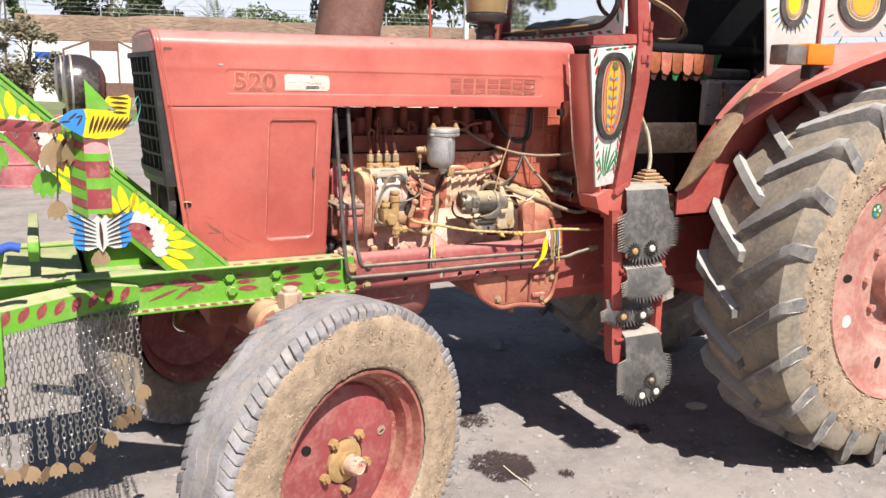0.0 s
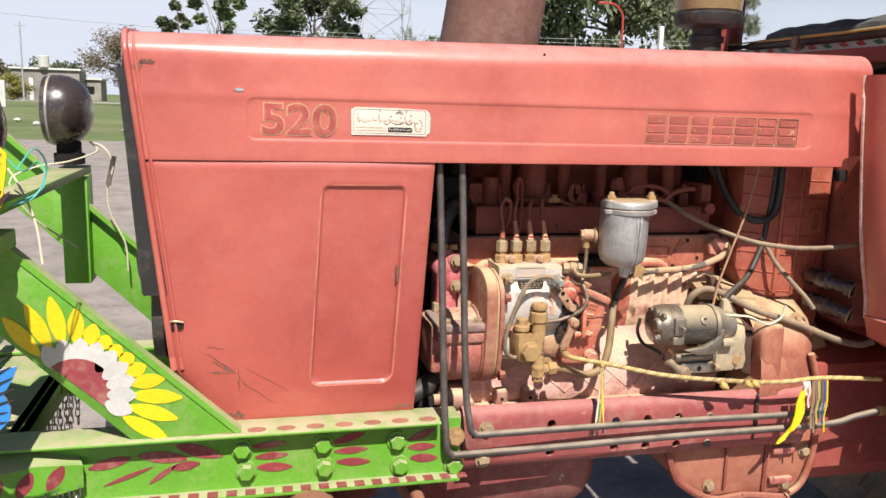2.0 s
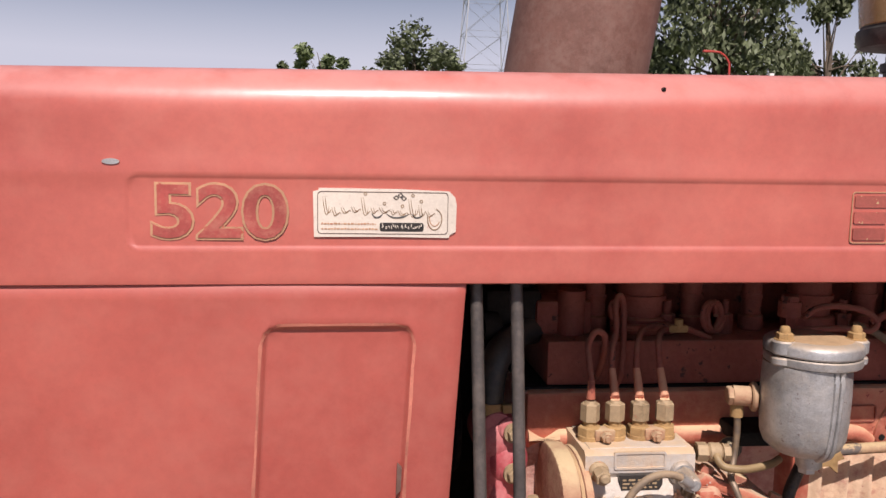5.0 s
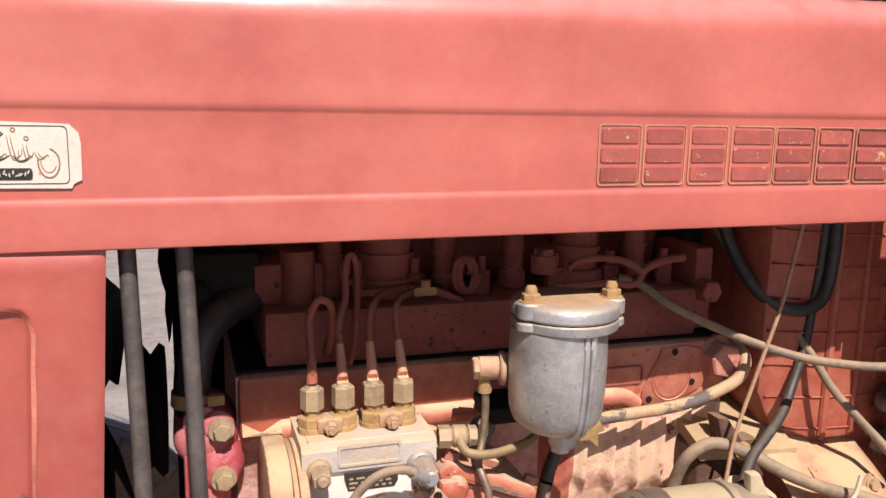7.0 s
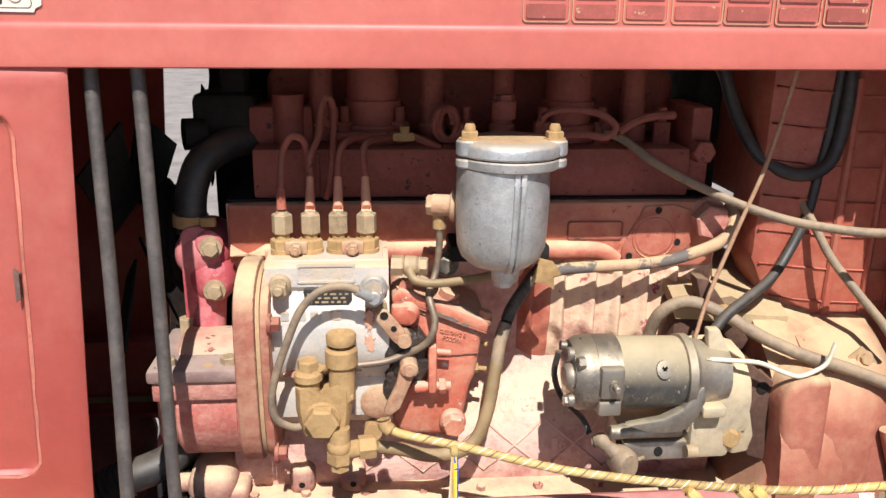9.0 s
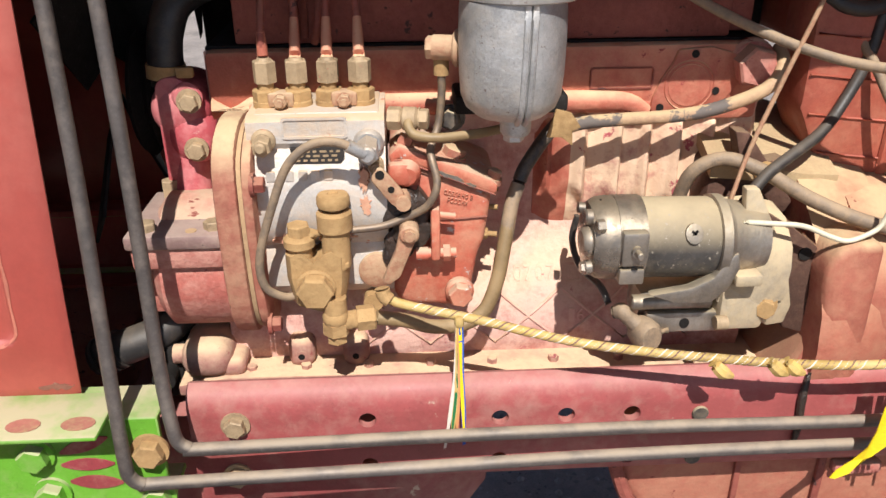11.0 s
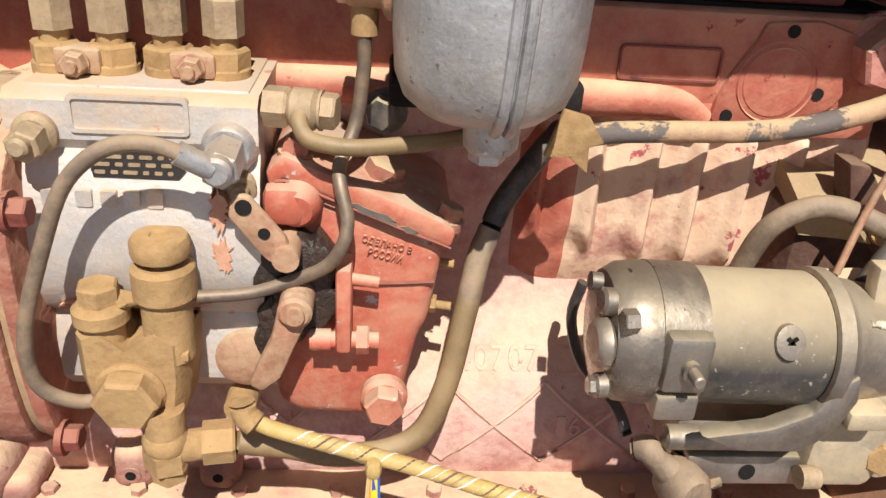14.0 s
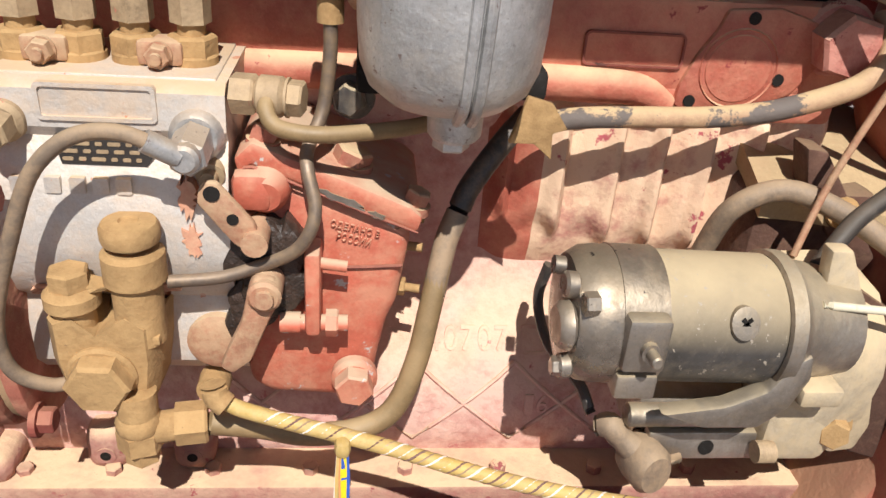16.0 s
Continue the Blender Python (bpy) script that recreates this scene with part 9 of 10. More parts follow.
def head_lamp(c):
    lamp = part("headlamp", lathe(c, (1, 0, 0), [(0.070, -0.046), (0.077, -0.043), (0.080, -0.032), (0.0805, -0.012), (0.078, 0.008), (0.069, 0.028), (0.052, 0.044), (0.030, 0.053), (0, 0.056)], 40), "lampblack", tractor, "glossy black round headlamp on a green bracket")
    part("lens", lathe(c, (-1, 0, 0), [(0.072, 0.044), (0.05, 0.050), (0, 0.053)], 36), "silver", lamp)
    part("lamp_seam", lathe(c, (1, 0, 0), [(0.0785, -0.034), (0.0815, -0.032), (0.0815, -0.028), (0.0785, -0.026)], 40), "silver", lamp)
    part("lamp_foot", [box(c[0] - 0.025, c[0] + 0.025, c[1] - 0.02, c[1] + 0.02, c[2] - 0.115, c[2] - 0.070, 0.006), cyl((c[0], c[1], c[2] - 0.125), (c[0], c[1], c[2] - 0.10), 0.034, n=20)], "dark", lamp)
    return lamp


head_lamp((0.270, 2.14, 1.502))
head_lamp((0.268, 2.87, 1.514))
part("lamp_bar", [box(0.24, 0.30, 2.08, 2.95, 1.362, 1.380, 0.002)], "green", tractor, "green bar that carries the headlamps")
part("lamp_bracket", prism([(0.266, 1.520), (0.272, 1.512), (0.319, 1.460), (0.319, 1.37), (0.266, 1.37)], 2.040, 2.046, 0.001), "green", tractor, "green sheet bracket")
part("lamp_post", box(0.245, 0.305, 2.86, 2.93, 1.10, 1.362, 0.003), "green", tractor, "green lamp post")
part("lamp_post", box(0.245, 0.295, 2.12, 2.17, 1.30, 1.362, 0.003), "green", tractor, "green lamp post")
for pts, m in (([(0.31, 2.90, 1.44), (0.33, 2.86, 1.42), (0.28, 2.80, 1.40), (0.22, 2.75, 1.39), (0.18, 2.70, 1.36), (0.22, 2.72, 1.28), (0.29, 2.80, 1.20)], "creamwire"), ([(0.31, 2.89, 1.44), (0.345, 2.86, 1.43), (0.365, 2.86, 1.39), (0.350, 2.86, 1.33), (0.355, 2.86, 1.27), (0.385, 2.86, 1.20), (0.39, 2.86, 1.13)], "creamwire"), ([(0.26, 2.38, 1.44), (0.30, 2.33, 1.42), (0.34, 2.28, 1.44), (0.35, 2.25, 1.40), (0.30, 2.24, 1.37)], "tealwire"), ([(0.27, 2.36, 1.42), (0.30, 2.30, 1.40), (0.33, 2.27, 1.34), (0.34, 2.26, 1.27)], "creamwire"), ([(0.375, 2.00, 1.45), (0.392, 2.03, 1.478), (0.40, 2.06, 1.45), (0.385, 2.05, 1.41), (0.36, 2.02, 1.40)], "tealwire")):
    part("lamp_wire", tube(pts, 0.0013 if m == "tealwire" else 0.0022, 7, 5), m, tractor, "loose lamp wire")
part("wire_splice", tube([(0.368, 2.86, 1.41), (0.352, 2.86, 1.34)], 0.006, 8, 2, False), "stgrey", tractor)
part("wiper_hook", tube([(0.02, 2.02, 1.08), (0.06, 2.02, 1.10), (0.09, 2.02, 1.095)], 0.012, 10), "bluecloth", tractor, "blue cloth end")

# ---- cab, step, fender ----
CY = 2.170
COWL = [(1.928, 1.966, 1.645), (1.944, 1.978, 1.50), (1.966, 1.996, 1.33), (1.984, 2.014, 1.24), (2.002, 2.032, 1.17), (2.008, 2.036, 1.12)]
rings = []
for xl, xr, z in COWL:
    d = xr - xl
    rings.append([(xl + 0.004, 2.272, z), (xl + 0.002, 2.262, z), (xl + 0.15 * d, 2.236, z), (xl + 0.45 * d, 2.208, z), (xr - 0.006, 2.188, z), (xr, 2.172, z), (xr + 0.006, 2.172, z), (xr + 0.006, 2.192, z), (xl + 0.5 * d, 2.222, z), (xl + 0.012, 2.272, z)])
part("cowl_strip", loft(rings), "hood", tractor, "pale red cowl strip behind the hood")
part("cowl_edge", tube([(xl + 0.002, 2.270, z) for xl, xr, z in COWL], 0.0045, 8, 3), "castp", tractor)
door = part("painted_panel", prism([(1.953, 1.662), (2.162, 1.688), (2.094, 1.170), (2.013, 1.157)], CY, CY + 0.012, 0.002), "white", tractor, "white cab panel painted with flowers round an oval")
OX, OZ = 2.060, 1.494


def oval(sx, sz, low=1.0):
    """Egg-shaped outline of the gasket, narrower towards its foot."""
    out = []
    for i in range(48):
        a = 2 * math.pi * i / 48
        w = 0.0765 * sx * (1 + 0.13 * math.sin(a)) * (low if math.sin(a) < 0 else 1 - (1 - low) * 0.5)
        out.append((OX + w * math.copysign(abs(math.cos(a)) ** 0.8, math.cos(a)) + 0.004 * math.sin(a), OZ + 0.160 * sz * math.copysign(abs(math.sin(a)) ** 0.8, math.sin(a))))
    return out


ov, iv, iv2 = oval(1, 1), oval(0.70, 0.87), oval(0.60, 0.82)
frame_o = part("oval_gasket", ring_plate(ov, iv, CY - 0.012, CY), "rubber", door, "black rubber oval gasket")
part("oval_wood", prism([(x, z) for x, z in iv], CY - 0.004, CY), "paintwood", frame_o, "orange-brown oval panel")
part("oval_ring", ring_plate(oval(0.63, 0.835), iv2, CY - 0.0055, CY - 0.004), "pinkdust", frame_o)
part("oval_ring", ring_plate(oval(0.54, 0.80), oval(0.51, 0.785), CY - 0.0055, CY - 0.004), "redp", frame_o)
part("oval_yellow", prism(oval(0.42, 0.80, 0.75), CY - 0.0062, CY - 0.004), "gilt", frame_o)
part("vine_stem", tube([(OX, CY - 0.007, 1.37), (OX + 0.002, CY - 0.007, 1.48), (OX, CY - 0.007, 1.59)], 0.0016, 6, 3), "redp", frame_o)
for i in range(6):
    z = 1.375 + 0.034 * i
    for s in (1, -1):
        part("vine_leaf", petal(OX, z, radians(56 if s > 0 else 124), 0.004, 0.028, 0.0024, CY - 0.0064), "redp", frame_o)
        part("vine_flower", petal(OX, z, radians(44 if s > 0 else 136), 0.014, 0.026, 0.0044, CY - 0.0072), "blue", frame_o)
part("vine_rose", prism(ellipse(OX + 0.004, 1.604, 0.015, 0.017, 8), CY - 0.0078, CY - 0.006), "greend", frame_o)
part("vine_rose", prism(ellipse(OX + 0.004, 1.604, 0.007, 0.008, 8), CY - 0.0088, CY - 0.006), "redp", frame_o)
for i in range(8):
    t = -1 + 2 * i / 7
    x0, x1 = 2.048 + 0.016 * t, 2.050 + 0.060 * t + 0.014
    zt = 1.335 - 0.075 * abs(t) ** 1.5 - (0.02 if i % 2 else 0)
    pts = [(x0, 1.195 + 0.02 * abs(t)), ((x0 * 2 + x1) / 3 + 0.010 * t, (1.2 * 2 + zt) / 3 + 0.02), (x1, zt)]
    c = [((1 - q) ** 2 * pts[0][0] + 2 * q * (1 - q) * pts[1][0] + q * q * pts[2][0], (1 - q) ** 2 * pts[0][1] + 2 * q * (1 - q) * pts[1][1] + q * q * pts[2][1]) for q in (0, 0.25, 0.5, 0.75, 1)]
    wd = (0.0008, 0.0024, 0.0036, 0.0030, 0.0006)
    part("painted_leaf", prism([(x - w, z) for (x, z), w in zip(c, wd)] + [(x + w, z) for (x, z), w in reversed(list(zip(c, wd)))], CY - 0.0006 - 0.0003 * i, CY + 0.0004), "greend", door)
for i in range(15):
    z = 1.655 - 0.030 * i
    xe = 2.152 - (1.672 - z) * 0.125
    part("painted_leaf", petal(xe - 0.002, z - 0.03, radians(100), 0, 0.040, 0.0038, CY - 0.0006), ("greend", "greend", "redp")[i % 3], door)
for i in range(5):
    z, m = 1.650 - 0.030 * i, ("redp", "greend")[i % 2]
    part("painted_leaf", petal(1.968 + (1.655 - z) * 0.16, z - 0.02, radians(72), 0, 0.040, 0.005, CY - 0.0006), m, door)
for i in range(6):
    z = 1.345 - 0.028 * i
    part("painted_leaf", petal(1.998 + (1.34 - z) * 0.16, z - 0.02, radians(68), 0, 0.030, 0.0035, CY - 0.0006), ("redp", "greend")[i % 2], door)
for i in range(4):
    part("painted_leaf", petal(2.02 + 0.033 * i, 1.662 + 0.004 * i, radians(8), 0, 0.030, 0.004, CY - 0.0006), ("greend", "redp")[i % 2], door)
pillar = part("cab_pillar", loft([[(x0, CY - 0.014, z), (x1, CY - 0.014, z), (x1, CY + 0.045, z), (x0, CY + 0.045, z)] for x0, x1, z in ((2.078, 2.148, 1.035), (2.097, 2.165, 1.16), (2.160, 2.222, 1.55), (2.158, 2.226, 1.70), (2.140, 2.190, 1.85), (2.085, 2.135, 2.40))]), "red", tractor, "dark red cab pillar")
for z in (1.70, 1.74, 1.62):
    part("hinge", [cyl((2.207, CY - 0.020, z), (2.207, CY - 0.020, z + 0.028), 0.008, n=12), box(2.175, 2.207, CY - 0.018, CY - 0.013, z, z + 0.028, 0.001)], "red", pillar)
part("cab_sill", loft([[(2.005, y, 1.125), (2.06, y, 1.148), (2.215, y, 1.135), (2.225, y, 1.10), (2.16, y, 1.058), (2.08, y, 1.045), (2.022, y, 1.075)] for y in (CY - 0.016, CY + 0.10)]), "hood", tractor, "red sheet metal sill under the cab")
part("sill_tab", [prism([(2.075, 1.128), (2.085, 1.150), (2.145, 1.178), (2.150, 1.155), (2.10, 1.125)], CY - 0.026, CY - 0.018, 0.002), bolt((2.09, CY - 0.026, 1.135), (0, -1, 0), 0.008, 0.006)], "red", tractor, "red bolted tab")
part("window_bar", loft([[(2.10, y, 1.690), (2.15, y, 1.690), (2.15, y, 1.722), (2.10, y, 1.722)] for y in (CY + 0.0, 3.05)]), "red", tractor, "dark red bar under the windscreen")
part("window_bar", loft([[(1.958, CY - 0.006, 1.677), (1.958, CY + 0.03, 1.677), (1.958, CY + 0.03, 1.709), (1.958, CY - 0.006, 1.709)], [(2.165, CY - 0.006, 1.690), (2.165, CY + 0.03, 1.690), (2.165, CY + 0.03, 1.722), (2.165, CY - 0.006, 1.722)]]), "red", tractor, "dark red side bar of the cab")
ws = part("windscreen_frame", [prism([(CY + 0.03, 1.722), (3.06, 1.722), (3.06, 1.745), (2.36, 1.747), (2.29, 1.765), (2.235, 1.81), (2.222, 1.90), (2.222, 2.36), (CY + 0.03, 2.36)], 2.118, 2.128, plane="yz")], "white", tractor, "white windscreen surround painted with leaves")
part("gasket", tube([(2.115, 3.06, 1.752), (2.115, 2.6, 1.752), (2.115, 2.37, 1.756), (2.115, 2.30, 1.773), (2.115, 2.247, 1.815), (2.115, 2.232, 1.90), (2.115, 2.232, 2.34)], 0.012, 10, 4), "rubber", ws, "black rubber windscreen gasket")
part("yellow_bead", tube([(2.103, 3.05, 1.762), (2.103, 2.6, 1.762), (2.103, 2.40, 1.764)], 0.004, 8, 3), "tape", ws)
pane = part("glass_pane", box(2.121, 2.125, 2.23, 3.06, 1.75, 2.34), "glass", ws, "windscreen glass")
pane.visible_shadow = False
rnd = random.Random(3)
for i in range(14):
    y, m = 2.26 + i * 0.058, ("greend", "redp", "redp")[i % 3]
    b = prism([(y, 1.730), (y + 0.018, 1.741), (y + 0.040, 1.737), (y + 0.022, 1.728)], 2.1165, 2.118, plane="yz")
    part("painted_leaf", b, m, ws)
for y, z, m in ((2.212, 1.80, "redp"), (2.206, 1.86, "greend"), (2.214, 1.92, "redp"), (2.23, 1.76, "greend")):
    b = prism([(y - 0.006, z), (y, z + 0.03), (y + 0.006, z + 0.055), (y + 0.012, z + 0.02)], 2.1165, 2.118, plane="yz")
    part("painted_leaf", b, m, ws)
for y in (3.06,):
    part("cab_pillar", box(2.10, 2.16, y, y + 0.05, 1.02, 2.40, 0.004), "red", tractor, "dark red cab pillar on the far side")
part("mirror_arm", tube([(2.06, 3.02, 1.62), (2.05, 3.0, 1.80), (2.05, 2.95, 1.90), (1.95, 2.95, 1.95)], 0.020, 12), "red", tractor, "dark red tube stay")
part("wiper_stub", [cyl((2.10, 2.70, 1.735), (2.07, 2.70, 1.745), 0.008, n=12), cyl((2.075, 2.70, 1.73), (2.075, 2.70, 1.762), 0.010, n=12, bev=0.002)], "pipe", ws)
part("cab_roof", box(2.05, 3.75, CY - 0.03, 3.15, 2.40, 2.46, 0.02), "red", tractor, "dark red cab roof")
part("cab_floor", box(2.14, 2.95, CY + 0.06, 3.05, 1.03, 1.06, 0.004), "red", tractor, "dark cab floor")
part("dash_cowl", box(2.05, 2.30, 2.36, 2.85, 1.06, 1.62, 0.03), "castd", tractor)
part("dash_bundle", loft([[(x, y + 0.012 * noise.noise(Vector((y * 9, x * 9, 0))), z + 0.010 * noise.noise(Vector((y * 14, x * 7, 3)))) for x, z in ((2.17, 1.69), (2.165, 1.745), (2.185, 1.79), (2.23, 1.812), (2.30, 1.80), (2.34, 1.75), (2.34, 1.69))] for y in [2.46 + 0.03 * k for k in range(18)]]), "dashcloth", tractor, "dark grey folded cloth on the dashboard")
part("steering_column", cyl((2.28, MID, 1.40), (2.50, MID, 1.80), 0.03, n=16), "dark", tractor)
part("steering_wheel", moved(lathe((0, 0, 0), (0, 0, 1), [(0.20, -0.012), (0.212, 0.0), (0.20, 0.012), (0.188, 0.0), (0.20, -0.012)], 36), Matrix.Translation((2.52, MID, 1.83)) @ Matrix.Rotation(radians(28), 4, "Y")), "wood", tractor, "steering wheel with wrapped rim")
seat = part("seat", box(2.36, 3.10, 2.345, 2.86, 1.662, 1.712, 0.022, 3), "vinyl", tractor, "black vinyl seat cushion")
part("backrest", moved(box(-0.06, 0.06, -0.26, 0.26, 0, 0.5, 0.04, 3), Matrix.Translation((3.02, 2.61, 1.66)) @ Matrix.Rotation(radians(14), 4, "Y")), "vinyl", seat, "tall black seat back")
for i in range(6):
    x = 2.375 + 0.058 * i
    part("fringe_flap", prism([(x, 1.672), (x + 0.056, 1.670), (x + 0.054, 1.600), (x + 0.040, 1.588 - 0.006 * (i % 2)), (x + 0.016, 1.588), (x + 0.004, 1.602)], 2.334, 2.338, 0.001), ("leather", "facered")[i % 2], seat)
    part("fringe_tip", prism([(x + 0.01, 1.596), (x + 0.05, 1.596), (x + 0.035, 1.560), (x + 0.015, 1.566)], 2.340, 2.343), "greend" if i % 3 == 2 else "brownp", seat)
part("fringe_flap", prism([(2.723, 1.672), (2.760, 1.672), (2.730, 1.600)], 2.334, 2.338), "greend", seat)
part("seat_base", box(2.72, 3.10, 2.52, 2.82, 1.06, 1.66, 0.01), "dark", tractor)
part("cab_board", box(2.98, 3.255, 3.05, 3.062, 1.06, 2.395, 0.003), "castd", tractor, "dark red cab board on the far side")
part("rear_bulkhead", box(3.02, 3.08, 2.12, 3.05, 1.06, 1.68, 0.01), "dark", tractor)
part("dash_board", box(2.36, 2.70, 2.36, 2.375, 1.26, 1.388, 0.004), "grease", tractor, "dark dusty board below the seat")
tool = part("tool_box", box(2.69, 2.95, 2.33, 2.365, 1.378, 1.566, 0.008), "toolgrey", tractor, "worn grey metal tool box with a padlock")
part("padlock", [box(2.764, 2.792, 2.316, 2.328, 1.468, 1.500, 0.004), tube([(2.770, 2.322, 1.50), (2.770, 2.322, 1.522), (2.778, 2.322, 1.530), (2.786, 2.322, 1.522), (2.786, 2.322, 1.50)], 0.003, 8)], "khaki", tool, "brass padlock")
part("box_lid", box(2.686, 2.954, 2.326, 2.370, 1.548, 1.570, 0.005), "toolgrey", tool)
part("hasp", box(2.770, 2.786, 2.322, 2.327, 1.500, 1.560, 0.002), "rust", tool)
part("sack", moved(box(-0.13, 0.13, -0.07, 0.07, 0, 0.05, 0.02, 3), Matrix.Translation((2.84, 2.42, 1.568))), "rubberleaf", tractor, "dark folded cloth on the tool box")
LEVER = [(2.334, 2.25, 1.205), (2.338, 2.25, 1.25), (2.330, 2.25, 1.30), (2.311, 2.25, 1.36), (2.268, 2.25, 1.428), (2.235, 2.25, 1.47)]
lever = part("gear_lever", tube(LEVER, 0.0062, 10, 5), "silver", tractor, "gear lever wound with a pale spring over a ringed boot")
path = curve_points([Vector(q) for q in LEVER], 9)
for i, (q, r) in enumerate(zip(path, path[1:])):
    part("spring_ring", lathe(q, Vector(r) - Vector(q), [(0.0058, -0.0026), (0.0082, -0.001), (0.0082, 0.001), (0.0058, 0.0026)], 14), "creamwire" if i < 30 else "tape", lever)
for i in range(5):
    part("boot_ring", moved(box(-0.074 + 0.012 * i, 0.074 - 0.012 * i, -0.05 + 0.008 * i, 0.05 - 0.008 * i, 0, 0.009, 0.003), Matrix.Translation((2.335, 2.25, 1.148 + 0.0125 * i))), "levertan" if i % 2 else "dust", lever)
part("lever_base", [box(2.27, 2.44, 2.20, 2.36, 1.058, 1.105, 0.008), box(2.285, 2.40, 2.205, 2.31, 1.10, 1.150, 0.006), cyl((2.25, 2.24, 1.09), (2.25, 2.24, 1.135), 0.030, n=20)], "dust", tractor, "dusty lever base")
part("cab_step_plate", box(2.14, 2.44, CY - 0.012, CY + 0.12, 1.085, 1.102, 0.004), "dust", tractor, "dusty cab step plate")
part("inner_sill", tube([(2.30, 2.45, 1.30), (2.7, 2.40, 1.29), (3.0, 2.38, 1.25)], 0.02, 10), "red", tractor)

# boarding step with fringed rubber flaps
step = part("step_post", loft([[(x, y, z), (x + 0.050, y, z), (x + 0.050, y + 0.008, z), (x + 0.008, y + 0.008, z), (x + 0.008, y + 0.05, z), (x, y + 0.05, z)] for x, y, z in ((2.070, CY - 0.035, 1.07), (2.088, CY - 0.038, 0.80), (2.112, CY - 0.04, 0.50), (2.122, CY - 0.04, 0.455))]), "red", tractor, "dark red boarding step with rubber flaps")
part("step_post", loft([[(x, y, z), (x + 0.030, y, z), (x + 0.030, y + 0.008, z), (x, y + 0.03, z)] for x, y, z in ((2.345, CY - 0.01, 1.09), (2.340, CY - 0.02, 0.80), (2.325, CY - 0.04, 0.48))]), "red", step)
for z, y in ((0.826, CY - 0.045), (0.548, CY - 0.05)):
    part("tread", box(2.12, 2.35, y - 0.005, y + 0.12, z, z + 0.012, 0.003), "red", step)


def flap(cx, y, ztop, w, h, bolts, seed):
    """A hanging rubber flap with a fringe of pointed teeth along both sides and the foot."""
    r = random.Random(seed)
    half = w / 2
    poly = []
    n = 13 if h > 0.2 else 7
    tip = 0.040 if h > 0.2 else 0.030
    poly += [(half * 0.82, 0), (half * 0.86, -0.30 * h)]
    for i in range(n):
        t = 0.32 + 0.52 * i / n
        x = half * (0.80 + 0.12 * math.sin(t * 3))
        poly += [(x, -t * h), (x + tip, -(t + 0.028) * h - 0.006)]
    m = 17
    for i in range(m):
        a = -radians(10 + 160 * i / (m - 1))
        bx, bz = half * 0.80 * math.cos(a), -0.84 * h + 0.14 * h * math.sin(a)
        poly += [(bx, bz), (bx + 0.6 * tip * math.cos(a) + 0.004, bz + tip * 1.1 * math.sin(a))]
    for i in range(n):
        t = 0.84 - 0.52 * i / n
        x = half * (0.80 + 0.12 * math.sin(t * 3))
        poly += [(-x - tip, -(t + 0.0) * h - 0.006), (-x, -(t - 0.030) * h)]
    poly += [(-half * 0.86, -0.30 * h), (-half * 0.82, 0)]
    b = prism(poly, -0.0025, 0.0025)
    bmesh.ops.triangulate(b, faces=[f for f in b.faces if len(f.verts) > 4])
    for v in b.verts:
        v.co.y += -0.035 * math.sin(min(1.0, -v.co.z / h) * 2.2) + 0.25 * v.co.x ** 2 + 0.006 * noise.noise(v.co * 9 + Vector((seed, 0, 0)))
    f = part("rubber_flap", moved(b, Matrix.Translation((cx, y, ztop))), "rubberleaf", step, "black rubber flap with a spiky fringe")
    if h > 0.1:
        part("flap_fold", loft([[(cx - half * 0.82, y + d, ztop + e), (cx + half * 0.82, y + d, ztop + e), (cx + half * 0.82, y + d, ztop + e - 0.004), (cx - half * 0.82, y + d, ztop + e - 0.004)] for d, e in ((0.0, 0.0), (0.02, 0.012), (0.06, 0.016), (0.11, 0.016))]), "rubberleaf", f)
    for i, (bx, bz, m) in enumerate(bolts):
        px, pz = cx + bx * half, ztop - bz * h
        py = y - 0.035 * math.sin(bz * 2.2) - 0.004
        part("flap_bolt", lathe((px, py, pz), (0, -1, 0.1), [(0.014, 0), (0.013, 0.006), (0.007, 0.011), (0, 0.012)], 16), m, f)
        ros = []
        for k in range(16):
            a = 2 * math.pi * k / 16
            ros += [(px + 0.020 * math.cos(a), pz + 0.020 * math.sin(a)), (px + 0.034 * math.cos(a + 0.2), pz + 0.034 * math.sin(a + 0.2))]
        part("flap_rosette", prism(ros, py - 0.001, py + 0.003), "rubber", f)


flap(2.229, CY - 0.040, 1.146, 0.245, 0.262, ((0.10, 0.86, "decal"), (-0.58, 0.88, "khaki")), 2)
flap(2.170, CY - 0.022, 0.716, 0.225, 0.085, ((0.58, 0.80, "decal"), (-0.28, 0.76, "khaki")), 7)
flap(2.228, CY - 0.060, 0.842, 0.225, 0.110, (), 5)
flap(2.243, CY - 0.062, 0.566, 0.215, 0.255, ((0.24, 0.72, "stgrey"), (-0.12, 0.95, "decal"), (0.54, 0.92, "decal")), 9)

# fender: arc over the rear wheel
WC = Vector((3.22, 0, 0.785))


def arc_pt(a, r):
    return WC.x - r * math.cos(radians(a)), WC.z + r * math.sin(radians(a))


def near_edge(a):
    """Where the mudguard's slanting front edge lies across the machine at that angle."""
    pts = ((42, 1.972), (47, 1.928), (52, 1.865), (56, 1.815), (60, 1.770), (70, 1.709), (80, 1.70), (160, 1.70))
    for (p, u), (q, v) in zip(pts, pts[1:]):
        if a <= q:
            return u + (v - u) * (a - p) / (q - p)
    return 1.70


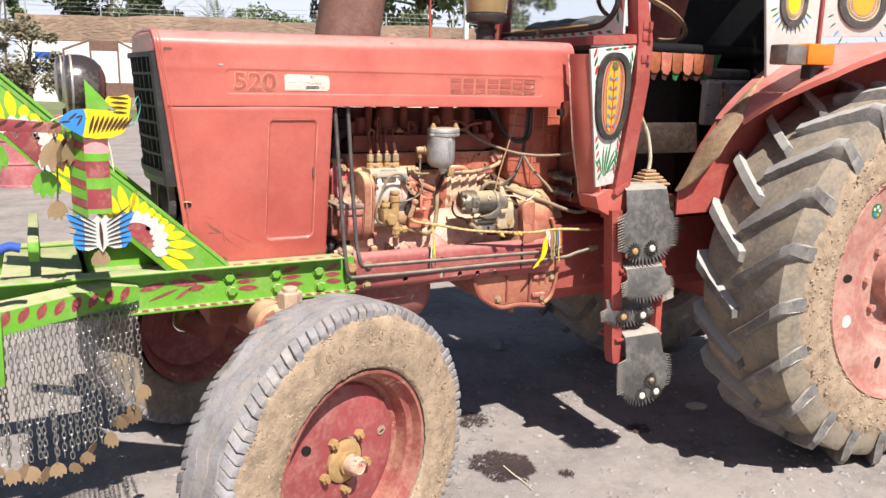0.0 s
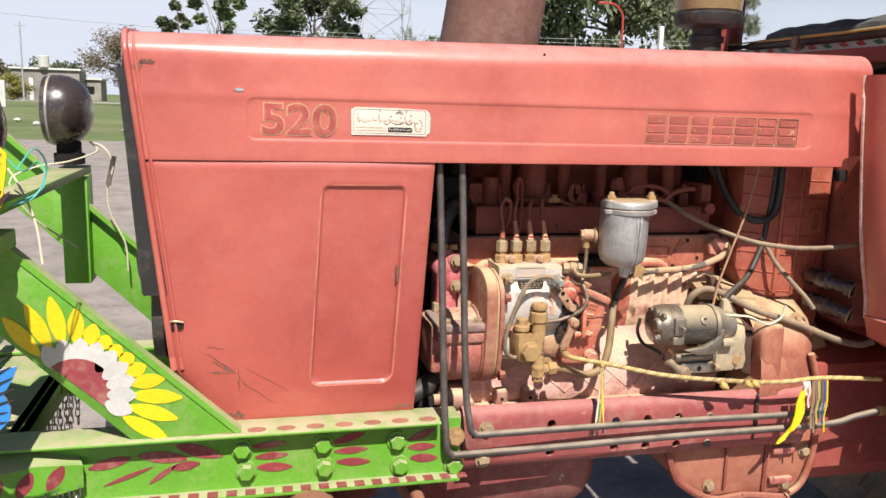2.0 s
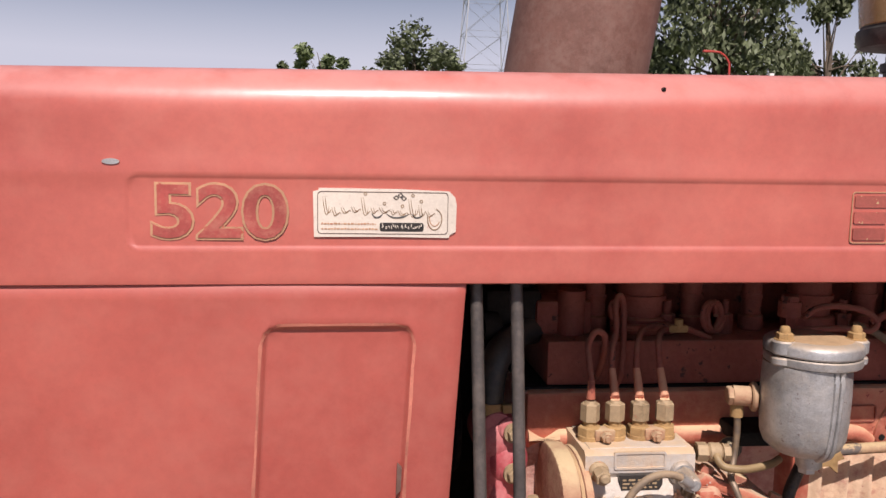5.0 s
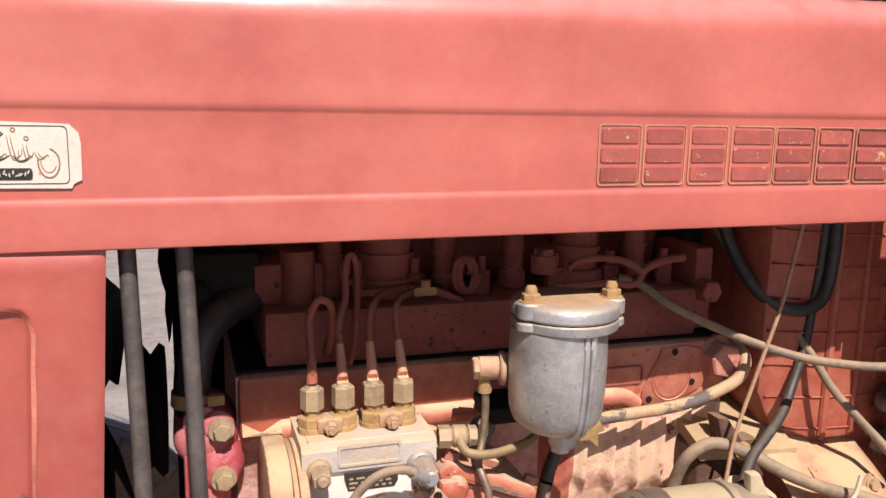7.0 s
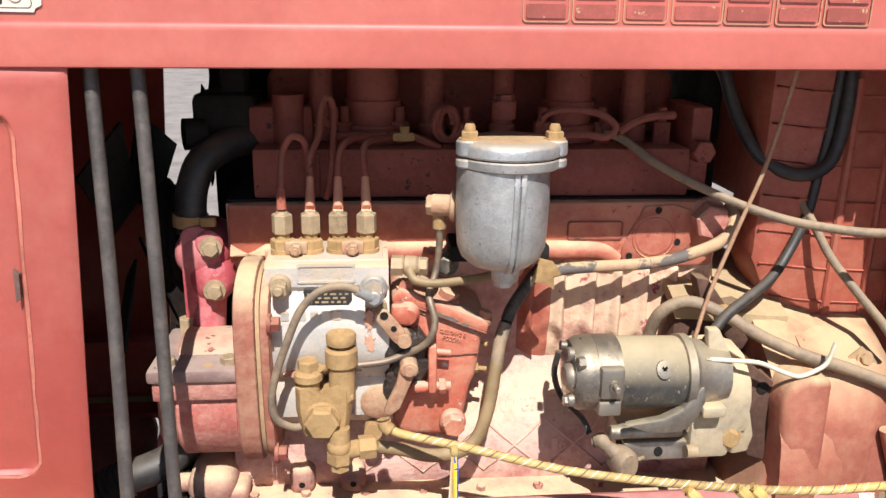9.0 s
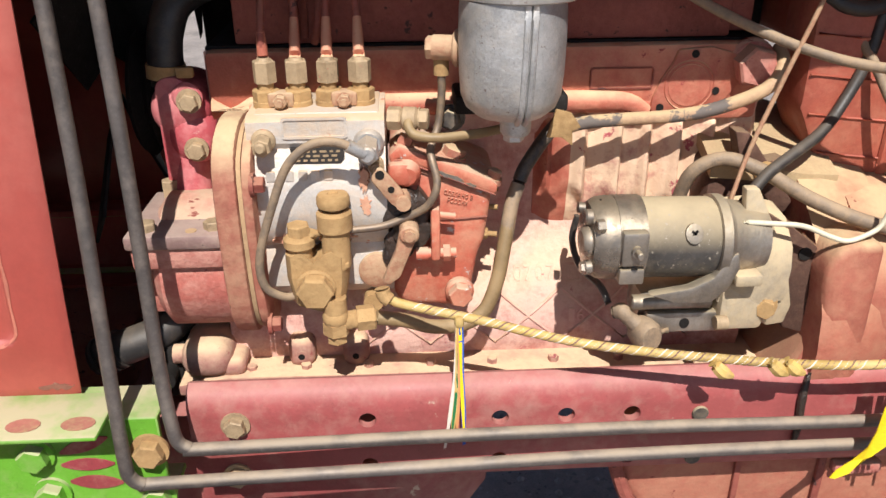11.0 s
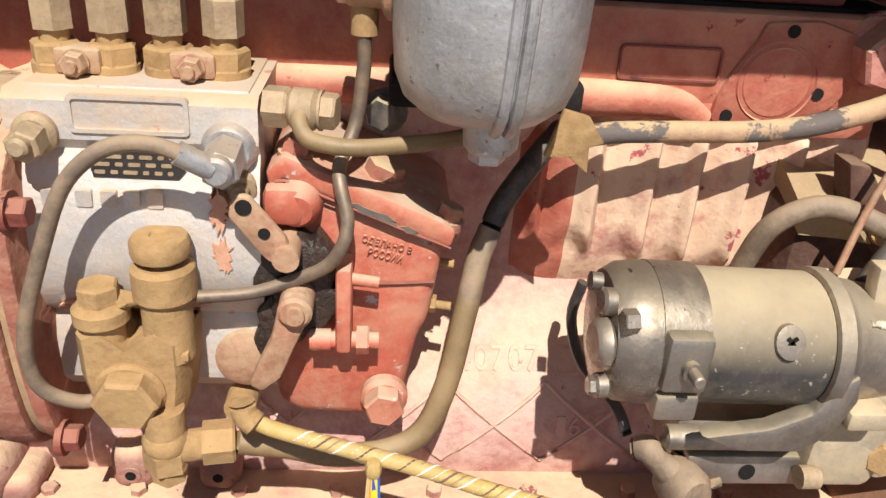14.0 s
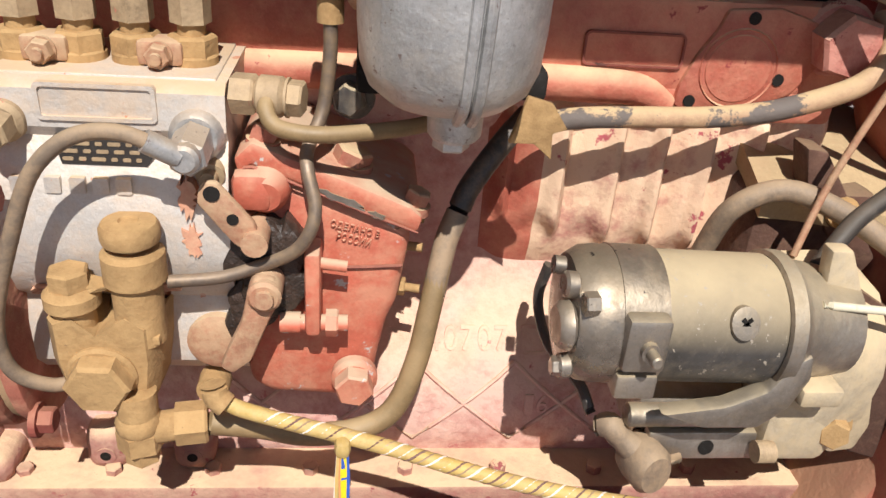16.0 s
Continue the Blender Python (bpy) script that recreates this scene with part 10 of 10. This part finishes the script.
def guard_bm():
    rings = []
    for i in range(37):
        a = 42 + 3 * i
        y0 = near_edge(a)
        ring = []
        for d, r in ((0.0, 0.918), (0.003, 0.940), (0.012, 0.945)):
            x, z = arc_pt(a, r)
            ring.append((x, y0 + d, z))
        for k in range(4):
            x, z = arc_pt(a, 0.945)
            ring.append((x, y0 + 0.03 + (2.10 - y0 - 0.03) * k / 3, z))
        x, z = arc_pt(a, 0.938)
        ring.append((x, 2.10, z))
        ring.append((x, y0 + 0.02, z))
        x, z = arc_pt(a, 0.916)
        ring.append((x, y0 + 0.007, z))
        rings.append(ring)
    return loft(rings)


fender = part("fender", guard_bm(), "hood", tractor, "faded red mudguard with a slanting front edge")


def board_bm():
    """A leaf-shaped worn strip bent round the front of the mudguard."""
    far = ((22, 2.099), (26, 2.086), (36, 2.072), (46, 2.055), (57, 2.052))
    near = ((22, 2.085), (23.5, 2.048), (27.4, 2.009), (32, 1.969), (41.5, 1.962), (50.5, 2.022), (57, 2.046))

    def at(tab, a):
        for (p, u), (q, v) in zip(tab, tab[1:]):
            if a <= q:
                return u + (v - u) * (a - p) / (q - p)
        return tab[-1][1]

    rings = []
    for i in range(29):
        a = 22 + 1.25 * i
        y0, y1 = at(near, a) + 0.004 * noise.noise(Vector((a * 0.7, 0, 0))), at(far, a)
        ring = [(*arc_pt(a, 0.949 + 0.006 * math.sin(math.pi * k / 4)), y0 + (y1 - y0) * k / 4) for k in range(5)]
        ring += [(*arc_pt(a, 0.941), y1), (*arc_pt(a, 0.941), y0)]
        rings.append([(x, y, z) for x, z, y in ring])
    return loft(rings)


part("fender_board", board_bm(), "wood", tractor, "worn tan strip along the mudguard's front")
part("fender_wall", prism([arc_pt(a, 0.938) for a in range(22, 151, 6)] + [arc_pt(150, 0.5), arc_pt(90, 0.35), (2.75, 1.06), (2.60, 1.052), (2.35, 1.048)], 2.092, 2.098), "red", tractor, "red inner mudguard wall")
part("wall_crease", tube([(2.644, 2.090, 1.181), (2.600, 2.089, 1.100), (2.592, 2.090, 1.057)], 0.003, 6, 2), "red", tractor)
ind = part("indicator_lamp", box(2.53, 2.63, 1.80, 1.88, 1.622, 1.692, 0.006), "stalu", tractor, "side lamp with orange lens")
part("lens", box(2.632, 2.772, 1.795, 1.88, 1.624, 1.698, 0.008), "amber", ind, "orange plastic lens")
part("lamp_stand", box(2.695, 2.765, 1.83, 1.875, 1.575, 1.626, 0.003), "black", ind)
for poly, oc, orr in (([(2.665, 2.3), (2.665, 1.87), (2.708, 1.584), (2.79, 1.578), (2.965, 1.69), (2.965, 2.3)], (2.812, 1.872), (0.075, 0.10)), ([(2.985, 2.3), (2.99, 1.745), (3.52, 1.77), (3.55, 2.3)], (3.215, 1.895), (0.15, 0.11))):
    pn = part("painted_panel", prism(poly, 2.04, 2.052, 0.002), "white", tractor, "white cab board painted with an oval and leaves")
    part("oval_gasket", ring_plate(ellipse(*oc, *orr, 32), ellipse(*oc, orr[0] * 0.72, orr[1] * 0.72, 32), 2.030, 2.040), "stgrey", pn, "grey oval rim")
    part("oval_field", prism(ellipse(*oc, orr[0] * 0.72, orr[1] * 0.72, 32), 2.035, 2.040), "wood", pn)
    part("oval_field", prism(ellipse(*oc, orr[0] * 0.46, orr[1] * 0.50, 24), 2.033, 2.036), "yellow" if orr[0] < 0.1 else "gilt", pn)
    for i in range(4):
        q = 0.70 - 0.062 * i
        part("oval_ring", ring_plate(ellipse(*oc, orr[0] * q, orr[1] * q, 32), ellipse(*oc, orr[0] * (q - 0.025), orr[1] * (q - 0.025), 32), 2.0335, 2.0348), ("white", "gilt", "white", "pinkp")[i], pn)
    for k in range(12):
        a = radians(200 + k * 12)
        part("painted_leaf", petal(oc[0], oc[1], a, orr[0] * 1.12 + 0.005, orr[0] * 1.12 + 0.042, 0.0032, 2.0396), ("greend", "greend", "blue", "greend")[k % 4], pn)
    part("painted_rose", prism(ellipse(oc[0] + 0.02, oc[1] - 0.185, 0.024, 0.024, 8), 2.0385, 2.040), "orangep", pn)
part("board_frame", box(2.968, 2.984, 2.03, 2.06, 1.66, 2.3, 0.003), "red", tractor)

# ---- buildings, trees and poles in the distance ----


def leafy(name, p, height, crown, clumps, leaves, leaf, mat, label, seed, trunk=0.16, base=0.35, droop=0.0, sparse=0.0):
    """A tree: tapered trunk, limbs that reach the clumps, and a crown of many small leaf cards in uneven clumps."""
    r = random.Random(seed)
    root = thing(name, p, label, "tree")
    wood = [tube([p + Vector((0, 0, -0.1)), p + Vector((r.uniform(-0.2, 0.2), 0, height * 0.3)), p + Vector((r.uniform(-0.4, 0.4), 0, height * 0.6)), p + Vector((r.uniform(-0.3, 0.3), 0, height * 0.85))], [trunk * 1.3, trunk, trunk * 0.7, trunk * 0.25], 8, 3)]
    verts, faces = [], []
    for c in range(clumps):
        while True:
            v = Vector((r.uniform(-1, 1), r.uniform(-1, 1), r.uniform(-1, 1)))
            if 0.25 < v.length < 1:
                break
        zc = height * base + (height * (1 - base)) * 0.5
        cc = p + Vector((v.x * crown, v.y * crown, zc + v.z * height * (1 - base) * 0.48))
        start = p + Vector((0, 0, min(cc.z - 0.3, height * r.uniform(0.3, 0.75))))
        wood.append(tube([start, (start + cc) / 2 + Vector((0, 0, 0.3)), cc], [trunk * 0.35, trunk * 0.22, trunk * 0.06], 5, 3))
        cr = crown * r.uniform(0.18, 0.38) * (1 - 0.5 * sparse)
        for i in range(leaves):
            d = Vector((r.gauss(0, 1), r.gauss(0, 1), r.gauss(0, 0.75)))
            d = d / max(0.2, d.length) * cr * r.random() ** 0.45
            q = cc + d
            if droop:
                q.z -= droop * r.random() * cr
            a = Vector((r.gauss(0, 1), r.gauss(0, 1), r.gauss(0, 0.6) - 2 * droop)).normalized() * leaf * r.uniform(0.6, 1.4)
            b = a.cross(Vector((r.gauss(0, 1), r.gauss(0, 1), r.gauss(0, 1)))).normalized() * leaf * 0.45
            k = len(verts)
            verts += [q - a, q + b, q + a, q - b]
            faces.append((k, k + 1, k + 2, k + 3))
    part("trunk", wood[0], "bark", root)
    for limb in wood[1:]:
        part("limb", limb, "bark", root)
    me = bpy.data.meshes.new("crown")
    me.from_pydata([v - p for v in verts], [], faces)
    me.materials.append(M[mat])
    ob = new("crown", me)
    ob.parent = root
    ob["kind"] = "stuff"
    return root


leafy("tree", place_at(4.2, 78), 13.2, 4.6, 34, 190, 0.30, "leaf", "dense green tree behind the wall", 1, base=0.3)
leafy("tree", place_at(7.0, 80), 9.6, 2.4, 14, 160, 0.28, "leaf", "small green tree behind the wall", 21, base=0.3)
leafy("tree", place_at(-2.2, 66), 11.2, 2.0, 14, 110, 0.30, "leafl", "young tree with sparse pale leaves", 2, trunk=0.08, base=0.45, sparse=0.4)
leafy("tree", place_at(-4.6, 66), 9.6, 1.5, 10, 80, 0.30, "leaf", "young tree with sparse leaves", 3, trunk=0.07, base=0.5, sparse=0.4)
leafy("eucalyptus", place_at(25.0, 72), 22.0, 7.2, 46, 190, 0.34, "leaf", "tall eucalyptus with drooping dark leaves", 4, trunk=0.4, base=0.22, droop=0.7)
leafy("eucalyptus", place_at(20.2, 76), 15.0, 3.8, 22, 170, 0.32, "leaf", "eucalyptus with drooping dark leaves", 6, trunk=0.3, base=0.2, droop=0.6)
leafy("eucalyptus", place_at(31.5, 78), 17.0, 4.6, 26, 170, 0.34, "leaf", "eucalyptus with drooping dark leaves", 8, trunk=0.3, base=0.2, droop=0.6)
leafy("tree", place_at(16.5, 70), 7.2, 3.0, 20, 130, 0.25, "leafl", "light green thin-leaved tree", 5, base=0.3, sparse=0.2)
leafy("tree", place_at(14.0, 95), 9.5, 4.0, 18, 130, 0.3, "leafl", "light green thin-leaved tree", 15, base=0.3)
leafy("acacia", place_at(-7.7, 112), 9.6, 5.0, 60, 170, 0.16, "twig", "bare brown thorn tree", 7, trunk=0.25, base=0.28, sparse=0.1)
leafy("tree", place_at(-1.6, 30), 3.6, 1.3, 18, 150, 0.10, "leafdry", "dusty grey roadside bush tree", 11, trunk=0.07, base=0.15)
leafy("tree", place_at(-4.6, 120), 6.0, 3.4, 18, 140, 0.22, "leaf", "low dark tree on the field's edge", 12, base=0.2)
for i in range(11):
    a = -11.5 - i * 1.9
    leafy("tree", place_at(a, 165 + 12 * (i % 3)), 6.5 + 2.2 * ((i * 7) % 3) / 2, 4.2 + 1.2 * (i % 2), 18, 120, 0.36, ("leaf", "leafl", "twig")[i % 3], "distant tree along the field", 40 + i, base=0.18)
leafy("bush", place_at(-14.6, 140), 3.6, 2.6, 16, 150, 0.2, "leafy", "yellow-green bush by the far wall", 31, trunk=0.06, base=0.1)


def palm(p, h, seed):
    r = random.Random(seed)
    root = thing("palm", p, "date palm behind the wall", "tree")
    part("trunk", tube([p, p + Vector((0, 0, h * 0.5)), p + Vector((0.1, 0, h))], [0.25, 0.2, 0.2], 10, 3), "bark", root)
    for i in range(26):
        a, e = r.uniform(0, 2 * math.pi), r.uniform(0.1, 1.3)
        d = Vector((math.cos(a) * math.cos(e), math.sin(a) * math.cos(e), math.sin(e)))
        top = p + Vector((0.1, 0, h))
        tip = top + d * 2.6 + Vector((0, 0, -0.9 * math.cos(e)))
        mid = top + d * 1.5
        side = d.cross(Vector((0, 0, 1))).normalized()
        verts, faces = [], []
        for k in range(14):
            t = k / 13
            c = top * (1 - t) ** 2 + mid * 2 * t * (1 - t) + tip * t * t
            w = 0.38 * math.sin(math.pi * (0.12 + 0.86 * t))
            for s in (1, -1):
                n = len(verts)
                verts += [c, c + side * s * w + d * 0.22 - Vector((0, 0, 0.08)), c + d * 0.07]
                faces.append((n, n + 1, n + 2))
        me = bpy.data.meshes.new("frond")
        me.from_pydata([v - p for v in verts], [], faces)
        me.materials.append(M["leafl"])
        o = new("frond", me)
        o.parent = root


palm(place_at(10.9, 66), 5.4, 3)
palm(place_at(12.6, 72), 5.2, 9)

# brick-topped wall of the yard
WA, WB = place_at(-0.9, 51, x0=0.3, y0=0.2), place_at(36, 50, x0=0.3, y0=0.2)
wdir = (WB - WA).normalized()
wnor = Vector((wdir.y, -wdir.x, 0))
if wnor.y > 0:
    wnor = -wnor
wlen = (WB - WA).length
wm = Matrix(((wdir.x, -wnor.x, 0, WA.x), (wdir.y, -wnor.y, 0, WA.y), (0, 0, 1, 0), (0, 0, 0, 1)))
yard_wall = part("wall_north", moved(box(0, wlen, 0, 0.35, 0, 3.35), wm), "plaster")
tagged(yard_wall, "white plastered yard wall with flaking paint", "wall", kind="structure")
r = random.Random(2)
crest = [(0, 3.35), (wlen, 3.35)]
x = wlen
topz = []
while x > 0:
    topz.append((x, 4.75 + r.uniform(-0.05, 0.05) + (0.12 if 6 < x < 14 else 0)))
    x -= r.uniform(0.5, 2.0)
topz.append((0, 4.8))
part("brick_parapet", moved(prism(crest + topz, 0.0, 0.30), wm), "brick", yard_wall, "brown brick upper wall with uneven top")
rows = []
bm = bmesh.new()
for j in range(17):
    z = 3.40 + j * 0.08
    for i in range(int(wlen / 0.25)):
        xx = i * 0.25 + (0.125 if j % 2 else 0)
        if r.random() < 0.35 or z > 4.68:
            continue
        d = r.uniform(0.012, 0.03)
        v = [bm.verts.new(wm @ Vector((xx + a, -d, z + c))) for a, c in ((0.01, 0.008), (0.24, 0.008), (0.24, 0.072), (0.01, 0.072))]
        w = [bm.verts.new(wm @ Vector((xx + a, 0.0, z + c))) for a, c in ((0.01, 0.008), (0.24, 0.008), (0.24, 0.072), (0.01, 0.072))]
        bm.faces.new(v)
        for k in range(4):
            bm.faces.new((v[k], w[k], w[(k + 1) % 4], v[(k + 1) % 4]))
bricks = part("brick_courses", bm, "brick", yard_wall)
bricks["kind"] = "stuff"
pst = part("wall_poster", moved(box(0.9, 2.05, -0.03, 0.0, 1.7, 2.75), wm), "blue")
tagged(pst, "faded blue and white poster on the white wall", "poster")
part("poster_title", moved(box(0.9, 2.05, -0.045, -0.031, 2.45, 2.72), wm), "bluecloth", pst)
for i in range(2):
    part("poster_field", moved(box(1.0 + i * 0.52, 1.42 + i * 0.52, -0.045, -0.031, 1.8, 2.35), wm), "white", pst)
for i in range(int(wlen / 4)):
    yw = part("wall_post", moved(box(i * 4 + 0.5, i * 4 + 0.56, 0.1, 0.16, 4.6, 5.5), wm), "galv", yard_wall)
for z in (5.0, 5.25, 5.48):
    part("wall_wire", tube([wm @ Vector((0, 0.13, z)), wm @ Vector((wlen / 2, 0.13, z - 0.03)), wm @ Vector((wlen, 0.13, z))], 0.012, 4, 4), "galv", yard_wall)
# notice stand in front of the wall
sp = place_at(4.0, 40, x0=0.15, y0=-0.2)
sm = Matrix.Translation(sp) @ Matrix.Rotation(radians(-6), 4, "Z")
stand = thing("notice_stand", sp, "dark brown open notice stand by the white wall", "stand")
for xx in (-1.5, -0.4, 0.75, 1.6):
    part("post", moved(box(xx - 0.04, xx + 0.04, -0.04, 0.04, 0, 2.6 if abs(xx) > 1 else 3.05), sm), "rust", stand)
part("roof_board", moved(box(-0.4, 0.75, -0.05, 0.05, 2.6, 3.05), sm), "rust", stand)
part("roof_edge", moved(loft([[(-1.54, -0.05, 2.55), (-1.54, 0.05, 2.55), (-1.54, 0.05, 2.65), (-1.54, -0.05, 2.65)], [(-0.4, -0.05, 3.0), (-0.4, 0.05, 3.0), (-0.4, 0.05, 3.1), (-0.4, -0.05, 3.1)]]), sm), "rust", stand)
part("roof_edge", moved(loft([[(0.75, -0.05, 3.0), (0.75, 0.05, 3.0), (0.75, 0.05, 3.1), (0.75, -0.05, 3.1)], [(1.64, -0.05, 2.55), (1.64, 0.05, 2.55), (1.64, 0.05, 2.65), (1.64, -0.05, 2.65)]]), sm), "rust", stand)
part("bench_panel", moved(box(-1.5, 1.6, -0.06, 0.06, 0.55, 1.2), sm), "rust", stand)
part("brick_base", moved(box(-1.55, 1.65, -0.3, 0.3, 0, 0.55), sm), "brick", stand)

# lamp post with curved arm
lp = place_at(25.6, 44)
lamp_post = thing("street_lamp", lp, "red street lamp post with curved arm", "street lamp")
part("post", tube([lp, lp + Vector((0, 0, 3)), lp + Vector((0, 0, 6.0)), lp + Vector((-0.12, 0, 6.6)), lp + Vector((-0.5, 0, 6.95)), lp + Vector((-0.95, 0, 7.0))], 0.055, 8, 4), "postred", lamp_post)
part("lamp_head", moved(box(-0.35, 0.25, -0.1, 0.1, -0.05, 0.06, 0.03), Matrix.Translation(lp + Vector((-1.1, 0, 7.0)))), "postred", lamp_post)
wp2 = place_at(28.2, 46)
cp = thing("concrete_post", wp2, "short white concrete post", "post")
part("post", box(wp2.x - 0.12, wp2.x + 0.12, wp2.y - 0.12, wp2.y + 0.12, 0, 6.1, 0.03), "plaster", cp)

# lattice tower
tp = place_at(9.2, 125)
tower = thing("lattice_tower", tp, "galvanised steel lattice power tower", "tower")
hw = lambda z: 4.4 - z * 0.062
for sx in (-1, 1):
    for sy in (-1, 1):
        part("leg", tube([tp + Vector((sx * hw(0), sy * hw(0), 0)), tp + Vector((sx * hw(45), sy * hw(45), 45))], 0.085, 5, 1, False), "galv", tower)
for k in range(9):
    z0, z1 = k * 5.0, k * 5.0 + 5.0
    for a, b in (((-1, -1), (1, -1)), ((1, -1), (1, 1)), ((1, 1), (-1, 1)), ((-1, 1), (-1, -1))):
        p0, p1 = tp + Vector((a[0] * hw(z0), a[1] * hw(z0), z0)), tp + Vector((b[0] * hw(z1), b[1] * hw(z1), z1))
        q0, q1 = tp + Vector((b[0] * hw(z0), b[1] * hw(z0), z0)), tp + Vector((a[0] * hw(z1), a[1] * hw(z1), z1))
        part("strut", tube([p0, p1], 0.04, 4, 1, False), "galv", tower)
        part("strut", tube([q0, q1], 0.04, 4, 1, False), "galv", tower)
        part("strut", tube([q1, p1], 0.04, 4, 1, False), "galv", tower)

# far left: wall, low houses, poles
fa, fb = place_at(-26, 150), place_at(-11.5, 150)
fw = part("wall_west", loft([[(q.x, q.y, 0), (q.x, q.y + 0.4, 0), (q.x, q.y + 0.4, 3.2), (q.x, q.y, 3.2)] for q in (fa, fb)]), "wallgrey")
tagged(fw, "grey block wall across the far field", "wall", kind="structure")
for i in range(16):
    q = fa + (fb - fa) * (i / 15)
    part("pier", box(q.x - 0.3, q.x + 0.3, q.y - 0.25, q.y + 0.5, 0, 3.6), "plaster", fw)
for a, d, w, h, m in ((-12.6, 158, 11, 5.2, "wallgrey"), (-10.6, 162, 7, 3.8, "wallgrey")):
    q = place_at(a, d)
    hs = thing("farm_house", q, "low pale flat-roofed farm house", "house")
    part("wall", box(q.x - w / 2, q.x + w / 2, q.y, q.y + 6, 0, h), m, hs)
    part("roof", box(q.x - w / 2 - 0.3, q.x + w / 2 + 0.3, q.y - 0.4, q.y + 6.3, h, h + 0.3), "plaster", hs)
    for k in range(2):
        part("window", box(q.x - w / 4 + k * w / 2 - 0.6, q.x - w / 4 + k * w / 2 + 0.6, q.y - 0.03, q.y + 0.1, 1.2, 2.6), "dark", hs)
q = place_at(-12.9, 155)
tk = thing("water_tank", q + Vector((0, 0, 5.5)), "white round water tank on a roof", "tank")
part("tank_body", cyl(q + Vector((0, 3, 5.5)), q + Vector((0, 3, 7.6)), 0.9, n=20, bev=0.1), "white", tk)
for a, d, h in ((-24.2, 90, 8.0), (-13.9, 130, 11.0)):
    q = place_at(a, d)
    pl = thing("utility_pole", q, "grey utility pole with cross arm", "pole")
    part("pole", cyl(q, q + Vector((0, 0, h)), 0.14, 0.09, n=10), "galv", pl)
    part("arm", box(q.x - 0.8, q.x + 0.8, q.y - 0.05, q.y + 0.05, h - 0.6, h - 0.48), "galv", pl)
q = place_at(-22.6, 95)
vh = thing("village_house", q, "pale two-storey flat-roofed house beyond the field", "house")
hm = Matrix.Translation(q) @ Matrix.Rotation(radians(20), 4, "Z")
part("wall", moved(box(-4.5, 4.5, 0, 7, 0, 8.2), hm), "plaster", vh)
part("roof", moved(box(-4.7, 4.7, -0.3, 7.2, 8.2, 8.6), hm), "wallgrey", vh)
part("balcony", moved(box(-1.2, 4.7, -1.3, 0, 4.3, 4.6), hm), "plaster", vh)
part("balcony_wall", moved(box(-1.2, 4.7, -1.3, -1.15, 4.6, 5.4), hm), "wallgrey", vh)
for k, (xw, zw) in enumerate(((-3.4, 5.6), (-1.0, 5.6), (1.0, 5.6), (3.2, 5.6), (-3.2, 1.8), (0.4, 1.8), (3.0, 1.8))):
    part("window", moved(box(xw - 0.6, xw + 0.6, -0.05, 0.1, zw - 0.7, zw + 0.8), hm), "dark", vh)
    part("sill", moved(box(xw - 0.7, xw + 0.7, -0.12, 0.0, zw - 0.82, zw - 0.7), hm), "plaster", vh)
fa2, fb2 = place_at(-34, 80), place_at(-15, 84)
part("field_wall", loft([[(p.x, p.y, 0), (p.x, p.y + 0.3, 0), (p.x, p.y + 0.3, 2.4), (p.x, p.y, 2.4)] for p in (fa2, fb2)]), "plaster", fw, "pale low wall before the houses")
wire = part("overhead_wire", tube([place_at(-40, 95, 11.0), place_at(-15, 95, 9.2), place_at(2, 110, 9.6)], 0.025, 4, 8), "galv")
tagged(wire, "thin overhead wire across the sky", "wire")

# things in the yard
for x, y in ((-0.09, 12.28), (0.56, 12.45)):
    dr = thing("oil_drum", (x, y, 0), "faded maroon steel oil drum standing on the yard", "drum", group="oil drums on the yard")
    part("body", lathe((x, y, 0), (0, 0, 1), [(0.29, 0.0), (0.29, 0.30), (0.302, 0.31), (0.302, 0.33), (0.29, 0.34), (0.29, 0.62), (0.302, 0.63), (0.302, 0.65), (0.29, 0.66), (0.29, 0.93), (0.26, 0.93), (0, 0.925)], 40), "drum", dr)
    part("top_rim", lathe((x, y, 0), (0, 0, 1), [(0.288, 0.935), (0.300, 0.945), (0.300, 0.955), (0.285, 0.955), (0.282, 0.935)], 40), "drum", dr)
    part("foot_rim", lathe((x, y, 0), (0, 0, 1), [(0.29, 0.03), (0.305, 0.02), (0.305, 0.0), (0.29, 0.0)], 40), "drum", dr)
    part("bung", cyl((x - 0.15, y - 0.1, 0.925), (x - 0.15, y - 0.1, 0.945), 0.035, n=14), "steel", dr)
